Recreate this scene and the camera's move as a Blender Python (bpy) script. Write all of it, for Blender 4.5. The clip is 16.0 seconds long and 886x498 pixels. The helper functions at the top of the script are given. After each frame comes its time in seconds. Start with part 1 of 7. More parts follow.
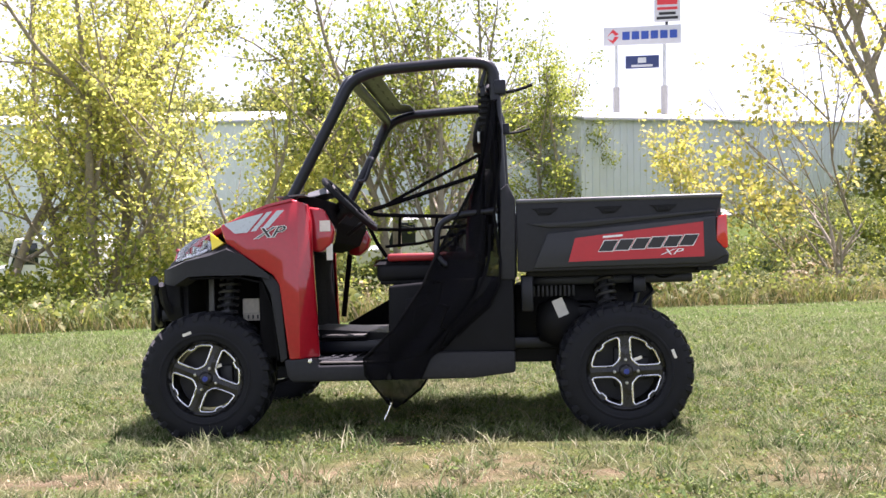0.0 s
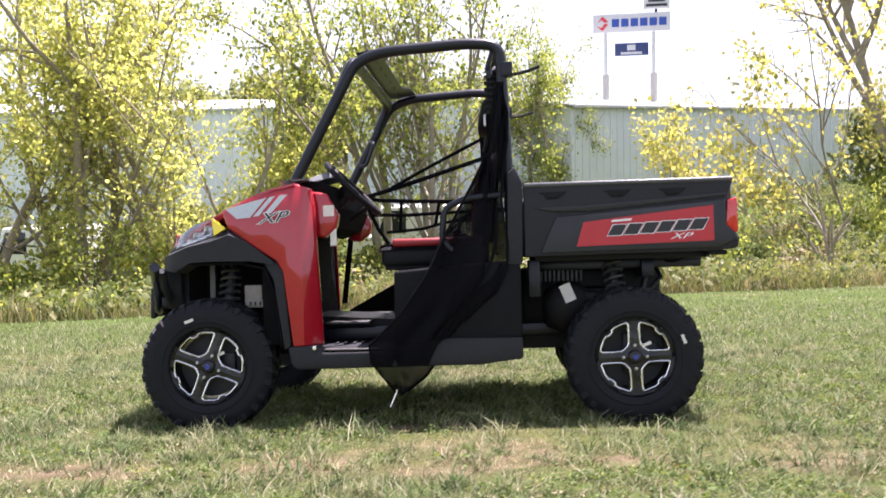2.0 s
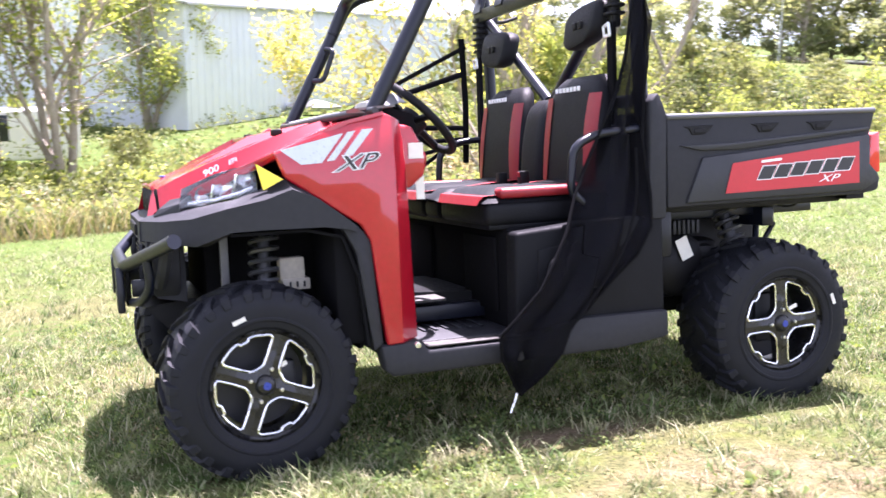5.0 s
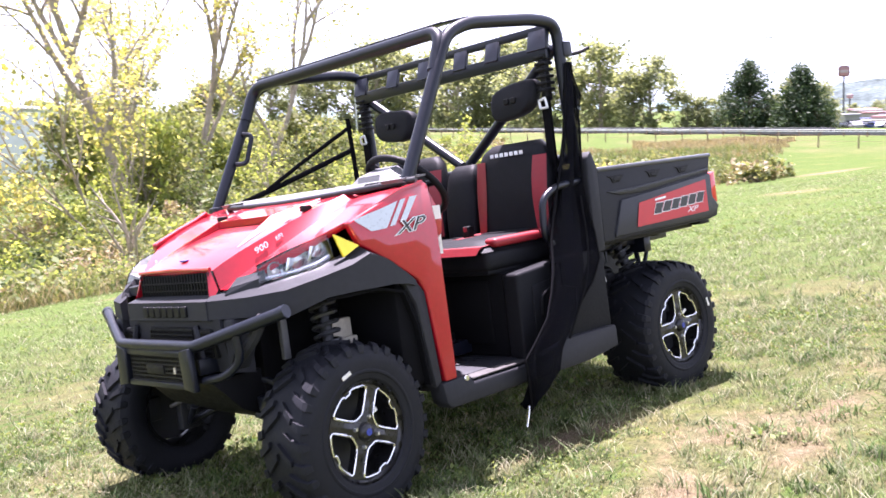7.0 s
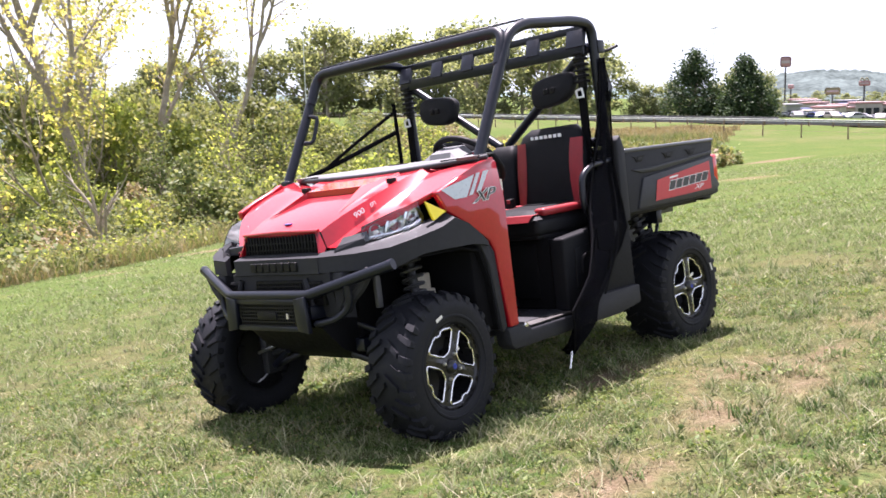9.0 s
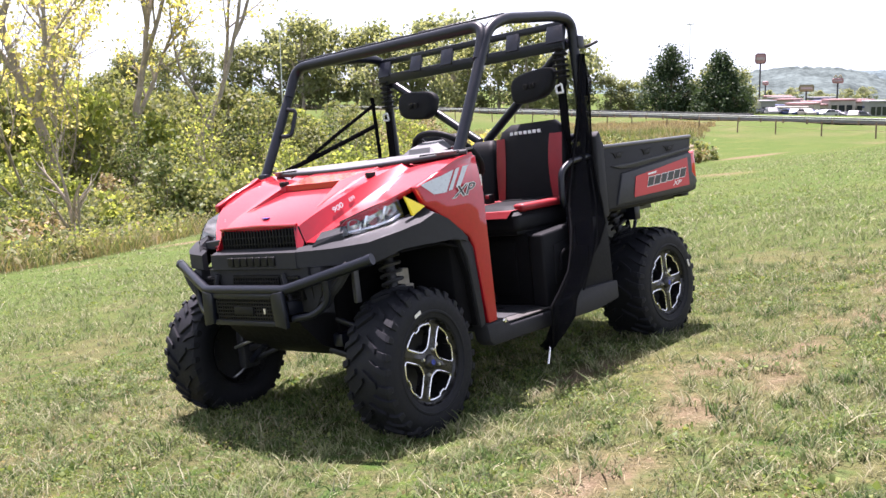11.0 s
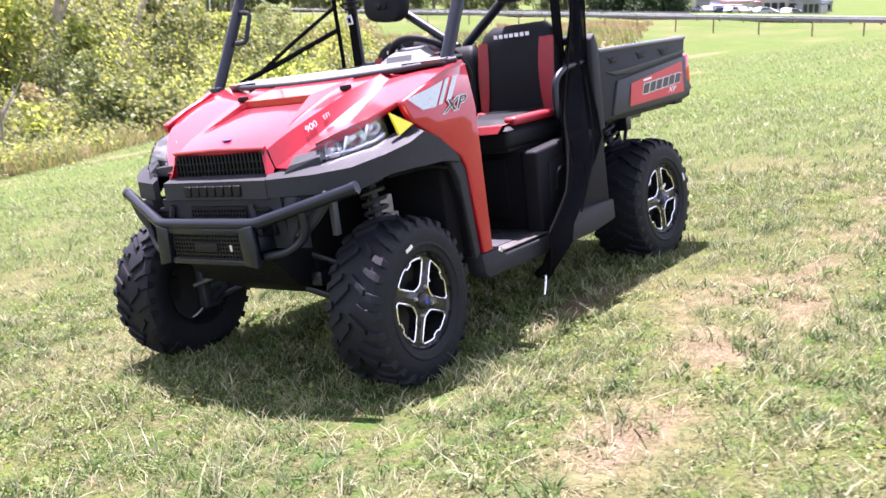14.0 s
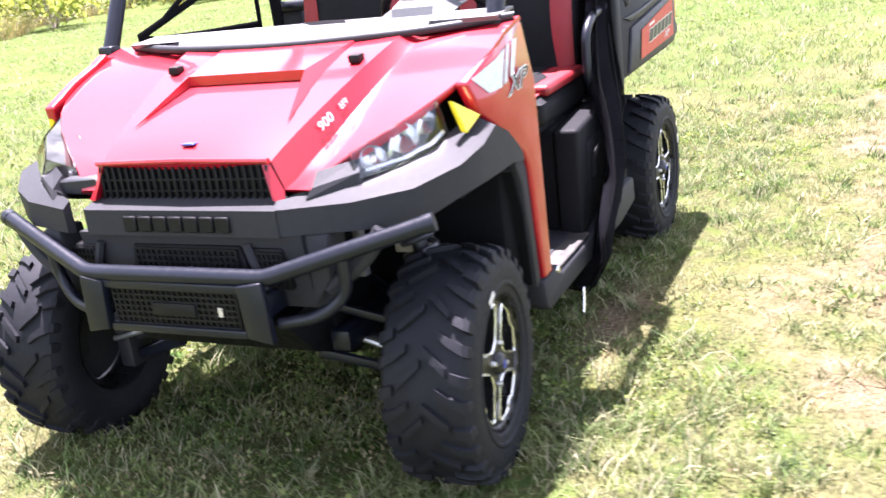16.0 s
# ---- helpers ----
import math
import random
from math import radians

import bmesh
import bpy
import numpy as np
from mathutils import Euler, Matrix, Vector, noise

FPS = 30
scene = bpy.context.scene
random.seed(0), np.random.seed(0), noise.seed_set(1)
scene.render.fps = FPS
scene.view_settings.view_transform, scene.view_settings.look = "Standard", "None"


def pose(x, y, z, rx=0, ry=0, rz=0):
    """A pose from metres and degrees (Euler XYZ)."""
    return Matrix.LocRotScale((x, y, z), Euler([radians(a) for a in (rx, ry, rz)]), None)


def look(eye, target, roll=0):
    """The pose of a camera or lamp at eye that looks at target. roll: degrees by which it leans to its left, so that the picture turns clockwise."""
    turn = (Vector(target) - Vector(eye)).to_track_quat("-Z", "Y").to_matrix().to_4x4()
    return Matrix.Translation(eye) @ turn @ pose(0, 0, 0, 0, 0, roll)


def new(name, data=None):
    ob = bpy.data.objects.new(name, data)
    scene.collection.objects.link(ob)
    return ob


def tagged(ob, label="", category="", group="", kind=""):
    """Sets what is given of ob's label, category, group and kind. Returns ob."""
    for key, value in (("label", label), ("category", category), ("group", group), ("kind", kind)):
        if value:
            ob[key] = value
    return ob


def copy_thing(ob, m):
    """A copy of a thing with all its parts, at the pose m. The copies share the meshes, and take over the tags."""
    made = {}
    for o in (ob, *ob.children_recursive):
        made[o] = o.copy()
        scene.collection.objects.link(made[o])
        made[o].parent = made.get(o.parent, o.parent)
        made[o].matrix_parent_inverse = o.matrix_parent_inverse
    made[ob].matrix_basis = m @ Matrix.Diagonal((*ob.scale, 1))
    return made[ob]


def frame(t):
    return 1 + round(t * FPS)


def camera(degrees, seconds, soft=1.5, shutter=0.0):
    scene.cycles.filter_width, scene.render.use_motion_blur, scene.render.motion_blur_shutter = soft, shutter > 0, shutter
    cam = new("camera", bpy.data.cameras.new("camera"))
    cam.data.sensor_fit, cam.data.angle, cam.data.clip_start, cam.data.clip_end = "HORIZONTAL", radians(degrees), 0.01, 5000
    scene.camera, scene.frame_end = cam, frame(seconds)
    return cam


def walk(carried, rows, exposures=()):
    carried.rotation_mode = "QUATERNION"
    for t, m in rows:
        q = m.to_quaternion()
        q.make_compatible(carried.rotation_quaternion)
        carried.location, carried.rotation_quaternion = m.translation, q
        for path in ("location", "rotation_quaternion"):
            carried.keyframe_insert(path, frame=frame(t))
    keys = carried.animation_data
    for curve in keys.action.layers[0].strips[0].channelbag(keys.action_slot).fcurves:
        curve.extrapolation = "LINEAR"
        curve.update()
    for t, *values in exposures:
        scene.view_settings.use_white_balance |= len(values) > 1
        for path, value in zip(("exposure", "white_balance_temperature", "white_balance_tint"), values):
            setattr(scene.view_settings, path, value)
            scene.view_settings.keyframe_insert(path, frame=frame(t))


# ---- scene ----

# ---- camera ----
cam = camera(48.2, 16.0, shutter=0.5)
# the pose of the sloping ground on which the vehicle stands
SLOPE = pose(0, 0, 0, -7.0, -0.6, 0)
PATH = [
(0, (0.549, -5.496, 0.817), (0.391, -3.503, 0.867), -1.5),
    (0.5, (0.54, -5.48, 0.809), (0.39, -3.486, 0.864), -1.5),
    (1, (0.538, -5.478, 0.818), (0.397, -3.484, 0.878), -1.4),
    (1.5, (0.546, -5.478, 0.789), (0.405, -3.484, 0.861), -1.5),
    (2, (0.459, -5.428, 0.804), (0.323, -3.433, 0.83), -1.7),
    (2.5, (0.244, -5.256, 0.831), (0.152, -3.259, 0.789), -1.5),
    (3, (-0.006, -4.977, 0.891), (-0.008, -2.978, 0.831), -2.0),
    (3.5, (-0.372, -4.715, 0.954), (-0.18, -2.734, 0.759), -3.4),
    (3.7, (-0.522, -4.595, 0.963), (-0.251, -2.623, 0.764), -3.0),
    (5.8, (-2.204, -3.551, 1.160), (-1.219, -1.823, 0.934), -5.4),
    (6, (-2.376, -3.499, 1.200), (-1.296, -1.831, 0.969), -6.4),
    (6.5, (-2.793, -3.575, 1.188), (-1.526, -2.033, 1.056), -7.0),
    (7, (-3.175, -3.534, 1.154), (-1.809, -2.078, 1.038), -7.6),
    (7.5, (-3.493, -3.582, 1.177), (-2.077, -2.179, 1.02), -7.5),
    (8, (-3.776, -3.676, 1.178), (-2.373, -2.258, 1.032), -8.1),
    (8.5, (-3.968, -3.682, 1.172), (-2.565, -2.262, 1.041), -7.7),
    (9, (-4.062, -3.662, 1.179), (-2.624, -2.281, 1.02), -7.1),
    (9.5, (-4.064, -3.651, 1.182), (-2.606, -2.292, 1.013), -7.1),
    (12, (-4.05, -3.622, 1.191), (-2.578, -2.281, 1.004), -6.5),
    (12.5, (-4.049, -3.603, 1.187), (-2.576, -2.264, 0.994), -6.6),
    (13, (-4.061, -3.54, 1.186), (-2.605, -2.186, 0.965), -6.8),
    (13.5, (-3.927, -3.364, 1.218), (-2.445, -2.051, 0.935), -6.6),
    (14, (-3.795, -3.129, 1.237), (-2.281, -1.879, 0.855), -7.5),
    (14.5, (-3.684, -2.743, 1.284), (-2.082, -1.63, 0.837), -6.0),
    (15, (-3.511, -2.417, 1.4), (-1.859, -1.466, 0.793), -6.8),
    (15.5, (-3.343, -2.087, 1.44), (-1.67, -1.171, 0.837), -6.6),
    (16, (-3.283, -1.705, 1.478), (-1.579, -0.86, 0.86), -7.3),
]
EXPOSURES = [(0.0, 1.81, 6250, 18), (2.0, 1.83, 6250, 18), (3.0, 2.41, 5950, 25), (3.5, 2.63, 5950, 25), (6.0, 2.84, 5950, 25), (6.5, 2.7, 5950, 25), (7.0, 2.5, 5950, 25), (8.0, 2.34, 6250, 18), (9.0, 1.96, 6250, 18), (13.0, 1.92, 6250, 18), (13.5, 2.25, 5950, 25), (14.0, 2.47, 5950, 25), (14.5, 2.54, 5950, 25), (15.0, 2.31, 6050, 20), (15.5, 2.5, 6050, 20), (16.0, 2.95, 6050, 20)]
walk(cam, [(t, SLOPE @ look(eye, target, roll)) for t, eye, target, roll in PATH], EXPOSURES)

# ---- light ----
SUN_AZ, SUN_EL = math.atan2(0.19, 0.24), radians(70)
world = bpy.data.worlds.new("sky")
scene.world = world
world.use_nodes = True
wn, wl = world.node_tree.nodes, world.node_tree.links
sky = wn.new("ShaderNodeTexSky")
sky.sky_type, sky.sun_disc = "NISHITA", False
sky.sun_elevation, sky.sun_rotation = SUN_EL, SUN_AZ
sky.air_density, sky.dust_density, sky.ozone_density = 1.6, 9.0, 1.0
haze = wn.new("ShaderNodeMixRGB")
haze.inputs["Fac"].default_value = 0.5
up = wn.new("ShaderNodeSeparateXYZ")
wl.new(wn.new("ShaderNodeTexCoord").outputs["Generated"], up.inputs[0])
height = wn.new("ShaderNodeMapRange")
height.inputs["From Min"].default_value, height.inputs["From Max"].default_value = 0.05, 0.80
wl.new(up.outputs["Z"], height.inputs["Value"])
veil = wn.new("ShaderNodeMixRGB")
veil.inputs["Color1"].default_value, veil.inputs["Color2"].default_value = (31.0, 32.8, 37.0, 1), (10.0, 11.2, 14.2, 1)
wl.new(height.outputs[0], veil.inputs["Fac"])
wl.new(veil.outputs["Color"], haze.inputs["Color2"])
wl.new(sky.outputs["Color"], haze.inputs["Color1"])
wl.new(haze.outputs["Color"], wn["Background"].inputs["Color"])
wn["Background"].inputs["Strength"].default_value = 0.0245
sun = new("sun", bpy.data.lights.new("sun", "SUN"))
sun.data.energy, sun.data.angle, sun.data.color = 5.0, radians(0.6), (1.0, 0.888, 0.90)
sun.matrix_world = look((math.sin(SUN_AZ) * math.cos(SUN_EL) * 60, math.cos(SUN_AZ) * math.cos(SUN_EL) * 60, math.sin(SUN_EL) * 60), (0, 0, 0))

# ---- materials ----
def mat(name, color, rough=0.6, metal=0.0, vary=0.15, scale=30.0, bump=0.0, coat=0.0, second=None, spec=0.5, alpha=1.0):
    """A procedural surface: a base colour broken up by noise at two scales, uneven gloss and a fine relief."""
    m = bpy.data.materials.new(name)
    m.use_nodes = True
    n, l = m.node_tree.nodes, m.node_tree.links
    b = n["Principled BSDF"]
    tc = n.new("ShaderNodeTexCoord")
    big, small = n.new("ShaderNodeTexNoise"), n.new("ShaderNodeTexNoise")
    big.inputs["Scale"].default_value, small.inputs["Scale"].default_value = scale * 0.12, scale
    big.inputs["Detail"].default_value, small.inputs["Detail"].default_value = 4, 6
    for t in (big, small):
        l.new(tc.outputs["Object"], t.inputs["Vector"])
    add = n.new("ShaderNodeMath")
    add.operation = "ADD"
    l.new(big.outputs["Fac"], add.inputs[0])
    l.new(small.outputs["Fac"], add.inputs[1])
    ramp = n.new("ShaderNodeMapRange")
    ramp.inputs["From Min"].default_value, ramp.inputs["From Max"].default_value = 0.7, 1.3
    l.new(add.outputs[0], ramp.inputs["Value"])
    mix = n.new("ShaderNodeMixRGB")
    c2 = second or tuple(min(1, c * (1 + vary)) for c in color)
    c1 = color if second else tuple(c * (1 - vary) for c in color)
    mix.inputs["Color1"].default_value, mix.inputs["Color2"].default_value = (*c1, 1), (*c2, 1)
    l.new(ramp.outputs[0], mix.inputs["Fac"])
    l.new(mix.outputs["Color"], b.inputs["Base Color"])
    rr = n.new("ShaderNodeMapRange")
    rr.inputs["From Min"].default_value, rr.inputs["From Max"].default_value = 0.3, 0.7
    rr.inputs["To Min"].default_value, rr.inputs["To Max"].default_value = rough * 0.85, min(1, rough * 1.15)
    l.new(small.outputs["Fac"], rr.inputs["Value"])
    l.new(rr.outputs[0], b.inputs["Roughness"])
    b.inputs["Metallic"].default_value = metal
    b.inputs["Coat Weight"].default_value = coat
    b.inputs["Coat Roughness"].default_value = 0.04
    b.inputs["Specular IOR Level"].default_value = spec
    b.inputs["Alpha"].default_value = alpha
    if bump:
        bp = n.new("ShaderNodeBump")
        bp.inputs["Strength"].default_value, bp.inputs["Distance"].default_value = bump, 0.002
        l.new(small.outputs["Fac"], bp.inputs["Height"])
        l.new(bp.outputs["Normal"], b.inputs["Normal"])
    return m


def leaf_mat(name, a, b_, c, clear=0.35, rough=0.5):
    """Leaves: three colours picked leaf by leaf, with light shining through."""
    m = bpy.data.materials.new(name)
    m.use_nodes = True
    n, l = m.node_tree.nodes, m.node_tree.links
    b = n["Principled BSDF"]
    g = n.new("ShaderNodeNewGeometry")
    r = n.new("ShaderNodeValToRGB")
    r.color_ramp.elements[0].color, r.color_ramp.elements[1].color = (*a, 1), (*c, 1)
    r.color_ramp.elements.new(0.55).color = (*b_, 1)
    l.new(g.outputs["Random Per Island"], r.inputs["Fac"])
    l.new(r.outputs["Color"], b.inputs["Base Color"])
    b.inputs["Roughness"].default_value = rough
    b.inputs["Specular IOR Level"].default_value = 0.12
    t = n.new("ShaderNodeBsdfTranslucent")
    br = n.new("ShaderNodeMixRGB")
    br.blend_type, br.inputs["Fac"].default_value = "MULTIPLY", 1.0
    br.inputs["Color2"].default_value = (1.45, 1.42, 0.82, 1)
    l.new(r.outputs["Color"], br.inputs["Color1"])
    l.new(br.outputs["Color"], t.inputs["Color"])
    mx = n.new("ShaderNodeMixShader")
    mx.inputs["Fac"].default_value = clear
    l.new(b.outputs[0], mx.inputs[1])
    l.new(t.outputs[0], mx.inputs[2])
    l.new(mx.outputs[0], n["Material Output"].inputs["Surface"])
    return m


def turf_mat(name, blades):
    """Mown summer grass over clay: green, straw and bare patches by noise in the ground's plan."""
    m = bpy.data.materials.new(name)
    m.use_nodes = True
    n, l = m.node_tree.nodes, m.node_tree.links
    b = n["Principled BSDF"]
    tc = n.new("ShaderNodeTexCoord")
    flat = n.new("ShaderNodeVectorMath")
    flat.operation, flat.inputs[1].default_value = "MULTIPLY", (1, 1, 0)
    l.new(tc.outputs["Object"], flat.inputs[0])

    def noise_at(scale, detail=5):
        t = n.new("ShaderNodeTexNoise")
        t.inputs["Scale"].default_value, t.inputs["Detail"].default_value = scale, detail
        l.new(flat.outputs[0], t.inputs["Vector"])
        return t.outputs["Fac"]

    def math_(op, a, b_):
        k = n.new("ShaderNodeMath")
        k.operation = op
        for i, v in enumerate((a, b_)):
            if isinstance(v, (int, float)):
                k.inputs[i].default_value = v
            else:
                l.new(v, k.inputs[i])
        return k.outputs[0]

    def span(v, lo, hi):
        k = n.new("ShaderNodeMapRange")
        k.inputs["From Min"].default_value, k.inputs["From Max"].default_value = lo, hi
        l.new(v, k.inputs["Value"])
        return k.outputs[0]

    def blend(f, a, b_):
        k = n.new("ShaderNodeMixRGB")
        l.new(f, k.inputs["Fac"])
        for s, v in (("Color1", a), ("Color2", b_)):
            if isinstance(v, tuple):
                k.inputs[s].default_value = (*v, 1)
            else:
                l.new(v, k.inputs[s])
        return k.outputs["Color"]

    worn = n.new("ShaderNodeAttribute")
    worn.attribute_name = "dry"
    patch = math_("ADD", worn.outputs["Fac"], math_("MULTIPLY", math_("SUBTRACT", noise_at(9.0), 0.5), 0.35))
    dry = span(patch, 0.40, 0.75)
    fine = noise_at(14.0)
    mid = noise_at(2.6)
    clump = noise_at(6.5, 3)
    # the sheet's greens are darker than the blades': shade between blades is put in
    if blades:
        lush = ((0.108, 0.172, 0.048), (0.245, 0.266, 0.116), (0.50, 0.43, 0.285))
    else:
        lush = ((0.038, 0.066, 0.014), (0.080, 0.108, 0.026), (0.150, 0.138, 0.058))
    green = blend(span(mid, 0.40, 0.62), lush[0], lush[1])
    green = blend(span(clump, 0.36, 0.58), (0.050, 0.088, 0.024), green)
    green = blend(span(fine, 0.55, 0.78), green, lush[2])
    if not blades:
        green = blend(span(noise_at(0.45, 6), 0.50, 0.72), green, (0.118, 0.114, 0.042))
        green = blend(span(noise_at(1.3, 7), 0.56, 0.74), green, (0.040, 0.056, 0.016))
    pale = ((0.47, 0.375, 0.240), (0.37, 0.315, 0.175)) if blades else ((0.150, 0.116, 0.070), (0.150, 0.124, 0.070))
    straw = blend(span(fine, 0.35, 0.65), *pale)
    straw = blend(span(clump, 0.35, 0.50), (0.11, 0.125, 0.055), straw)
    # the turf is lusher away from the worn ground round the vehicle
    ring = n.new("ShaderNodeVectorMath")
    ring.operation = "LENGTH"
    l.new(flat.outputs[0], ring.inputs[0])
    lush_by = math_("MULTIPLY", span(math_("ADD", ring.outputs["Value"], math_("MULTIPLY", mid, 2.0)), 4.0, 7.5), 0.55)
    green = blend(lush_by, green, (0.180, 0.228, 0.078) if blades else (0.080, 0.110, 0.034))
    col = blend(dry, green, straw)
    if blades:
        g = n.new("ShaderNodeNewGeometry")
        col = blend(span(g.outputs["Random Per Island"], 0.62, 1.02), col, (0.40, 0.37, 0.25))
        tr = n.new("ShaderNodeBsdfTranslucent")
        l.new(col, tr.inputs["Color"])
        mx = n.new("ShaderNodeMixShader")
        mx.inputs["Fac"].default_value = 0.3
        l.new(b.outputs[0], mx.inputs[1])
        l.new(tr.outputs[0], mx.inputs[2])
        l.new(mx.outputs[0], n["Material Output"].inputs["Surface"])
    else:
        bp = n.new("ShaderNodeBump")
        bp.inputs["Strength"].default_value, bp.inputs["Distance"].default_value = 0.9, 0.03
        l.new(noise_at(45.0, 8), bp.inputs["Height"])
        l.new(bp.outputs["Normal"], b.inputs["Normal"])
        near = n.new("ShaderNodeAttribute")
        near.attribute_name = "near"
        thatch = blend(span(noise_at(60.0, 6), 0.35, 0.65), (0.045, 0.050, 0.022), (0.115, 0.112, 0.050))
        col = blend(near.outputs["Fac"], col, blend(span(noise_at(11.0), 0.42, 0.62), thatch, col))
        soil = blend(span(noise_at(6.0), 0.4, 0.6), (0.150, 0.115, 0.075), (0.25, 0.202, 0.140))
        soil = blend(span(noise_at(85.0, 8), 0.40, 0.62), (0.085, 0.060, 0.038), soil)
        col = blend(span(patch, 0.66, 1.0), col, soil)
    l.new(col, b.inputs["Base Color"])
    b.inputs["Roughness"].default_value = 0.75 if blades else 1.0
    b.inputs["Specular IOR Level"].default_value = 0.25 if blades else 0.02
    return m


def flake_paint(name, color):
    """Metallic automotive paint under a clear coat."""
    m = mat(name, color, 0.45, 0.25, 0.10, 400.0, 0.0, 1.0)
    m.node_tree.nodes["Principled BSDF"].inputs["Specular IOR Level"].default_value = 0.25
    m.node_tree.nodes["Principled BSDF"].inputs["Coat Roughness"].default_value = 0.06
    m.node_tree.nodes["Principled BSDF"].inputs["Coat IOR"].default_value = 1.58
    return m


RED = flake_paint("red_paint", (0.37, 0.004, 0.015))
GREY = mat("grey_plastic", (0.0260, 0.0266, 0.0305), 0.64, 0, 0.12, 350, 0.12, 0, None, 0.20)
DARK = mat("dark_plastic", (0.015, 0.016, 0.020), 0.54, 0, 0.15, 60, 0.3)
BLACK = mat("black_plastic", (0.004, 0.004, 0.005), 0.55, 0, 0.2, 50, 0.2, 0, None, 0.25)
MATT = mat("matt_black_plastic", (0.0075, 0.0075, 0.0085), 0.95, 0, 0.2, 50, 0.2, 0, None, 0.04)
STORAGE = mat("black_storage_plastic", (0.0085, 0.0088, 0.0105), 0.66, 0, 0.15, 90, 0.15, 0, None, 0.14)
STEEL_BLACK = mat("black_steel", (0.0045, 0.006, 0.0125), 0.36, 0, 0.15, 80, 0.1, 0, None, 0.38)
RUBBER = mat("tyre_rubber", (0.0085, 0.0092, 0.0125), 0.66, 0, 0.25, 70, 0.35, 0, None, 0.24)
# paler than the bed's grey: the rail's sunlit highlight is put into the colour
RAIL = mat("highlit_grey_rail", (0.07, 0.073, 0.08), 0.38, 0, 0.1, 80, 0.1, 0, None, 0.6)
ALLOY = mat("machined_alloy", (0.80, 0.80, 0.80), 0.24, 1.0, 0.05, 200, 0.05)
RIM_BLACK = mat("rim_black", (0.010, 0.010, 0.011), 0.30, 0, 0.2, 60, 0.05)
NUT = mat("zinc_nut", (0.62, 0.62, 0.60), 0.35, 1.0, 0.1, 100)
VINYL = mat("black_vinyl", (0.0070, 0.0072, 0.009), 0.58, 0, 0.2, 160, 0.5, 0, None, 0.16)
VINYL_RED = mat("red_vinyl", (0.235, 0.010, 0.016), 0.50, 0, 0.12, 160, 0.5)
MESH_CLOTH = mat("black_net", (0.010, 0.010, 0.0125), 0.95, 0, 0.3, 260, 0.8, 0, None, 0.02, 0.76)
STRAP = mat("black_webbing", (0.0045, 0.0045, 0.0055), 0.9, 0, 0.25, 200, 0.6, 0, None, 0.08)
WHITE = mat("white_vinyl", (0.78, 0.79, 0.80), 0.35, 0, 0.04, 60)
SILVER = mat("silver_decal", (0.50, 0.54, 0.56), 0.30, 0.1, 0.06, 90)
DECAL_RED = mat("red_decal", (0.46, 0.020, 0.028), 0.38, 0, 0.06, 60)
DECAL_BLACK = mat("black_decal", (0.014, 0.014, 0.016), 0.4, 0, 0.1, 60)
YELLOW = mat("yellow_reflector", (0.92, 0.72, 0.01), 0.35, 0, 0.05, 90, 0.2, 0.6)
TAIL = mat("red_lens", (0.62, 0.02, 0.018), 0.15, 0, 0.1, 60, 0, 1.0)
BLUE = mat("blue_badge", (0.03, 0.05, 0.28), 0.3, 0, 0.1, 60)
SPRING = mat("spring_steel", (0.055, 0.056, 0.062), 0.35, 0.3, 0.1, 60)
CHROME = mat("lamp_reflector", (0.72, 0.72, 0.72), 0.22, 1.0, 0.04, 30)
LAMP_BODY = mat("lamp_housing", (0.20, 0.20, 0.20), 0.16, 0.9, 0.75, 22, 0.5)
PAPER = mat("paper_label", (0.72, 0.70, 0.64), 0.7, 0, 0.08, 60)
ALLOY_DULL = mat("dull_aluminium", (0.50, 0.50, 0.50), 0.42, 1.0, 0.15, 60, 0.2)
DUSTY = mat("dusty_step", (0.055, 0.052, 0.048), 0.62, 0, 0.6, 45, 0.5)
TAN = mat("pale_casting", (0.52, 0.48, 0.40), 0.6, 0, 0.15, 60, 0.2)
WINDSCREEN_DASH = mat("grey_dash", (0.14, 0.14, 0.145), 0.45, 0, 0.1, 80, 0.3)


def glass_mat(name, tint=(0.95, 0.97, 1.0)):
    m = bpy.data.materials.new(name)
    m.use_nodes = True
    b = m.node_tree.nodes["Principled BSDF"]
    b.inputs["Base Color"].default_value = (*tint, 1)
    b.inputs["Transmission Weight"].default_value = 1.0
    b.inputs["Roughness"].default_value = 0.03
    b.inputs["IOR"].default_value = 1.4
    return m


LENS = glass_mat("clear_lens")
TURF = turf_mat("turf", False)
BLADES = turf_mat("grass_blades", True)

# ---- building helpers ----
def part(name, bm, material, parent, label="", smooth=40.0):
    """Links a bmesh, or (verts, faces), as one mesh under a thing or a part."""
    if isinstance(bm, tuple):
        bm = shape(*bm)
    bmesh.ops.recalc_face_normals(bm, faces=bm.faces[:])
    me = bpy.data.meshes.new(name)
    bm.to_mesh(me)
    bm.free()
    me.materials.append(material)
    if smooth:
        me.shade_smooth()
        me.set_sharp_from_angle(angle=radians(smooth))
    ob = new(name, me)
    ob.parent = parent
    return tagged(ob, label)


def shape(verts, faces):
    bm = bmesh.new()
    vs = [bm.verts.new(v) for v in verts]
    for f in faces:
        try:
            bm.faces.new([vs[i] for i in f])
        except ValueError:
            pass
    return bm


def thing(name, label, category, m=None, group="", kind=""):
    ob = new(name)
    ob.empty_display_size = 0.1
    if m is not None:
        ob.matrix_world = m
    return tagged(ob, label, category, group, kind)


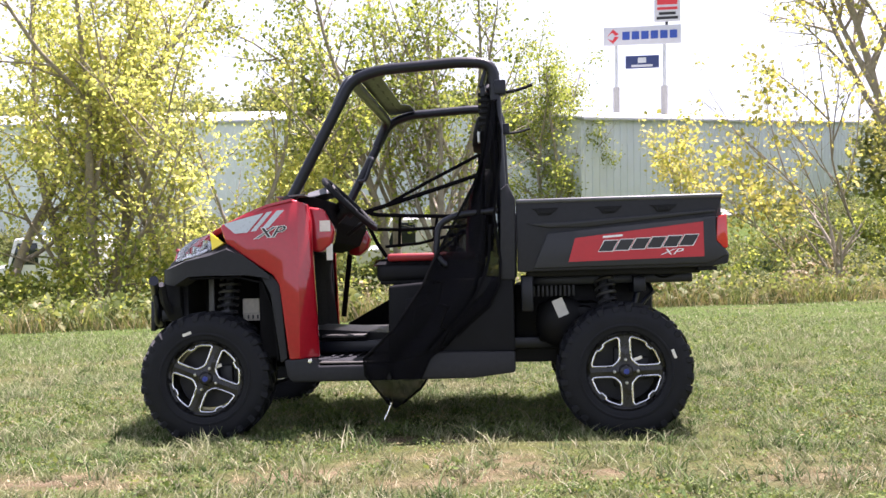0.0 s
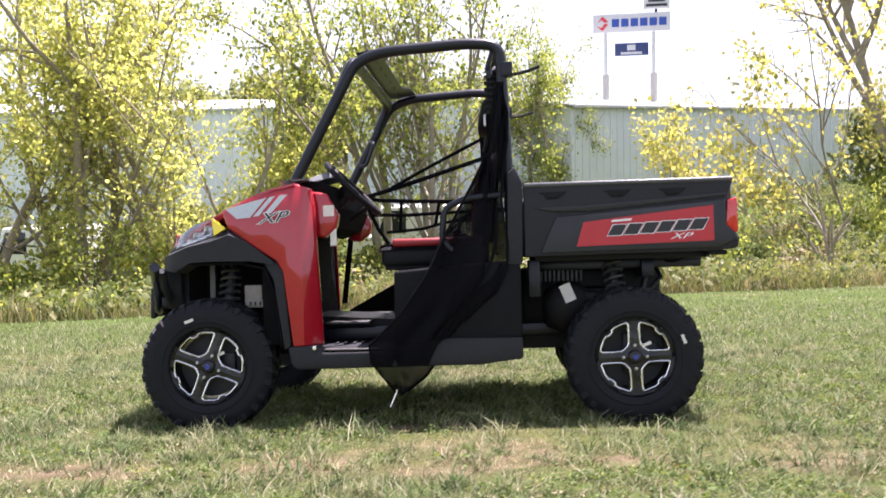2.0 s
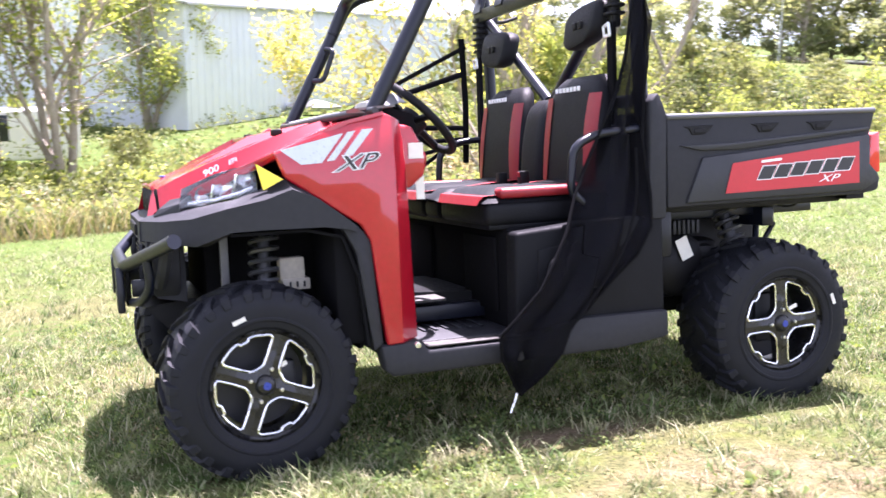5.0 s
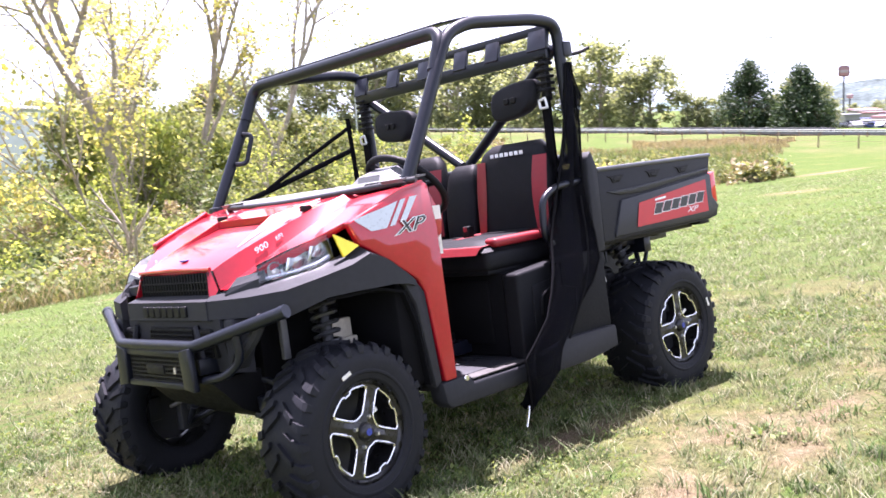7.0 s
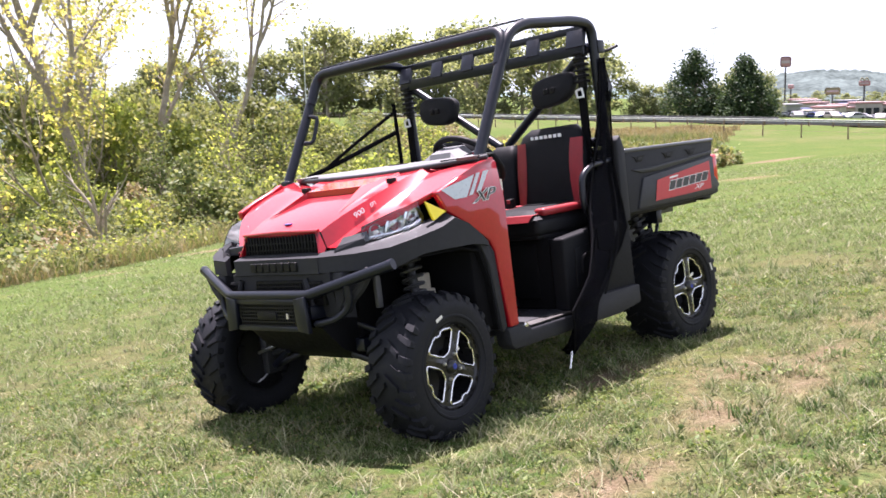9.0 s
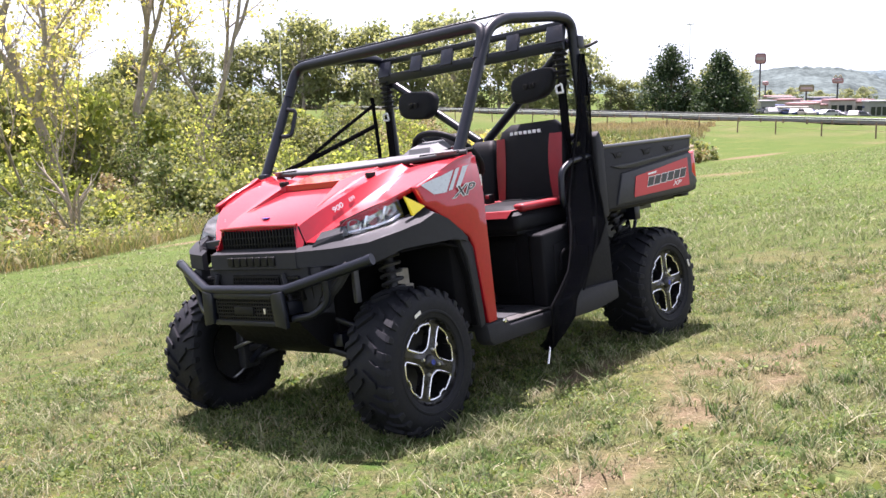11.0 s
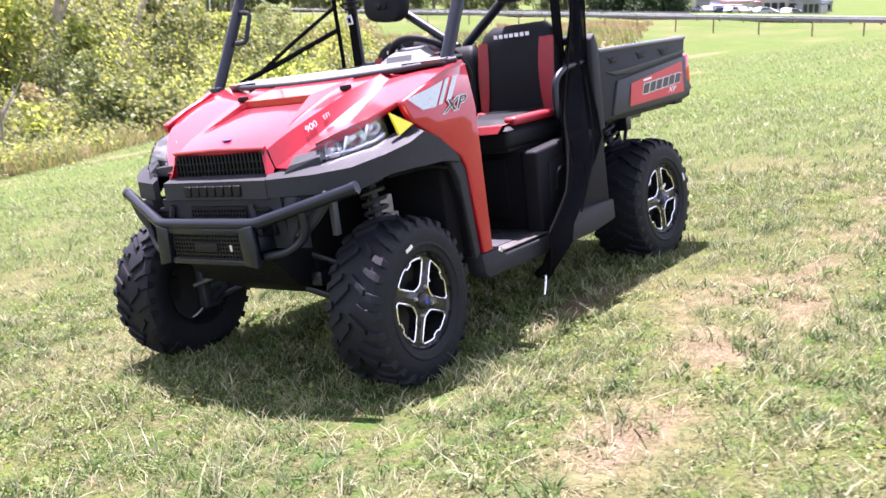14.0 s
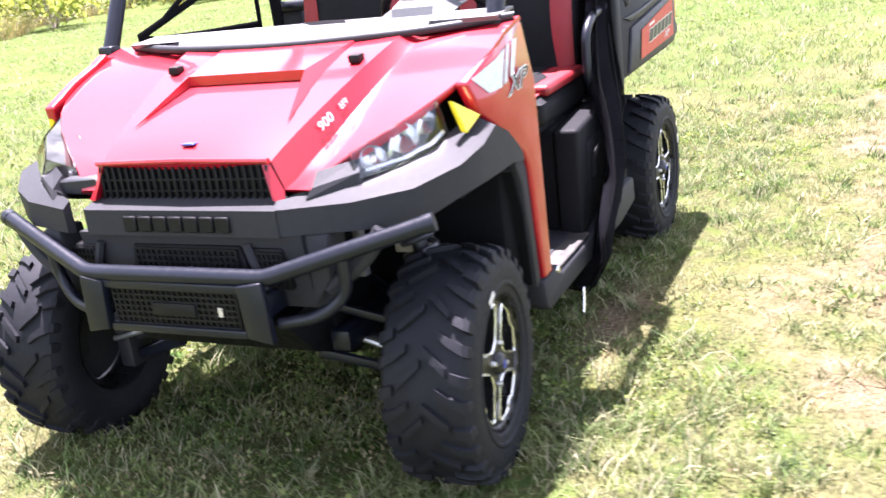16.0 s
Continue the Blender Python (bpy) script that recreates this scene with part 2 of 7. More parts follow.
def join(*bms):
    """Joins bmeshes into the first."""
    first = bms[0]
    for b in bms[1:]:
        me = bpy.data.meshes.new("joint")
        b.to_mesh(me)
        b.free()
        first.from_mesh(me)
        bpy.data.meshes.remove(me)
    return first


def box(x0, x1, y0, y1, z0, z1, bevel=0.01, seg=2, turn=None):
    bm = bmesh.new()
    bmesh.ops.create_cube(bm, size=1)
    bmesh.ops.transform(bm, matrix=Matrix.LocRotScale(((x0 + x1) / 2, (y0 + y1) / 2, (z0 + z1) / 2), None, (x1 - x0, y1 - y0, z1 - z0)), verts=bm.verts)
    if bevel:
        bmesh.ops.bevel(bm, geom=bm.edges[:], offset=bevel, segments=seg, affect="EDGES", profile=0.5)
    if turn is not None:
        bmesh.ops.transform(bm, matrix=turn, verts=bm.verts)
    return bm


def prism(outline, y0, y1, bevel=0.008, seg=2, axis="y"):
    """A plate: an outline in the (x, z) plane between two depths. axis 'x': an outline in (y, z); 'z': in (x, y)."""
    put = {"y": lambda a, b, d: (a, d, b), "x": lambda a, b, d: (d, a, b), "z": lambda a, b, d: (a, b, d)}[axis]
    n = len(outline)
    bm = bmesh.new()
    lo = [bm.verts.new(put(a, b, y0)) for a, b in outline]
    hi = [bm.verts.new(put(a, b, y1)) for a, b in outline]
    bm.faces.new(lo)
    bm.faces.new(hi[::-1])
    for i in range(n):
        bm.faces.new((lo[i], hi[i], hi[(i + 1) % n], lo[(i + 1) % n]))
    bmesh.ops.recalc_face_normals(bm, faces=bm.faces[:])
    if bevel:
        bmesh.ops.bevel(bm, geom=bm.edges[:], offset=bevel, segments=seg, affect="EDGES", profile=0.5)
    return bm


def bend(points, radius=0.08, steps=6):
    """A polyline whose corners are rounded."""
    pts = [Vector(p) for p in points]
    out = [pts[0]]
    for a, b, c in zip(pts, pts[1:], pts[2:]):
        r = min(radius, (a - b).length * 0.45, (c - b).length * 0.45)
        p, q = b + (a - b).normalized() * r, b + (c - b).normalized() * r
        for i in range(steps + 1):
            t = i / steps
            out.append(p * (1 - t) ** 2 + b * 2 * t * (1 - t) + q * t * t)
    return out + [pts[-1]]


def tube(points, r, sides=12, r_end=None, caps=True, flat=1.0):
    """A round bar along points; flat < 1 squashes it into a strap."""
    pts = [Vector(p) for p in points]
    bm = bmesh.new()
    rings, up = [], None
    for i, p in enumerate(pts):
        d = (pts[min(i + 1, len(pts) - 1)] - pts[max(i - 1, 0)]).normalized()
        if up is None:
            up = Vector((0, 0, 1)) if abs(d.z) < 0.9 else Vector((1, 0, 0))
        side = d.cross(up).normalized()
        up = side.cross(d).normalized()
        rr = r if r_end is None else r + (r_end - r) * i / (len(pts) - 1)
        rings.append([bm.verts.new(p + side * math.cos(2 * math.pi * k / sides) * rr * flat + up * math.sin(2 * math.pi * k / sides) * rr) for k in range(sides)])
    for a, b in zip(rings, rings[1:]):
        for k in range(sides):
            bm.faces.new((a[k], a[(k + 1) % sides], b[(k + 1) % sides], b[k]))
    if caps:
        bm.faces.new(rings[0][::-1])
        bm.faces.new(rings[-1])
    return bm


def loft(rings, closed=True, caps=True):
    """Skins rings of equally many points."""
    bm = bmesh.new()
    vs = [[bm.verts.new(p) for p in ring] for ring in rings]
    n = len(vs[0])
    for a, b in zip(vs, vs[1:]):
        for k in range(n if closed else n - 1):
            bm.faces.new((a[k], a[(k + 1) % n], b[(k + 1) % n], b[k]))
    if caps and closed:
        bm.faces.new(vs[0][::-1])
        bm.faces.new(vs[-1])
    return bm


def skin(rings, thick):
    """An open sheet over rows of points, given a thickness downwards along its normals."""
    bm = loft(rings, closed=False, caps=False)
    bmesh.ops.recalc_face_normals(bm, faces=bm.faces[:])
    bmesh.ops.solidify(bm, geom=bm.faces[:], thickness=thick)
    return bm


def lathe(profile, turns=48, centre=(0, 0, 0)):
    """Turns (radius, y) pairs round an axis along y."""
    c = Vector(centre)
    bm = bmesh.new()
    rings = [[bm.verts.new(c + Vector((r * math.cos(2 * math.pi * k / turns), y, r * math.sin(2 * math.pi * k / turns)))) for r, y in profile] for k in range(turns)]
    n = len(profile)
    for k in range(turns):
        a, b = rings[k], rings[(k + 1) % turns]
        for i in range(n - 1):
            bm.faces.new((a[i], a[i + 1], b[i + 1], b[i]))
    bmesh.ops.remove_doubles(bm, verts=bm.verts, dist=1e-5)
    return bm


def helix(base, top, radius, wire, coils, steps=14):
    a, b = Vector(base), Vector(top)
    d = (b - a).normalized()
    u = d.orthogonal().normalized()
    v = d.cross(u)
    n = coils * steps
    return tube([a + (b - a) * i / n + (u * math.cos(2 * math.pi * i / steps) + v * math.sin(2 * math.pi * i / steps)) * radius for i in range(n + 1)], wire, 6)


def flip(bm):
    """The mirror image across the vehicle's middle, which lies 42 mm to the passenger's side of y = 0."""
    bmesh.ops.scale(bm, vec=(1, -1, 1), verts=bm.verts)
    bmesh.ops.translate(bm, vec=(0, 0.085, 0), verts=bm.verts)
    bmesh.ops.reverse_faces(bm, faces=bm.faces[:])
    return bm


def both(name, make, material, parent, label="", smooth=40.0):
    """A part on the driver's side and its mirror image on the other."""
    return part(name, make(), material, parent, label, smooth), part(name, flip(make()), material, parent, label, smooth)


def lettering(name, text, size, m, material, parent, depth=0.002, shear=0.0, width=1.0, swell=0.0):
    cu = bpy.data.curves.new(name, "FONT")
    cu.body, cu.size, cu.extrude, cu.shear, cu.offset = text, size, depth, shear, swell
    cu.align_x, cu.align_y = "CENTER", "CENTER"
    ob = new(name, cu)
    me = bpy.data.meshes.new_from_object(ob)
    bpy.data.objects.remove(ob)
    me.transform(m @ Matrix.Diagonal((width, 1, 1, 1)))
    me.materials.append(material)
    ob = new(name, me)
    ob.parent = parent
    return ob

# ---- the utility vehicle, front towards -x, driver's side towards -y ----
utv = thing("utility_vehicle", "red and black two-seat utility vehicle with cargo bed parked on grass", "utility vehicle", SLOPE)


def wheel(x, side, width, roll, steer=0.0):
    """A knobbly tyre on a black four-window alloy rim. side -1: driver's side."""
    R, rim = 0.330, 0.183
    hw = width / 2
    hub = new("wheel")
    # barrel
    prof = [(rim - 0.004, -hw + 0.012), (rim + 0.004, -hw + 0.004), (rim - 0.012, -hw + 0.02), (rim - 0.020, -hw + 0.05), (rim - 0.024, hw - 0.03), (rim, hw - 0.006)]
    me = bpy.data.meshes.new("wheel")
    bm = lathe(prof, 56)
    bmesh.ops.recalc_face_normals(bm, faces=bm.faces[:])
    bm.to_mesh(me)
    bm.free()
    me.materials.append(RIM_BLACK)
    me.shade_smooth()
    bpy.data.objects.remove(hub)
    hub = new("wheel", me)
    hub.parent = utv
    hub.matrix_local = pose(x, side * ((0.722 if side < 0 else 0.875 if x < 0 else 0.85) - hw), 0.33, 0, 0, (0 if side < 0 else 180) + steer)
    tagged(hub, "knobbly black tyre on a black alloy wheel with machined edges")
    # carcass
    prof = [(rim, -hw + 0.010), (rim + 0.012, -hw - 0.002), (rim + 0.030, -hw - 0.006), (rim + 0.034, -hw - 0.011), (rim + 0.041, -hw - 0.011), (rim + 0.045, -hw - 0.008), (rim + 0.075, -hw - 0.010), (R - 0.045, -hw - 0.004), (R - 0.021, -hw + 0.014), (R - 0.015, -hw + 0.05), (R - 0.014, 0),
            (R - 0.015, hw - 0.05), (R - 0.021, hw - 0.014), (R - 0.045, hw + 0.004), (rim + 0.075, hw + 0.010), (rim + 0.03, hw + 0.006), (rim, hw - 0.010)]
    part("tyre", lathe(prof, 72), RUBBER, hub, "black rubber tyre with deep slanting lugs", 30)
    # lugs: slanting blocks in two rows a side, over the shoulders
    n = 14
    for s in (-1, 1):
        for kind, spine, depth, half in (
            (0.0, [(0.003, -0.090), (hw * 0.28, -0.005), (hw * 0.56, 0.085)], [R, R + 0.001, R - 0.002], [0.010, 0.012, 0.011]),
            (0.0, [(hw * 0.66, 0.125), (hw * 0.88, 0.155), (hw - 0.002, 0.165), (hw + 0.003, 0.170)], [R - 0.003, R - 0.007, R - 0.014, R - 0.040], [0.013, 0.015, 0.015, 0.012]),
            (0.5, [(hw * 0.34, 0.015), (hw * 0.62, 0.085), (hw * 0.90, 0.135), (hw - 0.001, 0.143), (hw + 0.003, 0.148)], [R, R - 0.002, R - 0.010, R - 0.020, R - 0.042], [0.010, 0.012, 0.014, 0.015, 0.011]),
        ):
            rings = []
            for (yy, da), top, h in zip(spine, depth, half):
                ring = []
                for dr, dh in ((-0.026, 1.25), (0, 1.0), (0, -1.0), (-0.026, -1.25)):
                    ang = da + dh * h / R
                    rr = top + dr
                    ring.append((rr * math.cos(ang), s * (yy + (0.002 if dr == 0 and yy > hw - 0.01 else 0)), rr * math.sin(ang)))
                rings.append(ring)
            lug = loft(rings)
            bmesh.ops.recalc_face_normals(lug, faces=lug.faces[:])
            lm = bpy.data.meshes.new("tread_lug")
            lug.to_mesh(lm)
            lug.free()
            lm.materials.append(RUBBER)
            for k in range(n):
                ob = new("tread_lug", lm)
                ob.parent = hub
                ob.rotation_euler = (0, -2 * math.pi * (k + kind + (0.25 if s > 0 else 0)) / n, 0)
    # pale stickers on the tyre and rim
    part("sticker", box(-0.022, 0.022, -hw - 0.016, -hw - 0.014, -0.007, 0.007, 0, turn=pose(0, 0, 0, 0, -20 if x < 0 else 70, 0) @ pose(0, 0, 0.238)), PAPER, hub, "small white tyre sticker")
    # face with four windows
    yf = -hw + 0.018
    face, edges = bmesh.new(), []

    def cast(poly, c, ang):
        d = Vector((math.cos(ang), math.sin(ang)))
        best = None
        for p, q in zip(poly, poly[1:] + poly[:1]):
            p, q = Vector(p) - c, Vector(q) - c
            e = q - p
            den = d.x * e.y - d.y * e.x
            if abs(den) > 1e-9:
                t = (p.x * e.y - p.y * e.x) / den
                u = (p.x * d.y - p.y * d.x) / den
                if t > 0 and -1e-6 <= u <= 1 + 1e-6 and (best is None or t < best):
                    best = t
        return c + d * (best or 0)

    N = 48
    for k in range(4):
        a0 = math.pi / 2 * k + radians(roll)

        def quad(u, v):
            return (u * math.cos(a0) - v * math.sin(a0), u * math.sin(a0) + v * math.cos(a0))

        arc = [(0.176 * math.cos(t), 0.176 * math.sin(t)) for t in [math.pi / 2 * i / 14 for i in range(15)]]
        wedge = [quad(0.0, 0.0)] + [quad(*p) for p in arc]
        out = lambda r, d: quad(r * math.cos(radians(d)), r * math.sin(radians(d)))
        w = 0.027
        win = [quad(w, 0.062), quad(w - 0.002, 0.10), quad(w - 0.001, 0.155), out(0.166, 77), out(0.167, 60), out(0.167, 52), out(0.157, 50), out(0.157, 40), out(0.167, 38), out(0.167, 30), out(0.166, 13), quad(0.155, w - 0.001), quad(0.10, w - 0.002), quad(0.062, w), quad(0.050, 0.034), quad(0.034, 0.050)]
        c = Vector(quad(0.088, 0.088))
        inner = [cast(win, c, 2 * math.pi * i / N) for i in range(N)]
        outer = [cast(wedge, c, 2 * math.pi * i / N) for i in range(N)]
        vi = [face.verts.new((p.x, yf + 0.004, p.y)) for p in inner]
        vo = [face.verts.new((p.x, yf + (0.002 if p.length > 0.1 else -0.004), p.y)) for p in outer]
        vb = [face.verts.new((p.x, yf + 0.035, p.y)) for p in inner]
        for i in range(N):
            j = (i + 1) % N
            face.faces.new((vi[i], vi[j], vo[j], vo[i]))
            face.faces.new((vi[i], vb[i], vb[j], vi[j]))
        loop = []
        for p, q in zip(win, win[1:] + win[:1]):
            loop += [Vector((p[0] * 0.85 + q[0] * 0.15, yf + 0.0015, p[1] * 0.85 + q[1] * 0.15)), Vector((p[0] * 0.15 + q[0] * 0.85, yf + 0.0015, p[1] * 0.15 + q[1] * 0.85))]
        edges.append(tube(loop + [loop[0], loop[1]], 0.0048, 6))
    bmesh.ops.remove_doubles(face, verts=face.verts, dist=5e-4)
    part("rim_face", face, RIM_BLACK, hub, "gloss black wheel face", 30)
    for e in edges:
        part("machined_edge", e, ALLOY, hub, "bright machined window edge")
    part("centre_cap", lathe([(0, yf - 0.022), (0.022, yf - 0.021), (0.030, yf - 0.014), (0.036, yf), (0.036, yf + 0.02)], 32), RIM_BLACK, hub, "black centre cap")
    part("cap_badge", lathe([(0, yf - 0.0235), (0.013, yf - 0.0232), (0.014, yf - 0.020)], 24), BLUE, hub, "small blue badge")
    for k in range(4):
        a = math.pi / 2 * k + radians(roll)
        c = (0.055 * math.cos(a), 0, 0.055 * math.sin(a))
        part("lug_nut", lathe([(0, yf - 0.016), (0.006, yf - 0.015), (0.0085, yf - 0.008), (0.0085, yf + 0.004)], 10, c), NUT, hub, "bright wheel nut")
    # brake disc and caliper behind the windows; the wide dark disc stands in for shade
    part("brake_disc", lathe([(0.0, 0.02 - hw * 0.2), (0.154, 0.02 - hw * 0.2), (0.154, 0.026 - hw * 0.2), (0.0, 0.026 - hw * 0.2)], 32), DARK, hub, "brake disc widened as a dark backing behind the wheel windows")
    part("caliper", box(0.05, 0.12, -hw * 0.35, 0.03, -0.05, 0.06, 0.01), DARK, hub, "dark brake caliper")
    part("valve_tag", box(0.055, 0.095, yf + 0.006, yf + 0.008, 0.028, 0.043, 0, turn=pose(0, 0, 0, 0, -20, 0)), PAPER, hub, "small white label")
    return hub


for sx in (-1.03, 1.03):
    for sy in (-1, 1):
        wheel(sx, sy, 0.235 if sx < 0 else 0.285, -22.0 if sx < 0 else 1.5, 5.0 if sx < 0 else 0.0)

# hood: stations from nose to cowl, half sections from the middle outwards
# each: x, height of the middle, width of the flat middle, then four bends outwards
BENDS = [
    (-1.305, 0.985, 0.1, (0.275, 0.976), (0.288, 0.938), (0.302, 0.902), (0.372, 0.898)),
    (-1.27, 1.004, 0.1, (0.285, 0.996), (0.299, 0.955), (0.315, 0.918), (0.4, 0.938)),
    (-1.2, 1.035, 0.11, (0.3, 1.028), (0.315, 0.99), (0.333, 0.955), (0.482, 0.988)),
    (-1.1, 1.07, 0.12, (0.318, 1.066), (0.334, 1.031), (0.354, 1), (0.565, 1.032)),
    (-1, 1.104, 0.13, (0.336, 1.102), (0.353, 1.072), (0.374, 1.047), (0.615, 1.067)),
    (-0.9, 1.136, 0.14, (0.354, 1.138), (0.372, 1.113), (0.394, 1.093), (0.66, 1.103)),
    (-0.8, 1.165, 0.15, (0.37, 1.17), (0.39, 1.15), (0.412, 1.135), (0.69, 1.145)),
    (-0.7, 1.19, 0.16, (0.385, 1.198), (0.408, 1.184), (0.432, 1.175), (0.695, 1.182)),
    (-0.575, 1.205, 0.17, (0.395, 1.216), (0.42, 1.209), (0.446, 1.204), (0.697, 1.208)),
]
HOOD = []
for hx, mid, flat, *bends in BENDS:
    rise = bends[0][1] - mid
    HOOD.append((hx, [(0, mid), (flat, mid + 0.15 * rise), (flat + 0.1, mid + 0.45 * rise)] + bends))


def far_spread(x):
    """How much further the hood reaches on the passenger's side."""
    return 0.01 + 0.07 * min(1, max(0, (x + 1.305) / 0.30))


rings = []
for hx, half in HOOD:
    bow = 0.030 * (1 if hx < -1.25 else max(0, 1 - (hx + 1.25) / 0.3))
    full = [(hx + bow * (y / 0.4) ** 2, -y, z) for y, z in half[::-1]] + [(hx + bow * (y / 0.4) ** 2, y + (far_spread(hx) if y == half[-1][0] else 0), z) for y, z in half[1:]]
    rings.append(full)
part("hood", skin(rings, 0.012), RED, utv, "glossy metallic red hood with raised ridges", 20)


def on_hood(x, y):
    """The hood's height at a place."""
    y = abs(y)
    for (xa, a), (xb, b) in zip(HOOD, HOOD[1:]):
        if xa <= x <= xb:
            t = (x - xa) / (xb - xa)
            row = [(p[0] * (1 - t) + q[0] * t, p[1] * (1 - t) + q[1] * t) for p, q in zip(a, b)]
            for p, q in zip(row, row[1:]):
                if p[0] <= y <= q[0] + 1e-6:
                    u = (y - p[0]) / (q[0] - p[0])
                    return p[1] * (1 - u) + q[1] * u
    return 1.0


# raised scoop in the middle of the hood: a wedge with an open-looking front lip
scoop = shape([(-1.165, -0.235, on_hood(-1.165, 0.235) + 0.001), (-0.955, -0.20, on_hood(-0.955, 0.2) + 0.002), (-0.955, 0.20, on_hood(-0.955, 0.2) + 0.002), (-1.165, 0.235, on_hood(-1.165, 0.235) + 0.001),
               (-0.955, -0.20, on_hood(-0.955, 0.2) + 0.030), (-0.955, 0.20, on_hood(-0.955, 0.2) + 0.030),
               (-0.70, -0.24, on_hood(-0.70, 0.24) + 0.004), (-0.70, 0.24, on_hood(-0.70, 0.24) + 0.004),
               (-1.165, -0.255, on_hood(-1.165, 0.25) + 0.001), (-1.165, 0.255, on_hood(-1.165, 0.25) + 0.001), (-0.955, -0.235, on_hood(-0.955, 0.23) + 0.001), (-0.955, 0.235, on_hood(-0.955, 0.23) + 0.001)],
              [(1, 2, 5, 4), (4, 5, 7, 6), (8, 1, 4), (8, 4, 10), (9, 5, 2), (9, 11, 5), (10, 4, 6), (5, 11, 7)])
part("hood_scoop", scoop, RED, utv, "raised red scoop moulded in the hood", 24)
for sy in (-1, 1):
    part("hood_clip", box(-0.885, -0.845, sy * 0.315 - 0.018, sy * 0.315 + 0.018, on_hood(-0.86, 0.31) - 0.004, on_hood(-0.86, 0.31) + 0.020, 0.006), BLACK, utv, "small dark hood opening")
part("hood_badge", box(-1.262, -1.238, -0.022, 0.022, 1.013, 1.019, 0.004, turn=pose(0, 0, 0)), BLUE, utv, "small blue oval hood badge")

# red lips below the hood's edges
edge = []
for hx, half in HOOD[:6]:
    y, z = half[-1]
    edge.append((hx + 0.030 * (1 if hx < -1.25 else max(0, 1 - (hx + 1.25) / 0.3)) * (y / 0.4) ** 2, y, z))
for sy in (-1, 1):
    rows = []
    for i, (ex, ey, ez) in enumerate(edge):
        yy = sy * (ey + (far_spread(HOOD[i][0]) if sy > 0 else 0))
        drop = (0.016, 0.030, 0.034, 0.030, 0.026, 0.020)[i]
        rows.append([(ex, yy, ez), (ex - 0.002, yy, ez - 0.006), (ex + 0.008, yy - sy * 0.010, ez - drop), (ex + 0.02, yy - sy * 0.02, ez - drop)])
    part("hood_lip", loft(rows, False, False), RED, utv, "red lip over the headlight", 30)
part("hood_lip", loft([[(-1.306 + 0.030 * (y / 0.4) ** 2, y, 0.9845 - 0.10 * max(0, abs(y) - 0.2)), (-1.312 + 0.030 * (y / 0.4) ** 2, y, 0.976 - 0.10 * max(0, abs(y) - 0.2)), (-1.304 + 0.030 * (y / 0.4) ** 2, y, 0.962 - 0.10 * max(0, abs(y) - 0.2))] for y in (-0.275, -0.2, -0.1, 0, 0.1, 0.2, 0.275)], False, False), RED, utv, "red lip over the grille", 30)

# number and letters on the steep flank of each ridge
for sy in (-1, 1):
    a, b = Vector((-1.20, sy * 0.3165, 0.9915)), Vector((-1.00, sy * 0.3550, 1.0745))
    xd = (b - a).normalized() * (1 if sy < 0 else -1)
    yd = Vector((0, -sy * 0.036, 0.070))
    yd = (yd - xd * yd.dot(xd)).normalized()
    zd = xd.cross(yd)
    mid = (a + b) / 2 + zd * 0.003 + xd * (0.012 if sy < 0 else -0.012)
    basis = Matrix((xd, yd, zd)).transposed().to_4x4()
    lettering("model_number", "900", 0.035, Matrix.Translation(mid - xd * 0.022) @ basis, SILVER, utv, 0.0015, 0.25, 1.15)
    lettering("engine_lettering", "EFI", 0.024, Matrix.Translation(mid + xd * 0.062) @ basis, SILVER, utv, 0.0015, 0.25, 1.15)

# side panel with the red pillar
SIDE = [(-0.945, 1.085), (-0.80, 1.143), (-0.70, 1.180), (-0.575, 1.206), (-0.505, 1.180), (-0.490, 1.10), (-0.480, 0.80), (-0.465, 0.42), (-0.600, 0.415), (-0.622, 0.60), (-0.642, 0.78), (-0.672, 0.832), (-0.735, 0.872), (-0.840, 0.945), (-0.915, 1.000)]


def creases(bm):
    """Cuts along the lines at which the panel bends."""
    for at, across in (((0, 0, 1.02), (0, 0, 1)), ((-0.80, 0, 0), (1, 0, 0)), ((-0.545, 0, 0), (1, 0, 0))):
        bmesh.ops.bisect_plane(bm, geom=bm.verts[:] + bm.edges[:] + bm.faces[:], plane_co=at, plane_no=across)


def side_panel():
    bm = prism(SIDE, -0.712, -0.672, 0.010, 3)
    creases(bm)
    for v in bm.verts:
        # the panel leans in towards the hood and forward tip
        v.co.y += 0.030 * max(0, (v.co.z - 1.02) / 0.2) + 0.05 * max(0, (-0.80 - v.co.x) / 0.15) * 0.6
        # and its rear edge turns in towards the cab
        v.co.y += 0.075 * max(0, (v.co.x + 0.545) / 0.075)
    return bm


far_panel = both("side_panel", side_panel, RED, utv, "red painted front side panel and door pillar")[1]
for v in far_panel.data.vertices:
    # the passenger's door opening reaches further forward
    v.co.x -= 0.05 + 0.09 * min(1, max(0, (v.co.x + 0.70) / 0.15))
both("pillar_trim", lambda: prism([(-0.655, 0.80), (-0.640, 0.775), (-0.612, 0.42), (-0.645, 0.40), (-0.690, 0.74), (-0.74, 0.835), (-0.68, 0.83)], -0.700, -0.64, 0.006), GREY, utv, "grey plastic wheel-arch edge")


def panel_y(x, z):
    return -0.712 + 0.030 * max(0, (z - 1.02) / 0.2) + 0.03 * max(0, (-0.80 - x) / 0.15)


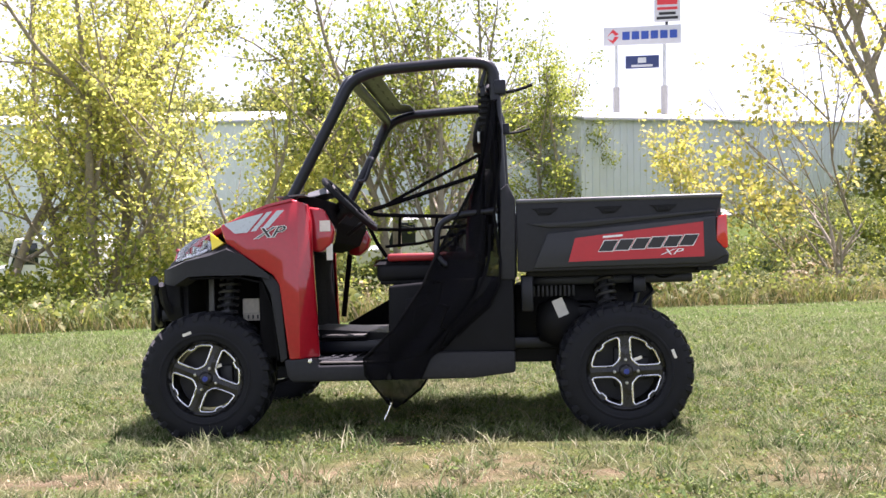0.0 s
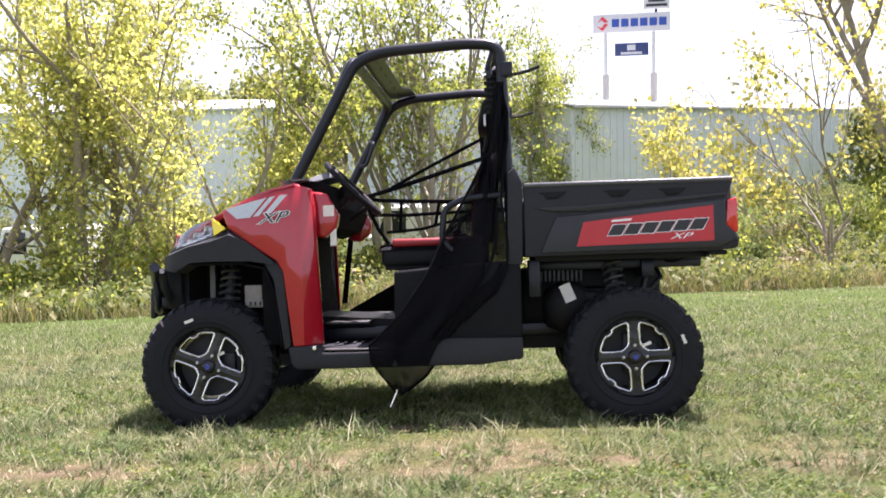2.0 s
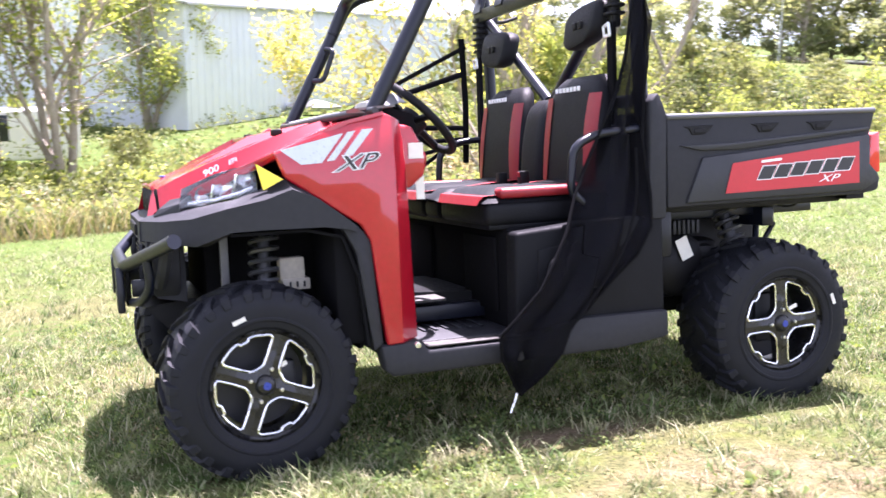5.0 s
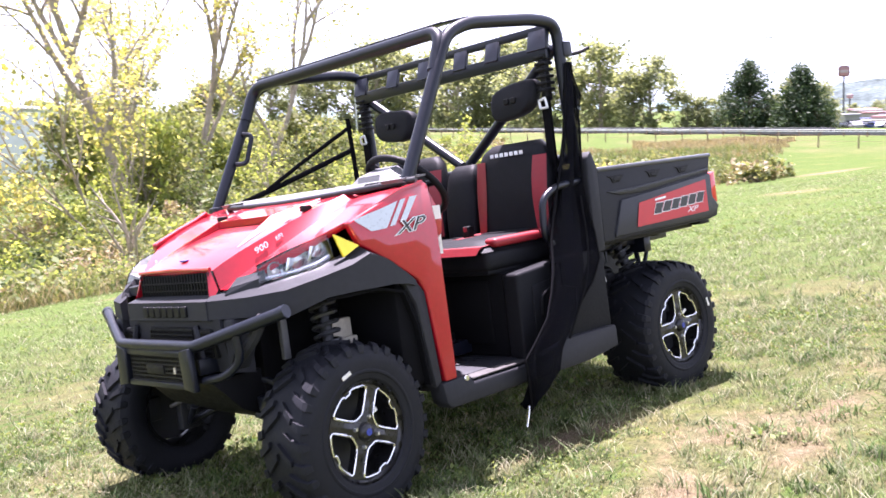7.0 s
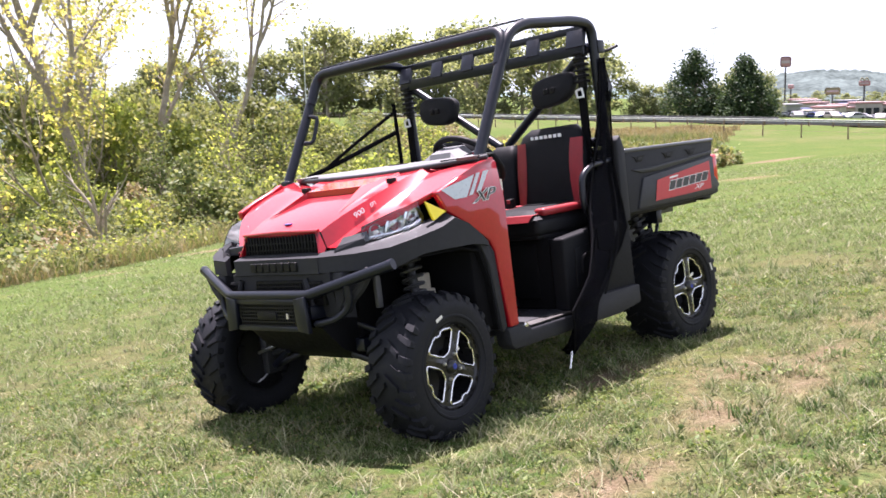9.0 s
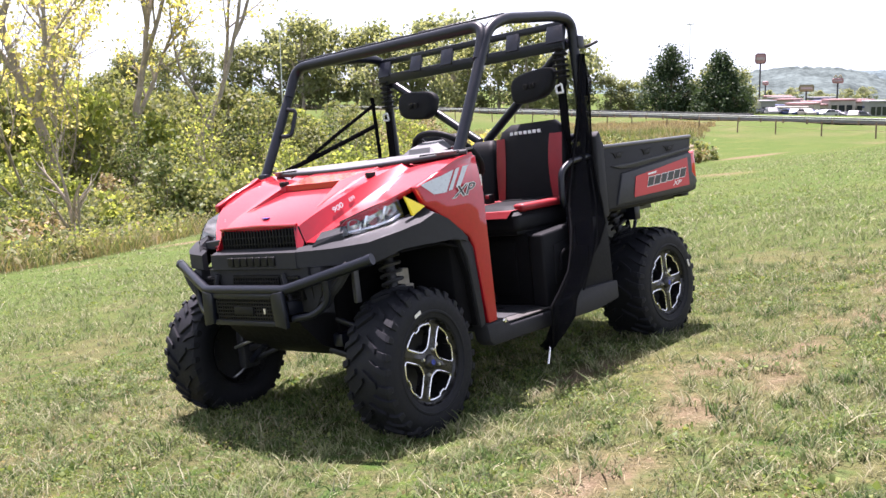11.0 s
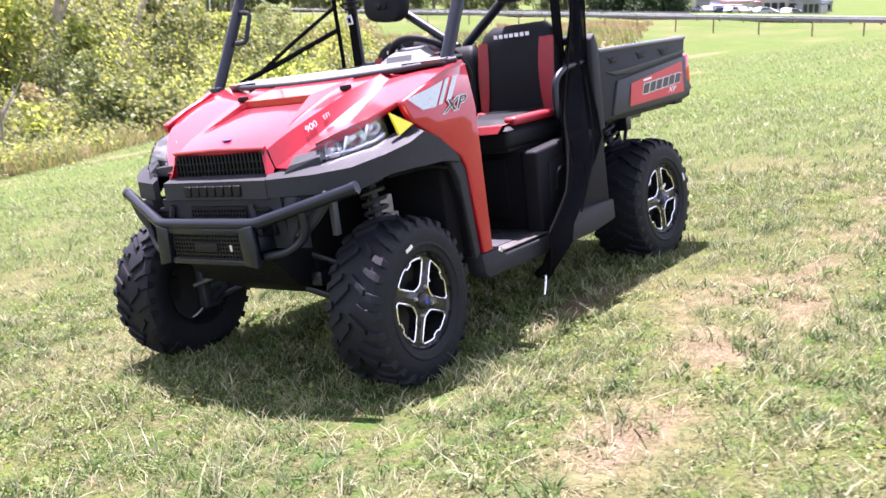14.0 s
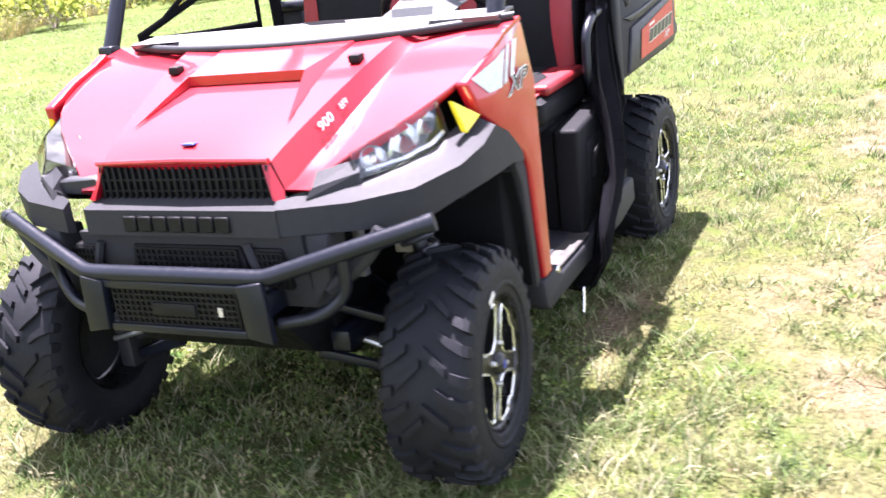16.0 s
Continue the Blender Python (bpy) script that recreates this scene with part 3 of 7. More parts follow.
def decal(name, pts, material, label="", lift=0.003, y=None, out=-1):
    def film():
        bm = shape([(x, 0, z) for x, z in pts], [tuple(range(len(pts)))])
        creases(bm)
        for v in bm.verts:
            v.co.y = (panel_y(v.co.x, v.co.z) if y is None else y) - lift
        return bm

    return both(name, film, material, utv, label)


decal("silver_stripe", [(-0.925, 1.092), (-0.715, 1.140), (-0.795, 1.045), (-0.862, 1.042)], SILVER, "silver flash decal")
decal("thin_stripe", [(-0.700, 1.143), (-0.672, 1.147), (-0.752, 1.052), (-0.780, 1.049)], SILVER, "thin silver stripe")
decal("thin_stripe", [(-0.650, 1.150), (-0.612, 1.152), (-0.690, 1.066), (-0.728, 1.058)], SILVER, "thin silver stripe")
for sy in (-1, 1):
    at = Matrix.Translation((-0.690, sy * (0.7145 if sy < 0 else 0.7445), 1.032)) @ (pose(0, 0, 0, 90, 0, 0) if sy < 0 else pose(0, 0, 0, 90, 0, 180))
    at = at @ pose(0, 0.008, 0, 0, 0, 4 if sy < 0 else -4)
    lettering("trim_letters", "XP", 0.070, at @ pose(0, 0, 0.0012), DECAL_BLACK, utv, 0.0012, 0.45, 1.55)
    lettering("trim_letters", "XP", 0.070, at, WHITE, utv, 0.0008, 0.45, 1.55, 0.0030)
both("yellow_reflector", lambda: shape([(-1.003, -0.652, 1.052), (-0.922, -0.692, 0.998), (-0.986, -0.676, 0.964), (-0.998, -0.640, 1.050), (-0.920, -0.672, 0.996), (-0.982, -0.660, 0.966)], [(0, 1, 2), (5, 4, 3), (0, 3, 4, 1), (1, 4, 5, 2), (2, 5, 3, 0)]), YELLOW, utv, "yellow triangular side reflector", 0)

# headlights
def lamp_body():
    return shape([(-1.222, -0.463, 0.976), (-1.12, -0.552, 1.022), (-1.000, -0.603, 1.053), (-0.998, -0.626, 0.965), (-1.07, -0.620, 0.940), (-1.16, -0.558, 0.922), (-1.236, -0.486, 0.916),
                  (-1.16, -0.398, 0.925), (-1.04, -0.488, 1.0), (-0.96, -0.538, 1.02), (-0.97, -0.538, 0.95), (-1.02, -0.518, 0.92), (-1.10, -0.458, 0.89), (-1.17, -0.398, 0.885)],
                 [(0, 1, 8, 7), (1, 2, 9, 8), (2, 3, 10, 9), (3, 4, 11, 10), (4, 5, 12, 11), (5, 6, 13, 12), (6, 0, 7, 13), (7, 8, 12, 13), (8, 9, 10, 11, 12)])


def lamp_lens():
    bm = shape([(-1.226, -0.465, 0.977), (-1.125, -0.557, 1.024), (-0.999, -0.609, 1.055), (-0.996, -0.632, 0.965), (-1.072, -0.626, 0.938), (-1.162, -0.564, 0.920), (-1.241, -0.489, 0.914), (-1.155, -0.574, 0.975), (-1.07, -0.628, 0.995)],
               [(0, 1, 7), (1, 2, 8, 7), (2, 3, 8), (3, 4, 8), (4, 5, 7, 8), (5, 6, 7), (6, 0, 7)])
    bmesh.ops.recalc_face_normals(bm, faces=bm.faces[:])
    bmesh.ops.solidify(bm, geom=bm.faces[:], thickness=0.004)
    return bm


for lamp in both("headlight", lamp_body, LAMP_BODY, utv, "clear headlight with bright reflector", 25):
    sy = -1 if lamp.data.vertices[0].co.y < 0 else 1
    lens = part("lens", lamp_lens() if sy < 0 else flip(lamp_lens()), LENS, lamp, "clear plastic lens")
    lens.visible_shadow = False
    for bx, by, bz, size in ((-1.163, 0.492, 0.946, 1.0), (-1.092, 0.545, 0.980, 1.15), (-1.028, 0.578, 1.005, 0.9)):
        bowl = part("bulb_bowl", lathe([(0.004, 0.034), (0.014, 0.028), (0.026, 0.014), (0.034, 0.0)], 24), CHROME, lamp, "round reflector bowl")
        bowl.matrix_local = pose(bx, sy * by, bz, 0, 0, (-58 if sy < 0 else 238)) @ Matrix.Diagonal((size, size, size, 1))
    for bx, by, bz in ((-1.125, 0.522, 0.955), (-1.055, 0.570, 0.985)):
        part("reflector_web", box(-0.006, 0.006, -0.012, 0.03, -0.040, 0.036, 0.003, turn=pose(bx, sy * by, bz, 0, 18, (-58 if sy < 0 else 238))), CHROME, lamp, "bright web between the bowls")
    part("reflector_sill", tube([(-1.205, sy * 0.488, 0.925), (-1.135, sy * 0.560, 0.936), (-1.06, sy * 0.608, 0.955), (-1.01, sy * 0.618, 0.975)], 0.007, 6), CHROME, lamp, "bright sill along the lamp's lower edge")
    part("bulb", lathe([(0, -0.014), (0.008, -0.010), (0.008, 0.02)], 12), PAPER, lamp, "pale bulb").matrix_local = pose(-1.165, sy * 0.493, 0.945, 0, 0, (-60 if sy < 0 else 240))

# fender flare and bumper fascia: one grey moulding a side and a beam across the nose
def flare():
    rows = [
        [(-1.330, -0.300, 0.885), (-1.360, -0.300, 0.868), (-1.360, -0.300, 0.800), (-1.330, -0.300, 0.790)],
        [(-1.250, -0.450, 0.904), (-1.300, -0.490, 0.872), (-1.300, -0.490, 0.800), (-1.255, -0.470, 0.790)],
        [(-1.165, -0.545, 0.920), (-1.215, -0.620, 0.882), (-1.205, -0.620, 0.790), (-1.160, -0.560, 0.785)],
        [(-1.075, -0.610, 0.938), (-1.110, -0.705, 0.912), (-1.100, -0.705, 0.835), (-1.080, -0.600, 0.825)],
        [(-0.985, -0.630, 0.967), (-0.990, -0.722, 0.935), (-0.990, -0.722, 0.838), (-0.985, -0.600, 0.835)],
        [(-0.910, -0.655, 1.000), (-0.900, -0.722, 0.965), (-0.890, -0.722, 0.836), (-0.890, -0.600, 0.835)],
        [(-0.835, -0.680, 0.945), (-0.815, -0.722, 0.930), (-0.800, -0.722, 0.835), (-0.800, -0.600, 0.835)],
        [(-0.740, -0.680, 0.868), (-0.730, -0.720, 0.865), (-0.720, -0.720, 0.822), (-0.720, -0.600, 0.822)],
        [(-0.690, -0.680, 0.832), (-0.688, -0.712, 0.832), (-0.688, -0.712, 0.812), (-0.688, -0.600, 0.812)],
    ]
    return loft(rows)


both("fender_flare", flare, GREY, utv, "dark grey moulded fender flare", 30)
part("nose_beam", loft([[(-1.300, y, 0.888), (-1.362, y, 0.868), (-1.362, y, 0.798), (-1.300, y, 0.780)] for y in (-0.31, -0.15, 0.15, 0.31)]), GREY, utv, "dark grey front beam with raised maker's lettering", 30)
for k in range(7):
    part("letter_bar", box(-1.372, -1.360, -0.150 + k * 0.050 - 0.021, -0.150 + k * 0.050 + 0.021, 0.811, 0.853, 0.003, 1), BLACK, utv, "embossed black lettering as plain bar")
# grey horn between the grille and the lamp
both("lamp_horn", lambda: shape([(-1.318, -0.375, 0.884), (-1.236, -0.495, 0.884), (-1.180, -0.470, 0.890), (-1.250, -0.360, 0.884), (-1.300, -0.385, 0.908), (-1.234, -0.488, 0.930), (-1.195, -0.470, 0.955), (-1.258, -0.380, 0.940)],
     [(0, 1, 5, 4), (1, 2, 6, 5), (2, 3, 7, 6), (3, 0, 4, 7), (4, 5, 6, 7), (3, 2, 1, 0)]), GREY, utv, "grey horn in front of the headlight")
part("nose_filler", prism([(0.285, 0.884), (0.485, 0.884), (0.475, 0.925), (0.330, 0.935)], -1.275, -1.215, 0.006, 1, "x"), DARK, utv, "dark filler behind the nose's corner")
# headlight shelf in front of the lamps
both("lamp_shelf", lambda: shape([(-1.300, -0.365, 0.888), (-1.235, -0.440, 0.885), (-1.150, -0.550, 0.906), (-1.06, -0.628, 0.930), (-1.08, -0.615, 0.938), (-1.175, -0.540, 0.914), (-1.262, -0.450, 0.890), (-1.315, -0.31, 0.888), (-1.30, -0.365, 0.90)],
     [(0, 1, 6, 8), (1, 2, 5, 6), (2, 3, 4, 5), (7, 0, 8)]), GREY, utv, "grey shelf below the headlight")
# upper grille: a dark recess with upright slats
part("grille_frame", prism([(-0.30, 0.880), (0.30, 0.880), (0.272, 0.978), (-0.272, 0.978)], -1.300, -1.285, 0.004, 1, "x"), BLACK, utv, "black recess of the upper grille")
for k in range(25):
    y = -0.270 + k * 0.0225
    part("grille_slat", box(-1.312, -1.300, y - 0.004, y + 0.004, 0.884, 0.970, 0.002, 1), BLACK, utv)
for z in (0.905, 0.935):
    part("grille_rib", box(-1.309, -1.301, -0.275, 0.275, z - 0.003, z + 0.003, 0.001, 1), BLACK, utv)
for sy in (-1, 1):
    cheek = [(-1.308, 0.258, 0.974), (-1.332, 0.290, 0.884), (-1.322, 0.318, 0.884), (-1.298, 0.306, 0.902), (-1.300, 0.291, 0.938), (-1.304, 0.277, 0.977), (-1.290, 0.262, 0.970), (-1.300, 0.292, 0.884)]
    part("grille_cheek", shape([(x, sy * y, z) for x, y, z in cheek], [(0, 1, 2, 3, 4, 5), (0, 6, 7, 1)]), RED, utv, "red corner of the nose", 20)
part("grille_lip", tube([(-1.306, -0.278, 0.981), (-1.312, 0, 0.987), (-1.306, 0.278, 0.981)], 0.008, 8), RED, utv, "red lip above the grille")
# lower fascia: centre plate with a net grille, two nostrils
part("fascia", loft([[(-1.345, y, 0.800), (-1.335, y, 0.70), (-1.320, y, 0.60), (-1.22, y, 0.58), (-1.22, y, 0.80)] for y in (-0.36, -0.30, 0.30, 0.36)]), GREY, utv, "grey lower nose panel", 30)
both("fascia_wing", lambda: prism([(-0.36, 0.80), (-0.43, 0.80), (-0.42, 0.68), (-0.36, 0.60)], -1.335, -1.24, 0.012, 2, "x"), GREY, utv, "grey lower nose corner")
both("nose_strut", lambda: tube(bend([(-1.29, -0.56, 0.80), (-1.30, -0.50, 0.72), (-1.31, -0.40, 0.65)], 0.06), 0.022, 8), GREY, utv, "grey corner strut")


def net(y0, y1, z0, z1, x, cols, rows, w=0.0028):
    bms = [box(x - 0.003, x + 0.003, y0 + (y1 - y0) * k / cols - w, y0 + (y1 - y0) * k / cols + w, z0, z1, 0) for k in range(cols + 1)]
    bms += [box(x - 0.0035, x + 0.0025, y0, y1, z0 + (z1 - z0) * k / rows - w, z0 + (z1 - z0) * k / rows + w, 0) for k in range(rows + 1)]
    return join(*bms)


part("net_recess", prism([(-0.20, 0.645), (0.20, 0.645), (0.175, 0.770), (-0.175, 0.770)], -1.349, -1.330, 0.004, 1, "x"), BLACK, utv, "black recess of the lower grille")
part("net_grille", net(-0.165, 0.165, 0.655, 0.760, -1.352, 18, 6), BLACK, utv, "black wire net in the lower grille")
both("nostril", lambda: prism([(-0.315, 0.655), (-0.225, 0.655), (-0.205, 0.765), (-0.300, 0.765)], -1.350, -1.32, 0.004, 1, "x"), BLACK, utv, "black nostril opening")
both("nostril_net", lambda: net(-0.300, -0.228, 0.665, 0.755, -1.352, 5, 5), BLACK, utv)
both("grille_divider", lambda: tube([(-1.352, -0.20, 0.775), (-1.360, -0.245, 0.640)], 0.012, 6), GREY, utv)
part("air_slot", box(-1.362, -1.352, -0.02, 0.0, 0.705, 0.712, 0.001, 1), NUT, utv, "small bright clip")

# brush guard
GUARD = [(-1.285, -0.680, 0.815), (-1.420, -0.285, 0.713), (-1.425, 0.285, 0.713), (-1.285, 0.680, 0.815)]
guard = part("brush_guard", tube(bend(GUARD, 0.03), 0.023, 12), STEEL_BLACK, utv, "black steel tube brush guard")
for sy in (-1, 1):
    part("end_cap", tube([(-1.287, sy * 0.675, 0.8135), (-1.279, sy * 0.698, 0.8195)], 0.0245, 12), STEEL_BLACK, guard)
    part("guard_leg", tube(bend([(-1.400, sy * 0.295, 0.585), (-1.375, sy * 0.400, 0.598), (-1.345, sy * 0.470, 0.650), (-1.355, sy * 0.475, 0.762)], 0.05), 0.016, 10), STEEL_BLACK, guard, "bent black side tube")
    part("guard_stay", box(-1.40, -1.25, sy * 0.26 - 0.012, sy * 0.26 + 0.012, 0.60, 0.66, 0.005), STEEL_BLACK, guard)
    part("guard_cheek", prism([(sy * 0.215, 0.700), (sy * 0.290, 0.712), (sy * 0.300, 0.548), (sy * 0.225, 0.560)], -1.452, -1.425, 0.006, 2, "x"), STEEL_BLACK, guard, "black steel side of the winch plate")
part("guard_plate", join(box(-1.445, -1.425, -0.22, 0.22, 0.678, 0.700, 0.004), box(-1.445, -1.425, -0.22, 0.22, 0.556, 0.578, 0.004)), STEEL_BLACK, guard, "black winch plate frame")
part("winch_net", join(net(-0.20, 0.20, 0.580, 0.676, -1.432, 22, 6), box(-1.442, -1.424, -0.07, 0.07, 0.606, 0.642, 0.004)), BLACK, guard, "black perforated winch cover")
part("winch_backing", box(-1.418, -1.40, -0.21, 0.21, 0.56, 0.70, 0.003), BLACK, guard, "black backing of the winch plate")
part("winch_hook", box(-1.437, -1.433, -0.152, -0.138, 0.61, 0.635, 0.001, 1), TAN, guard, "pale shackle pin")

# underbody
part("skid_plate", loft([[(-1.36, y, 0.56), (-1.25, y, 0.44), (-1.05, y, 0.345), (1.25, y, 0.345), (1.30, y, 0.42), (-1.2, y, 0.58)] for y in (-0.28, 0.28)]), BLACK, utv, "black skid plate")
part("frame_rail", join(box(-1.2, 1.35, -0.36, -0.30, 0.42, 0.48, 0.008), box(-1.2, 1.35, 0.30, 0.36, 0.42, 0.48, 0.008)), STEEL_BLACK, utv, "black steel frame rail")
part("engine", join(box(0.50, 1.22, -0.30, 0.30, 0.42, 0.76, 0.03), box(0.62, 0.95, -0.42, -0.26, 0.45, 0.66, 0.04), box(0.7, 0.9, -0.46, -0.40, 0.50, 0.64, 0.03)), BLACK, utv, "black engine and gearbox housing")
part("clutch_cover", lathe([(0, -0.47), (0.10, -0.46), (0.13, -0.43), (0.13, -0.36)], 32, (0.74, 0, 0.56)), BLACK, utv, "round black clutch cover")
part("rear_bracket", join(box(0.54, 0.60, -0.60, -0.40, 0.62, 0.80, 0.008), box(0.56, 1.40, -0.44, -0.38, 0.745, 0.795, 0.006), box(0.56, 1.40, 0.38, 0.44, 0.745, 0.795, 0.006), box(1.10, 1.16, -0.5, 0.5, 0.70, 0.78, 0.006)), STEEL_BLACK, utv, "black bed support frame")
part("vent_cover", join(*[box(0.60 + 0.022 * k, 0.612 + 0.022 * k, -0.475, -0.46, 0.69, 0.745, 0.002) for k in range(10)]), DARK, utv, "ribbed black vent")
part("warning_label", box(-0.045, 0.045, -0.001, 0.001, -0.028, 0.028, 0, turn=pose(0.735, -0.478, 0.632, 0, 68, 0)), PAPER, utv, "pale warning label")
part("firewall_box", join(box(-1.15, -0.60, -0.30, 0.30, 0.45, 0.95, 0.02), box(-0.76, -0.64, -0.66, 0.66, 0.42, 1.05, 0.02)), MATT, utv, "black inner wheel-arch housing")
both("wheel_arch", lambda: skin([[(-0.655, y, 0.42), (-0.68, y, 0.66), (-0.73, y, 0.80), (-0.85, y, 0.83), (-1.10, y, 0.83)] for y in (-0.69, -0.45)], 0.01), MATT, utv, "black inner wheel arch")
for sy in (-1, 1):
    for fx in (-1.03, 1.03):
        part("control_arm", join(tube([(fx - 0.14, sy * 0.24, 0.40), (fx - 0.01, sy * 0.56, 0.27), (fx + 0.14, sy * 0.24, 0.40)], 0.016, 8), tube([(fx - 0.12, sy * 0.26, 0.54), (fx, sy * 0.56, 0.41), (fx + 0.12, sy * 0.26, 0.54)], 0.014, 8)), STEEL_BLACK, utv, "black tubular suspension arm")
        part("drive_shaft", tube([(fx, sy * 0.2, 0.42), (fx, sy * 0.6, 0.33)], 0.018, 10), DARK, utv, "black drive shaft")
        part("knuckle", box(fx - 0.05, fx + 0.05, sy * 0.575 - 0.03, sy * 0.575 + 0.03, 0.24, 0.44, 0.015), DARK, utv)
    sh = part("shock_absorber", tube([(-0.985, sy * 0.530, 0.43), (-0.955, sy * 0.45, 0.86)], 0.022, 12), DARK, utv, "front shock absorber with coil spring")
    part("coil_spring", helix((-0.978, sy * 0.508, 0.55), (-0.957, sy * 0.456, 0.835), 0.046, 0.0090, 8), SPRING, sh, "dark coil spring")
    sh = part("shock_absorber", tube([(0.985, sy * 0.53, 0.46), (0.955, sy * 0.42, 0.80)], 0.024, 12), DARK, utv, "rear shock absorber with coil spring")
    part("coil_spring", helix((0.982, sy * 0.515, 0.53), (0.958, sy * 0.43, 0.775), 0.046, 0.0090, 7), SPRING, sh, "dark coil spring")
    part("nose_post", box(-1.102, -1.072, sy * 0.37 - 0.012, sy * 0.37 + 0.012, 0.60, 0.85, 0.004), WINDSCREEN_DASH, utv, "plain metal post inside the nose")
    part("tie_rod", tube([(-1.12, sy * 0.22, 0.46), (-1.11, sy * 0.57, 0.36)], 0.009, 8), ALLOY_DULL, utv)
    part("tow_wire", tube(bend([(1.20, sy * 0.42, 0.79), (1.26, sy * 0.47, 0.765), (1.34, sy * 0.47, 0.80)], 0.04), 0.005, 6), BLACK, utv)
ecu = part("control_module", join(box(-0.905, -0.815, -0.44, -0.38, 0.625, 0.715, 0.006), box(-0.90, -0.80, -0.45, -0.37, 0.600, 0.640, 0.004)), TAN, utv, "pale metal control module")
for k in range(3):
    part("plug", box(-0.875 + 0.025 * k, -0.868 + 0.025 * k, -0.456, -0.449, 0.610, 0.630, 0.001, 1), DARK, ecu)
part("tail_frame", join(box(1.10, 1.24, -0.20, 0.20, 0.50, 0.56, 0.01), tube([(1.15, -0.40, 0.78), (1.10, -0.45, 0.62), (1.02, -0.47, 0.58)], 0.014, 8), tube([(1.16, -0.38, 0.80), (1.20, -0.44, 0.70), (1.10, -0.47, 0.60)], 0.012, 8)), STEEL_BLACK, utv, "black rear frame")
part("exhaust", tube(bend([(0.8, 0.1, 0.62), (1.05, 0.1, 0.62), (1.16, 0.1, 0.61)], 0.05), 0.07, 16), BLACK, utv, "black silencer")

# floor, rocker and seat box
pan = part("floor_pan", box(-0.62, -0.08, -0.64, 0.64, 0.375, 0.405, 0.008), DARK, utv, "dusty black floor pan with ribs")
for k in range(7):
    part("floor_rib", box(-0.44 + 0.045 * k, -0.425 + 0.045 * k, -0.48, -0.20, 0.404, 0.412, 0.003), DARK, pan)
both("rocker_panel", lambda: prism([(-0.625, 0.415), (-0.610, 0.330), (-0.585, 0.305), (0.30, 0.310), (0.505, 0.335), (0.505, 0.435), (0.15, 0.440), (-0.10, 0.385), (-0.455, 0.385), (-0.475, 0.42)], -0.715, -0.620, 0.012, 2), GREY, utv, "dark grey rocker panel")
both("step_plate", lambda: prism([(-0.455, -0.705), (-0.10, -0.705), (-0.10, -0.50), (-0.455, -0.50)], 0.392, 0.400, 0.003, 1, "z"), DUSTY, utv, "scuffed pale step surface")
both("panel_screw", lambda: lathe([(0, -0.721), (0.010, -0.720), (0.013, -0.714)], 12, (-0.495, 0, 0.408)), ALLOY, utv, "bright screw")
part("brake_pedal_plate", box(-0.50, -0.27, -0.40, 0.62, 0.50, 0.512, 0.004, turn=None), DUSTY, utv, "pale metal floor edge")
part("toe_board", loft([[(-0.68, y, 0.40), (-0.60, y, 0.46), (-0.64, y, 0.80), (-0.68, y, 0.80)] for y in (-0.64, 0.64)]), MATT, utv, "black toe board")
part("seat_box", join(box(-0.10, 0.50, -0.60, 0.60, 0.40, 0.775, 0.02), box(-0.118, -0.10, -0.52, -0.20, 0.46, 0.74, 0.008), box(-0.118, -0.10, 0.20, 0.52, 0.46, 0.74, 0.008)), MATT, utv, "black storage box below the seats")
both("side_storage", lambda: join(prism([(-0.105, 0.765), (0.20, 0.790), (0.505, 0.800), (0.505, 0.430), (0.10, 0.425), (-0.112, 0.395)], -0.690, -0.60, 0.014, 3), prism([(-0.02, 0.70), (0.16, 0.72), (0.16, 0.52), (-0.03, 0.50)], -0.698, -0.685, 0.006, 2)), STORAGE, utv, "dark grey side storage panel")
both("storage_handle", lambda: tube(bend([(0.10, -0.703, 0.675), (0.02, -0.703, 0.655), (0.01, -0.703, 0.57)], 0.03), 0.008, 6), BLACK, utv)
both("rear_column", lambda: prism([(0.440, 0.78), (0.515, 0.78), (0.525, 1.17), (0.490, 1.25), (0.455, 1.22)], -0.70, -0.60, 0.010, 2), GREY, utv, "grey plastic column beside the bed")
part("bulkhead", box(0.46, 0.50, -0.62, 0.62, 0.78, 1.18, 0.01), MATT, utv, "black bulkhead behind the seats")

# seats
def cushion(y0, y1, x0, x1, z0, z1, bulge=0.018):
    nx, ny = 8, 8
    top = []
    for i in range(nx + 1):
        row = []
        for j in range(ny + 1):
            u, v = i / nx, j / ny
            edge = min(1, 4.5 * min(v, 1 - v, u * 1.2 + 0.0, (1 - u) + 0.25))
            z = z1 - 0.045 * (1 - math.sqrt(max(0, 1 - (1 - edge) ** 2))) + bulge * math.sin(math.pi * v) * 0.4
            row.append((x0 + (x1 - x0) * u, y0 + (y1 - y0) * v, z))
        top.append(row)
    bm = loft(top, False, False)
    bm2 = box(x0 + 0.008, x1, y0 + 0.002, y1 - 0.002, z0, z1 - 0.036, 0.03, 3)
    return join(bm, bm2)


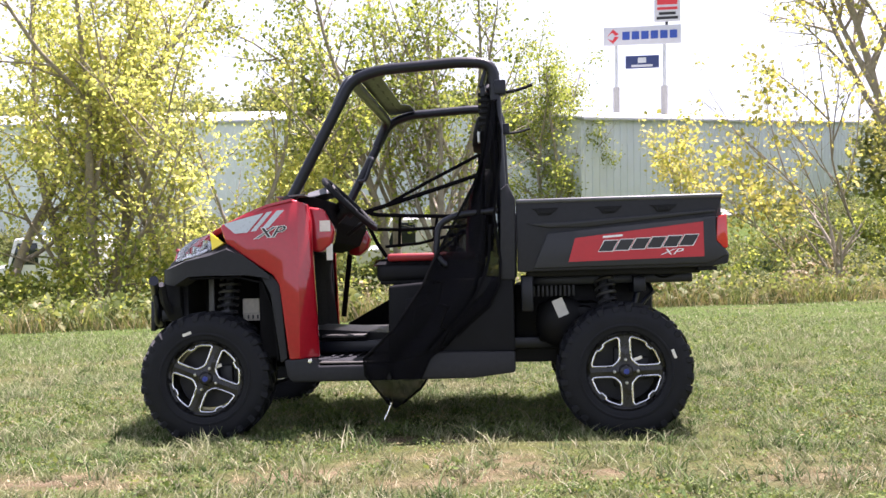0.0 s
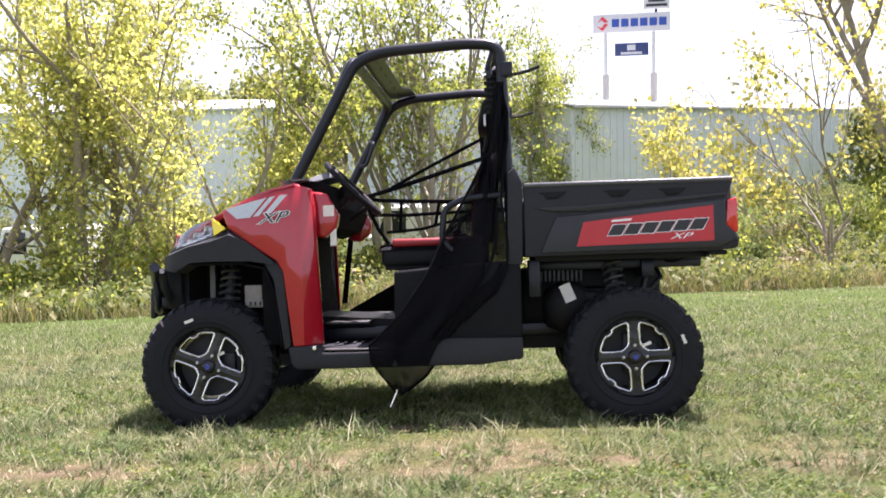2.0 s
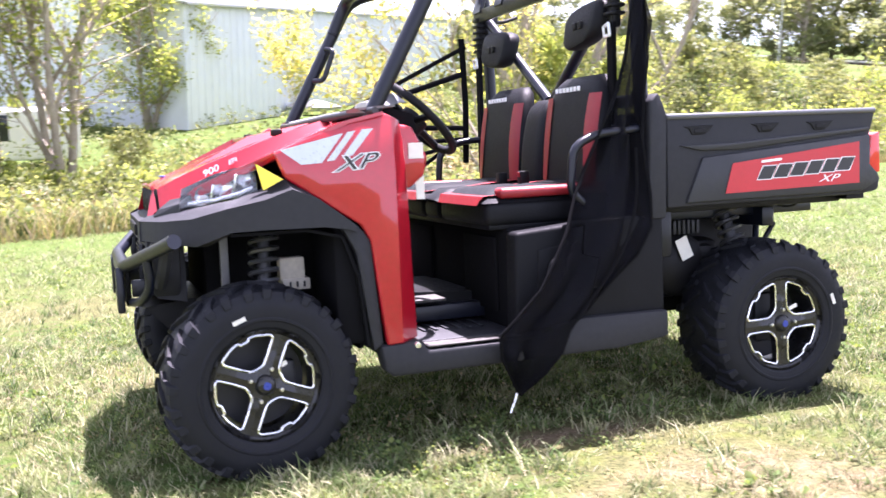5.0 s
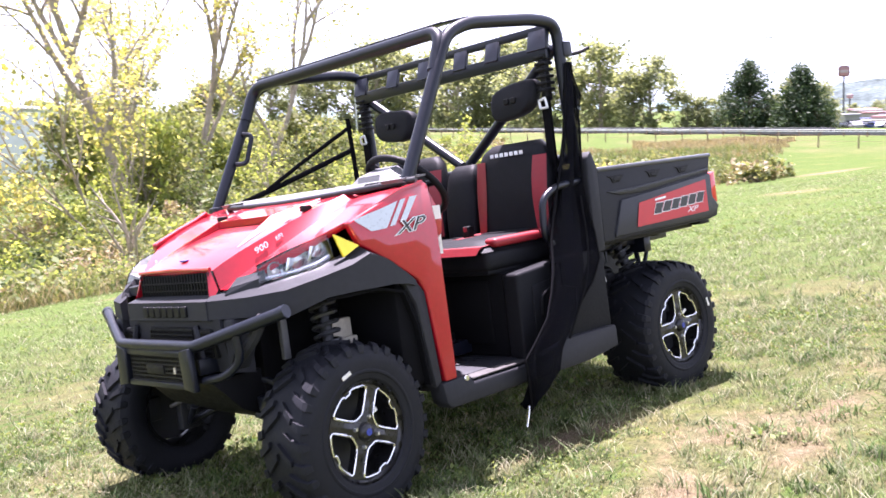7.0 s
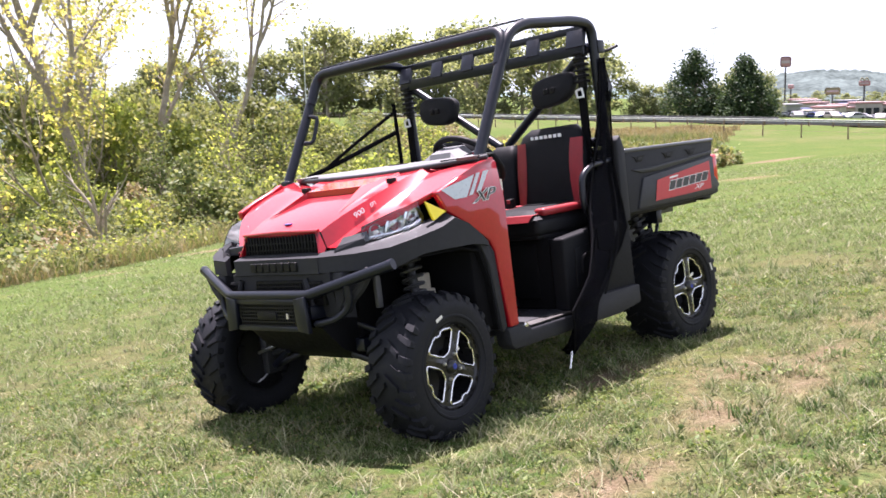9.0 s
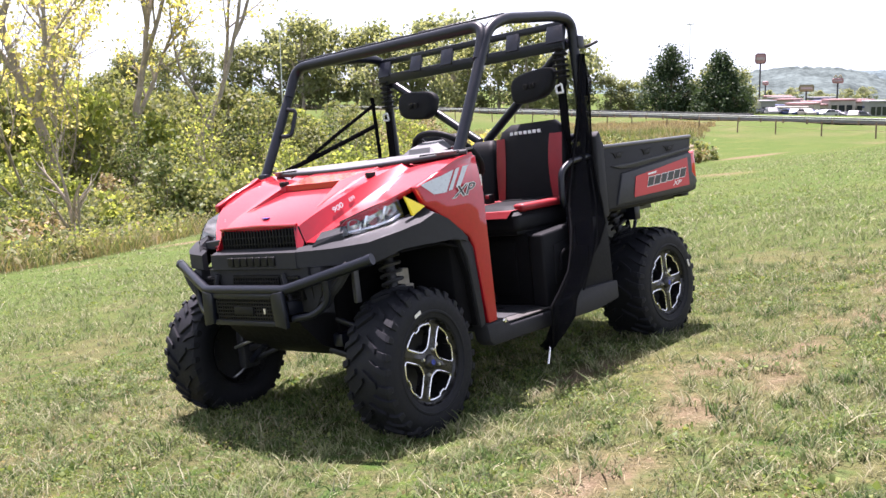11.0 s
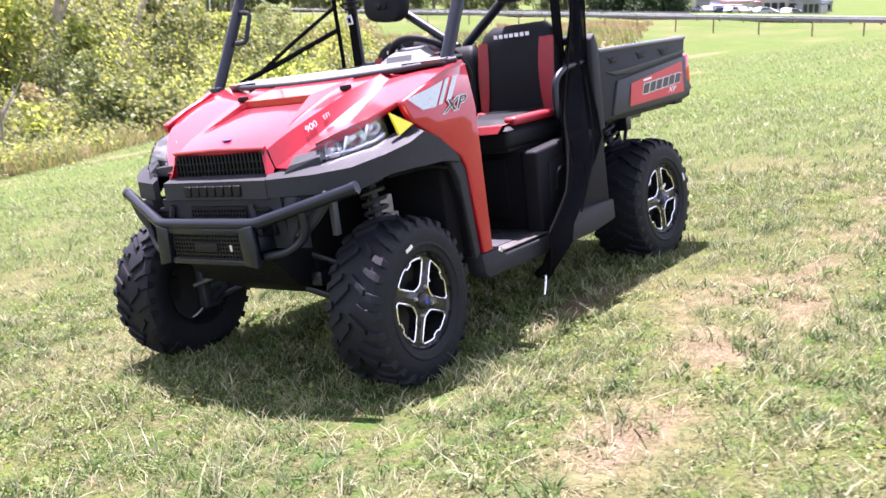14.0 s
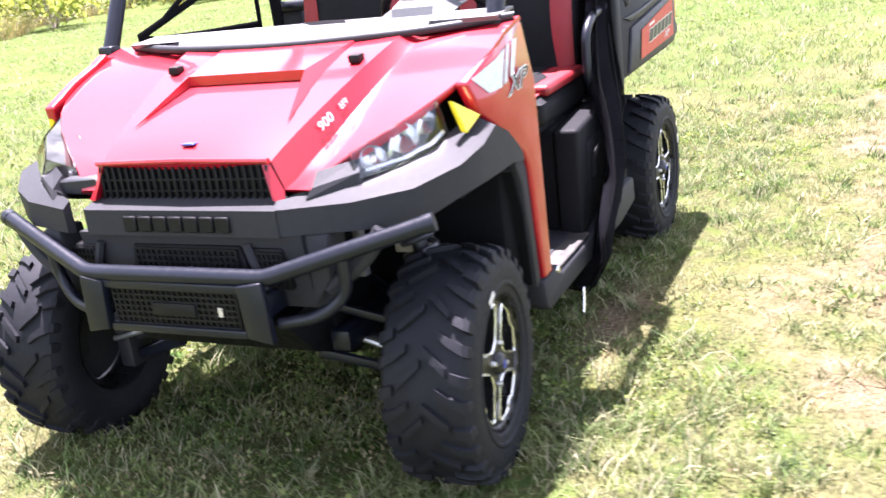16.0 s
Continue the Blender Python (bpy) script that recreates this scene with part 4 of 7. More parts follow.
def backrest(y0, y1, z0=0.90, z1=1.335, x=0.300, thick=0.085, taper=0.03):
    rows = []
    for i in range(13):
        t = i / 12
        z = z0 + (z1 - z0) * t
        w = (y1 - y0) / 2 * (0.93 + 0.07 * math.sin(math.pi * min(1, t * 1.2)) - 0.10 * max(0, (t - 0.5) / 0.5) ** 2 - 0.20 * max(0, (t - 0.86) / 0.14) ** 2)
        c = (y0 + y1) / 2
        front = x - 0.03 + 0.055 * t - 0.012 * math.sin(math.pi * t) + (0.03 * ((t - 0.85) / 0.15) ** 2 if t > 0.85 else 0)
        back = x + thick - 0.03 + 0.055 * t
        ring = []
        for k in range(20):
            a = 2 * math.pi * k / 20
            ca, sa = math.cos(a), math.sin(a)
            p = lambda q: math.copysign(abs(q) ** 0.45, q)
            ring.append(((front + back) / 2 - p(ca) * (back - front) / 2, c + p(sa) * w, z))
        rows.append(ring)
    return loft(rows)


bench = part("seat_base", box(-0.16, 0.34, -0.58, 0.58, 0.770, 0.800, 0.01), VINYL, utv, "black vinyl bench seat")
for c0, c1, ct in ((-0.60, -0.10, 0.915), (-0.098, 0.098, 0.908), (0.10, 0.60, 0.915)):
    part("seat_cushion", cushion(c0, c1, -0.185, 0.33, 0.785, ct), VINYL, bench, "padded black vinyl cushion")
for y0, y1 in ((-0.575, -0.125), (0.125, 0.575)):
    part("red_insert", shape([(-0.178, y0, 0.895), (0.30, y0, 0.927), (0.30, y1, 0.927), (-0.178, y1, 0.895), (-0.196, y0 + 0.02, 0.862), (-0.196, y1 - 0.02, 0.862)], [(0, 1, 2, 3), (0, 3, 5, 4)]), VINYL_RED, bench, "red vinyl front band of the seat")
    part("black_centre", shape([(-0.06, y0 + 0.13, 0.9075), (0.30, y0 + 0.08, 0.932), (0.30, y1 - 0.08, 0.932), (-0.06, y1 - 0.13, 0.9075)], [(0, 1, 2, 3)]), VINYL, bench, "black vinyl seat centre")
for sy in (-1, 1):
    part("red_insert", box(-0.12, 0.32, min(sy * 0.535, sy * 0.606), max(sy * 0.535, sy * 0.606), 0.885, 0.924, 0.016, 3), VINYL_RED, bench, "red vinyl edge of the seat")
for y0, y1, big in ((-0.59, -0.115, True), (-0.105, 0.105, False), (0.115, 0.59, True)):
    b = part("backrest", backrest(y0, y1, 0.91, 1.335 if big else 1.265), VINYL, utv, "black vinyl backrest with red side bolsters" if big else "plain black vinyl middle backrest", 50)
    if big:
        for e, w in ((y0 + 0.010, 1), (y1 - 0.010, -1)):
            rows = []
            for i in range(9):
                t = 0.03 + 0.80 * i / 8
                z = 0.91 + 0.425 * t
                fx = 0.300 - 0.03 + 0.055 * t - 0.012 * math.sin(math.pi * t)
                rows.append([(fx + 0.014, e + w * 0.004, z), (fx + 0.003, e + w * 0.020, z), (fx - 0.003, e + w * (0.062 + 0.02 * math.sin(3 * t)), z)])
            part("side_bolster", loft(rows, False, False), VINYL_RED, b, "red vinyl side bolster")
        for k in range(7):
            part("letter_bar", box(0.2895, 0.2925, (y0 + y1) / 2 - 0.108 + k * 0.031, (y0 + y1) / 2 - 0.108 + k * 0.031 + 0.022, 1.276, 1.294, 0.001, 1), WHITE, b, "white lettering as plain bar")
both("hip_bar", lambda: tube(bend([(0.20, -0.665, 0.84), (0.13, -0.668, 0.90), (0.145, -0.668, 1.06), (0.24, -0.668, 1.105), (0.44, -0.66, 1.12)], 0.07), 0.016, 10), STEEL_BLACK, utv, "black bent hip bar")
part("buckle", box(0.16, 0.20, -0.17, -0.13, 0.90, 0.97, 0.006), BLACK, utv, "black seat belt buckle")
part("buckle", box(0.18, 0.22, 0.10, 0.14, 0.90, 0.96, 0.006), BLACK, utv, "black seat belt buckle")
part("buckle_button", box(0.157, 0.161, -0.162, -0.138, 0.945, 0.965, 0.001, 1), VINYL_RED, utv, "red buckle button")

# dash and steering
part("dash", loft([[(-0.60, y, 1.20), (-0.66, y, 1.22), (-0.50, y, 1.235 - 0.02 * abs(y)), (-0.42, y, 1.20), (-0.405, y, 1.10), (-0.45, y, 1.00), (-0.56, y, 0.96)] for y in (-0.55, -0.3, 0, 0.3, 0.58)]), MATT, utv, "black moulded dashboard", 30)
both("pillar_liner", lambda: prism([(-0.66, 0.41), (-0.475, 0.41), (-0.485, 0.80), (-0.50, 1.12), (-0.66, 1.12)], -0.610, -0.570, 0.006), MATT, utv, "black inner side of the front pillar")[1].location.x = -0.15
part("cowl_trim", tube(bend([(-0.60, -0.69, 1.212), (-0.70, -0.45, 1.200), (-0.735, 0, 1.190), (-0.70, 0.45, 1.200), (-0.60, 0.69, 1.212)], 0.2), 0.013, 10), DARK, utv, "dark trim along the cowl")
part("cowl_deck", skin([[(-0.735 + 0.14 * (y / 0.69) ** 2, y, 1.196), (-0.66, y, 1.222), (-0.52, y, 1.232)] for y in (-0.66, -0.45, -0.2, 0, 0.2, 0.45, 0.66)], 0.008), WINDSCREEN_DASH, utv, "grey dash top behind the hood", 30)
part("gauge_hood", loft([[(-0.56 + a, y, 1.225), (-0.55 + a, y, 1.275 + h), (-0.45 + a, y, 1.305 + h), (-0.40 + a, y, 1.25)] for y, h, a in ((-0.47, -0.06, 0.0), (-0.42, -0.02, 0), (-0.28, -0.02, 0), (-0.23, -0.06, 0))]), WINDSCREEN_DASH, utv, "grey gauge hood", 30)
both("dash_cheek", lambda: prism([(-0.53, 1.175), (-0.44, 1.16), (-0.385, 1.05), (-0.40, 0.985), (-0.455, 0.94), (-0.52, 0.95)], -0.590, -0.50, 0.014, 3), RED, utv, "red dash side panel")
part("dash_label", box(-0.458, -0.404, -0.594, -0.5915, 1.045, 1.100, 0, turn=None), PAPER, utv, "white warning label")
part("key_tag", box(-0.430, -0.398, -0.575, -0.572, 0.90, 0.985, 0.002, 1, pose(0, 0, 0)), PAPER, utv, "white hanging tag")
SWC, SWT = Vector((-0.345, -0.345, 1.195)), pose(0, 0, 0, 0, 45, 0).to_3x3()
sw = part("steering_wheel", tube([SWC + SWT @ Vector((0.182 * math.cos(a), 0.182 * math.sin(a), 0)) for a in [2 * math.pi * i / 40 for i in range(41)]], 0.0155, 10, caps=False), VINYL, utv, "black steering wheel")
part("wheel_hub", join(tube([SWC + SWT @ Vector((0, 0, -0.05)), SWC + SWT @ Vector((0, 0, 0.005))], 0.055, 16), *[tube([SWC + SWT @ Vector((0, 0, -0.02)), SWC + SWT @ Vector((0.178 * math.cos(a), 0.178 * math.sin(a), 0))], 0.014, 8) for a in (0.5, math.pi - 0.5, -math.pi / 2)]), BLACK, sw, "black wheel spokes and hub")
part("steering_column", tube([SWC, SWC + SWT @ Vector((0, 0, -0.22))], 0.028, 10), BLACK, utv, "black steering column")
part("shift_lever", tube([(-0.40, -0.12, 1.04), (-0.30, -0.12, 1.12)], 0.012, 8), BLACK, utv, "black gear lever")

# roll cage
CAGE_Y = {-1: -0.628, 1: 0.805}


def hoop(y):
    return tube(bend([(-0.605, y, 1.185), (-0.275, y, 1.790), (-0.14, y, 1.838), (0.285, y, 1.862), (0.436, y, 1.845), (0.456, y, 1.25), (0.474, y, 0.70)], 0.10), 0.0275, 14)


for sy in (-1, 1):
    part("roll_cage", hoop(CAGE_Y[sy]), STEEL_BLACK, utv, "black tubular roll cage hoop")
part("front_crossbar", tube(bend([(-0.360, -0.620, 1.640), (-0.284, -0.616, 1.806), (-0.284, 0.793, 1.806), (-0.360, 0.797, 1.640)], 0.09, 8), 0.0285, 14), STEEL_BLACK, utv, "black tube across the cage's front")
plate = prism([(-0.270, -0.61), (-0.105, -0.61), (-0.115, -0.42), (-0.16, -0.33), (-0.16, 0.50), (-0.115, 0.60), (-0.105, 0.79), (-0.270, 0.79)], 1.836, 1.846, 0.003, 1, "z")
for v in plate.verts:
    v.co.z += 0.16 * (v.co.x + 0.270)
plate = part("roof_plate", plate, STEEL_BLACK, utv, "thin black plate behind the front crossbar")
for k in range(6):
    part("plate_slot", box(-0.228, -0.196, -0.42 + 0.20 * k, -0.33 + 0.20 * k, 1.846, 1.857, 0.002, 1), DARK, plate, "raised slot lip")
bars = [box(0.390, 0.413, -0.61, 0.79, 1.810, 1.848, 0.006), box(0.366, 0.391, -0.61, 0.79, 1.690, 1.752, 0.006)]
for y, w in ((-0.56, 0.06), (-0.27, 0.045), (-0.05, 0.045), (0.22, 0.045), (0.47, 0.045), (0.74, 0.05)):
    bars.append(prism([(0.378, 1.735), (0.408, 1.83), (0.388, 1.83), (0.358, 1.735)], y - w, y + w, 0.003, 1))
part("rear_crossbar", join(*bars), STEEL_BLACK, utv, "black slotted plate across the cage's rear")
part("v_brace", join(tube([(0.42, -0.612, 1.735), (0.42, 0.02, 1.265)], 0.024, 12), tube([(0.42, 0.785, 1.735), (0.42, 0.07, 1.265)], 0.024, 12), tube([(0.44, -0.62, 1.225), (0.44, 0.79, 1.225)], 0.024, 12)), STEEL_BLACK, utv, "black V brace behind the seats")
BELT_Y = {-1: -0.572, 1: 0.748}
HEAD_Y = {-1: -0.390, 1: 0.480}
for sy in (-1, 1):
    pw = lambda q: math.copysign(abs(q) ** 0.62, q)
    rings = []
    for dx, s in ((0.328, 0.80), (0.333, 0.92), (0.350, 1.0), (0.385, 1.0), (0.402, 0.94), (0.410, 0.80)):
        ring = []
        for k in range(28):
            ca, sa = pw(math.cos(2 * math.pi * k / 28)), pw(math.sin(2 * math.pi * k / 28))
            # wider above than below, its outer end a little higher
            ring.append((dx + 0.02 * sa * s, HEAD_Y[sy] + sy * 0.142 * s * ca * (1 + 0.10 * sa), 1.530 + 0.084 * s * sa + 0.016 * ca))
        rings.append(ring)
    h = part("headrest", loft(rings), VINYL, utv, "black foam headrest on the cage brace", 50)
    for dy in (-0.022, 0.022):
        part("headrest_slot", box(0.318, 0.330, HEAD_Y[sy] + dy - 0.015, HEAD_Y[sy] + dy + 0.015, 1.515, 1.545, 0.004, 1), BLACK, h)
    for k in range(6):
        part("sleeve_rib", box(0.353, 0.417, BELT_Y[sy] - 0.032, BELT_Y[sy] + 0.032, 1.545 + 0.03 * k, 1.560 + 0.03 * k, 0.006), BLACK, utv, "ribbed black belt sleeve")
    part("cage_foot", box(-0.628, -0.575, CAGE_Y[sy] - 0.031, CAGE_Y[sy] + 0.031, 1.170, 1.222, 0.010, 2), STEEL_BLACK, utv, "black cage joint at the dash")
    part("grab_handle", tube(bend([(-0.475, 0.765, 1.42), (-0.430, 0.735, 1.42), (-0.375, 0.735, 1.56), (-0.405, 0.775, 1.57)], 0.04), 0.012, 8), STEEL_BLACK, utv, "black grab handle on the cage") if sy > 0 else None
    part("belt_reel", box(0.365, 0.405, BELT_Y[sy] - 0.02, BELT_Y[sy] + 0.02, 1.50, 1.72, 0.01), BLACK, utv, "black belt reel on the cage post")
    part("belt", prism([(0.362, 1.52), (0.380, 1.52), (0.375, 0.95), (0.357, 0.95)], BELT_Y[sy] - 0.022, BELT_Y[sy] + 0.022, 0.001, 1), STRAP, utv, "black seat belt webbing")
    part("belt_tongue", join(*[tube([(0.352, BELT_Y[sy] + dy0, z0), (0.352, BELT_Y[sy] + dy1, z1)], 0.006, 6) for dy0, z0, dy1, z1 in ((-0.02, 1.47, 0.02, 1.47), (0.02, 1.47, 0.025, 1.505), (0.025, 1.505, -0.012, 1.515), (-0.012, 1.515, -0.02, 1.47))]), WHITE, utv, "pale belt tongue")
    part("cage_clip", box(0.436, 0.494, CAGE_Y[sy] - 0.034, CAGE_Y[sy] + 0.034, 1.690, 1.760, 0.006), STEEL_BLACK, utv, "black clamp on the cage post")
    part("side_mirror_stub", tube(bend([(0.474, CAGE_Y[sy], 1.700), (0.549, CAGE_Y[sy] + sy * 0.018, 1.706), (0.624, CAGE_Y[sy] + sy * 0.028, 1.730)], 0.03), 0.0085, 8), BLACK, utv, "short black rod on the cage")

# far side net of webbing
NET = [
    ([(-0.45, 1.225), (-0.18, 1.30), (0.30, 1.445)], 0.014), ([(-0.30, 1.27), (-0.05, 1.40), (0.32, 1.58)], 0.011),
    ([(-0.45, 1.225), (-0.36, 1.205), (-0.10, 1.190), (0.30, 1.175)], 0.013), ([(-0.42, 1.115), (-0.20, 1.105), (0.30, 1.120)], 0.011),
    ([(-0.32, 1.000), (-0.10, 1.015), (0.10, 1.06), (0.30, 1.10)], 0.010), ([(-0.455, 1.20), (-0.37, 1.02), (-0.27, 0.87)], 0.012),
    ([(-0.525, 1.19), (-0.56, 0.88), (-0.60, 0.56)], 0.017), ([(-0.22, 1.195), (-0.23, 1.01)], 0.010), ([(0.02, 1.185), (-0.01, 1.03)], 0.010), ([(0.30, 1.62), (0.31, 1.3), (0.30, 1.00)], 0.016),
    ([(-0.06, 0.90), (0.08, 1.0), (0.20, 1.08)], 0.010),
]
far_net = None
for line, r in NET:
    ob = part("net_strap" if far_net else "side_net", tube([(x, 0.80, z) for x, z in line], r, 8, flat=0.25), STRAP, far_net or utv, "black webbing side net on the passenger side" if not far_net else "")
    far_net = far_net or ob


part("net_panel", prism([(-0.56, 0.52), (-0.08, 0.78), (-0.08, 0.42), (-0.56, 0.42)], 0.735, 0.747, 0.003, 1), STRAP, utv, "black cloth lower panel of the passenger net")

# unhooked driver's side net, hanging in folds from the rear post
LEFT = [(1.66, 0.425), (1.52, 0.405), (1.38, 0.365), (1.25, 0.312), (1.10, 0.250), (0.98, 0.190), (0.88, 0.125), (0.76, 0.055), (0.66, -0.010), (0.57, -0.060), (0.48, -0.140), (0.42, -0.205), (0.34, -0.205), (0.26, -0.165), (0.185, -0.125)]
RIGHT = [(1.66, 0.448), (1.52, 0.450), (1.38, 0.446), (1.25, 0.440), (1.10, 0.436), (0.98, 0.434), (0.88, 0.434), (0.76, 0.428), (0.66, 0.390), (0.57, 0.295), (0.48, 0.205), (0.42, 0.140), (0.34, 0.085), (0.26, 0.020), (0.185, -0.070)]
HANG = [(0.0, -0.745), (0.30, -0.775), (0.55, -0.785), (0.72, -0.735), (0.84, -0.680), (1.00, -0.655), (1.25, -0.662), (1.66, -0.674)]
rows = []
for i, ((z, a), (_, b)) in enumerate(zip(LEFT, RIGHT)):
    row = []
    out = float(np.interp(z, *zip(*HANG)))
    for k in range(41):
        u = k / 40
        drop = 1.66 - z
        fold = 0.030 * math.sin(u * 11 + 2.1 * z) + 0.018 * math.sin(u * 19 - 5 * z) + 0.008 * math.sin(u * 37 + 9 * z) + 0.006 * math.sin(u * 61 + 3 * z)
        sag = 0.085 * max(0, (0.34 - z) / 0.16)
        row.append((a + (b - a) * u + 0.014 * math.sin(11 * z + 5 * u), out * (1 - u) + max(out, -0.704) * u + sag - 0.65 * fold * min(1, drop * 2 + 0.1) - 0.010 * math.sin(math.pi * u), z + 0.02 * math.sin(u * 6) * min(1, drop)))
    rows.append(row)
drape = part("door_net", skin(rows, 0.004), MESH_CLOTH, utv, "black mesh door net hanging in folds")
part("net_hem", tube([(r[0][0], r[0][1] - 0.004, r[0][2]) for r in rows], 0.006, 8, flat=0.6), STRAP, drape, "black webbing hem")
part("net_hem", tube([(r[-1][0], r[-1][1] - 0.004, r[-1][2]) for r in rows], 0.006, 8, flat=0.6), STRAP, drape, "black webbing hem")
part("net_hem", tube([rows[7 + k // 3][min(40, 6 + 3 * k)] for k in range(0, 12)], 0.006, 8, flat=0.5), STRAP, drape, "black webbing cross strap")
part("net_hem", tube(bend([(0.40, -0.680, 1.05), (0.39, -0.700, 0.85), (0.31, -0.738, 0.68), (0.10, -0.765, 0.45)], 0.1), 0.007, 8, flat=0.4), STRAP, drape, "black webbing cross strap")
part("net_pin", tube([(-0.105, -0.668, 0.195), (-0.120, -0.670, 0.155), (-0.140, -0.672, 0.112)], 0.0055, 8), ALLOY, drape, "bright pin at the net's tip")

# cargo bed
bed = part("cargo_bed", join(box(0.53, 1.50, -0.66, 0.66, 0.835, 0.865, 0.01), box(0.53, 0.565, -0.66, 0.66, 0.84, 1.135, 0.012)), DARK, utv, "dark grey plastic cargo bed")


def bed_side():
    return prism([(0.515, 0.815), (1.43, 0.820), (1.515, 0.832), (1.525, 0.875), (1.500, 0.915), (1.470, 0.94), (1.470, 1.06), (1.500, 1.150), (1.490, 1.158), (0.515, 1.158)], -0.690, -0.640, 0.010, 2)


both("bed_side", bed_side, GREY, bed, "dark grey bed side")
both("bed_moulding", lambda: prism([(0.665, 1.000), (1.462, 1.062), (1.462, 0.94), (1.50, 0.905), (1.515, 0.875), (1.43, 0.835), (0.590, 0.830)], -0.704, -0.685, 0.008, 2), DARK, bed, "raised dark moulding on the bed side")
both("bed_crease", lambda: prism([(0.565, 1.048), (0.80, 1.052), (1.46, 1.092), (1.462, 1.078), (0.84, 1.024), (0.66, 1.026)], -0.700, -0.686, 0.005, 2), DARK, bed, "dark crease along the bed side")
both("bed_rail", lambda: box(0.515, 1.500, -0.698, -0.630, 1.146, 1.168, 0.0095, 3), RAIL, bed, "smooth top rail of the bed")
for x in (0.66, 0.965, 1.225):
    both("tie_slot", lambda: join(prism([(x - 0.075, 1.120), (x + 0.06, 1.122), (x + 0.05, 1.112), (x + 0.02, 1.088), (x - 0.035, 1.086), (x - 0.05, 1.110)], -0.695, -0.688, 0.002, 1), box(x - 0.03, x + 0.02, -0.698, -0.690, 1.092, 1.112, 0.003, 1)), BLACK, bed, "black tie-down slot")
both("bed_decal", lambda: shape([(0.760, -0.7075, 0.858), (1.402, -0.7075, 0.868), (1.402, -0.7075, 1.034), (0.795, -0.7075, 0.972)], [(0, 1, 2, 3)]), DECAL_RED, bed, "red side decal with lettering as plain bars")
# the large lettering as six slanting outlined bars, the maker's name as a thin bar
for k in range(6):
    x0 = 0.905 + k * 0.076
    z0 = 0.905 + k * 0.0035

    def bar(g, x0=x0, z0=z0):
        return [(x0 - g, -0.709 + g * 0.12, z0 - g), (x0 + 0.064 + g, -0.709 + g * 0.12, z0 - g), (x0 + 0.094 + g, -0.709 + g * 0.12, z0 + 0.050 + g), (x0 + 0.030 - g, -0.709 + g * 0.12, z0 + 0.050 + g)]

    both("letter_outline", lambda: shape(bar(0.0032), [(0, 1, 2, 3)]), WHITE, bed)
    both("letter_bar", lambda: shape(bar(0.0), [(0, 1, 2, 3)]), DECAL_BLACK, bed)
both("maker_bar", lambda: shape([(0.925, -0.709, 0.968), (1.020, -0.709, 0.974), (1.022, -0.709, 0.984), (0.928, -0.709, 0.978)], [(0, 1, 2, 3)]), WHITE, bed)
for sy in (-1, 1):
    at = Matrix.Translation((1.243, sy * 0.7088, 0.893)) @ (pose(0, 0, 0, 90, 0, 0) if sy < 0 else pose(0, 0, 0, 90, 0, 180))
    lettering("trim_letters", "XP", 0.040, at, WHITE, bed, 0.0006, 0.45, 1.9)
part("tailgate", join(box(1.475, 1.510, -0.60, 0.60, 0.85, 1.155, 0.012), box(1.505, 1.515, -0.50, 0.50, 0.92, 1.08, 0.005)), DARK, bed, "dark plastic tailgate")
both("tail_light", lambda: prism([(1.462, 0.945), (1.495, 0.905), (1.518, 0.905), (1.515, 1.070), (1.470, 1.055)], -0.697, -0.60, 0.006, 2), TAIL, bed, "red tail light")
both("bed_under", lambda: box(0.56, 1.40, -0.60, -0.50, 0.79, 0.83, 0.006), BLACK, bed, "black bed frame")
both("rubber_stop", lambda: box(1.38, 1.47, -0.66, -0.58, 0.80, 0.822, 0.004), BLACK, bed, "black bed bumper")

bed.location.x = 0.012

# ---- ground ----
def smooth(t):
    t = np.clip(t, 0, 1)
    return t * t * (3 - 2 * t)


def edge_y(x):
    """Where the mown field ends and the weeds begin."""
    return 12.6 + 0.45 * np.asarray(x, float) + 0.5 * np.sin(np.asarray(x, float) * 0.7)


def ground_z(x, y):
    """The field slopes down to a ditch and to the highway."""
    x, y = np.asarray(x, float), np.asarray(y, float)
    z = 0.024 - 0.1228 * np.clip(y, -14, 24) + 0.0105 * np.clip(x, -20, 20)
    past = y - edge_y(x)
    z = z - 1.1 * smooth((past - 0.5) / 7) * (1 - smooth((x - 16) / 14))
    z = np.maximum(z, -4.2)
    # past the ditch the rough ground levels out towards the sheds
    rise = smooth((y - 23) / 24) * (1 - smooth((x - 24) / 14))
    z = z * (1 - rise) - 3.45 * rise
    # beyond the field's end it levels out towards the highway, then drops to the town
    level = smooth((x - 36) / 24)
    z = z * (1 - level) - 2.40 * level
    off = (x - 63.9) * 0.940 - (y + 28.4) * 0.342
    z = z - 0.75 * smooth((off - 2.5) / 5) * level - 3.9 * smooth((off - 26) / 90)
    far = smooth((np.hypot(x, y) - 280) / 300)
    return z * (1 - far) - 7.2 * far


RNG = np.random.default_rng(7)
LATTICE = RNG.random((64, 64))


def value_noise(x, y, scale, shift=0):
    x, y = np.asarray(x, float) * scale + shift, np.asarray(y, float) * scale + shift * 1.7
    i, j = np.floor(x).astype(int), np.floor(y).astype(int)
    u, v = smooth(x - i), smooth(y - j)
    g = lambda a, b: LATTICE[a % 64, b % 64]
    return (g(i, j) * (1 - u) + g(i + 1, j) * u) * (1 - v) + (g(i, j + 1) * (1 - u) + g(i + 1, j + 1) * u) * v


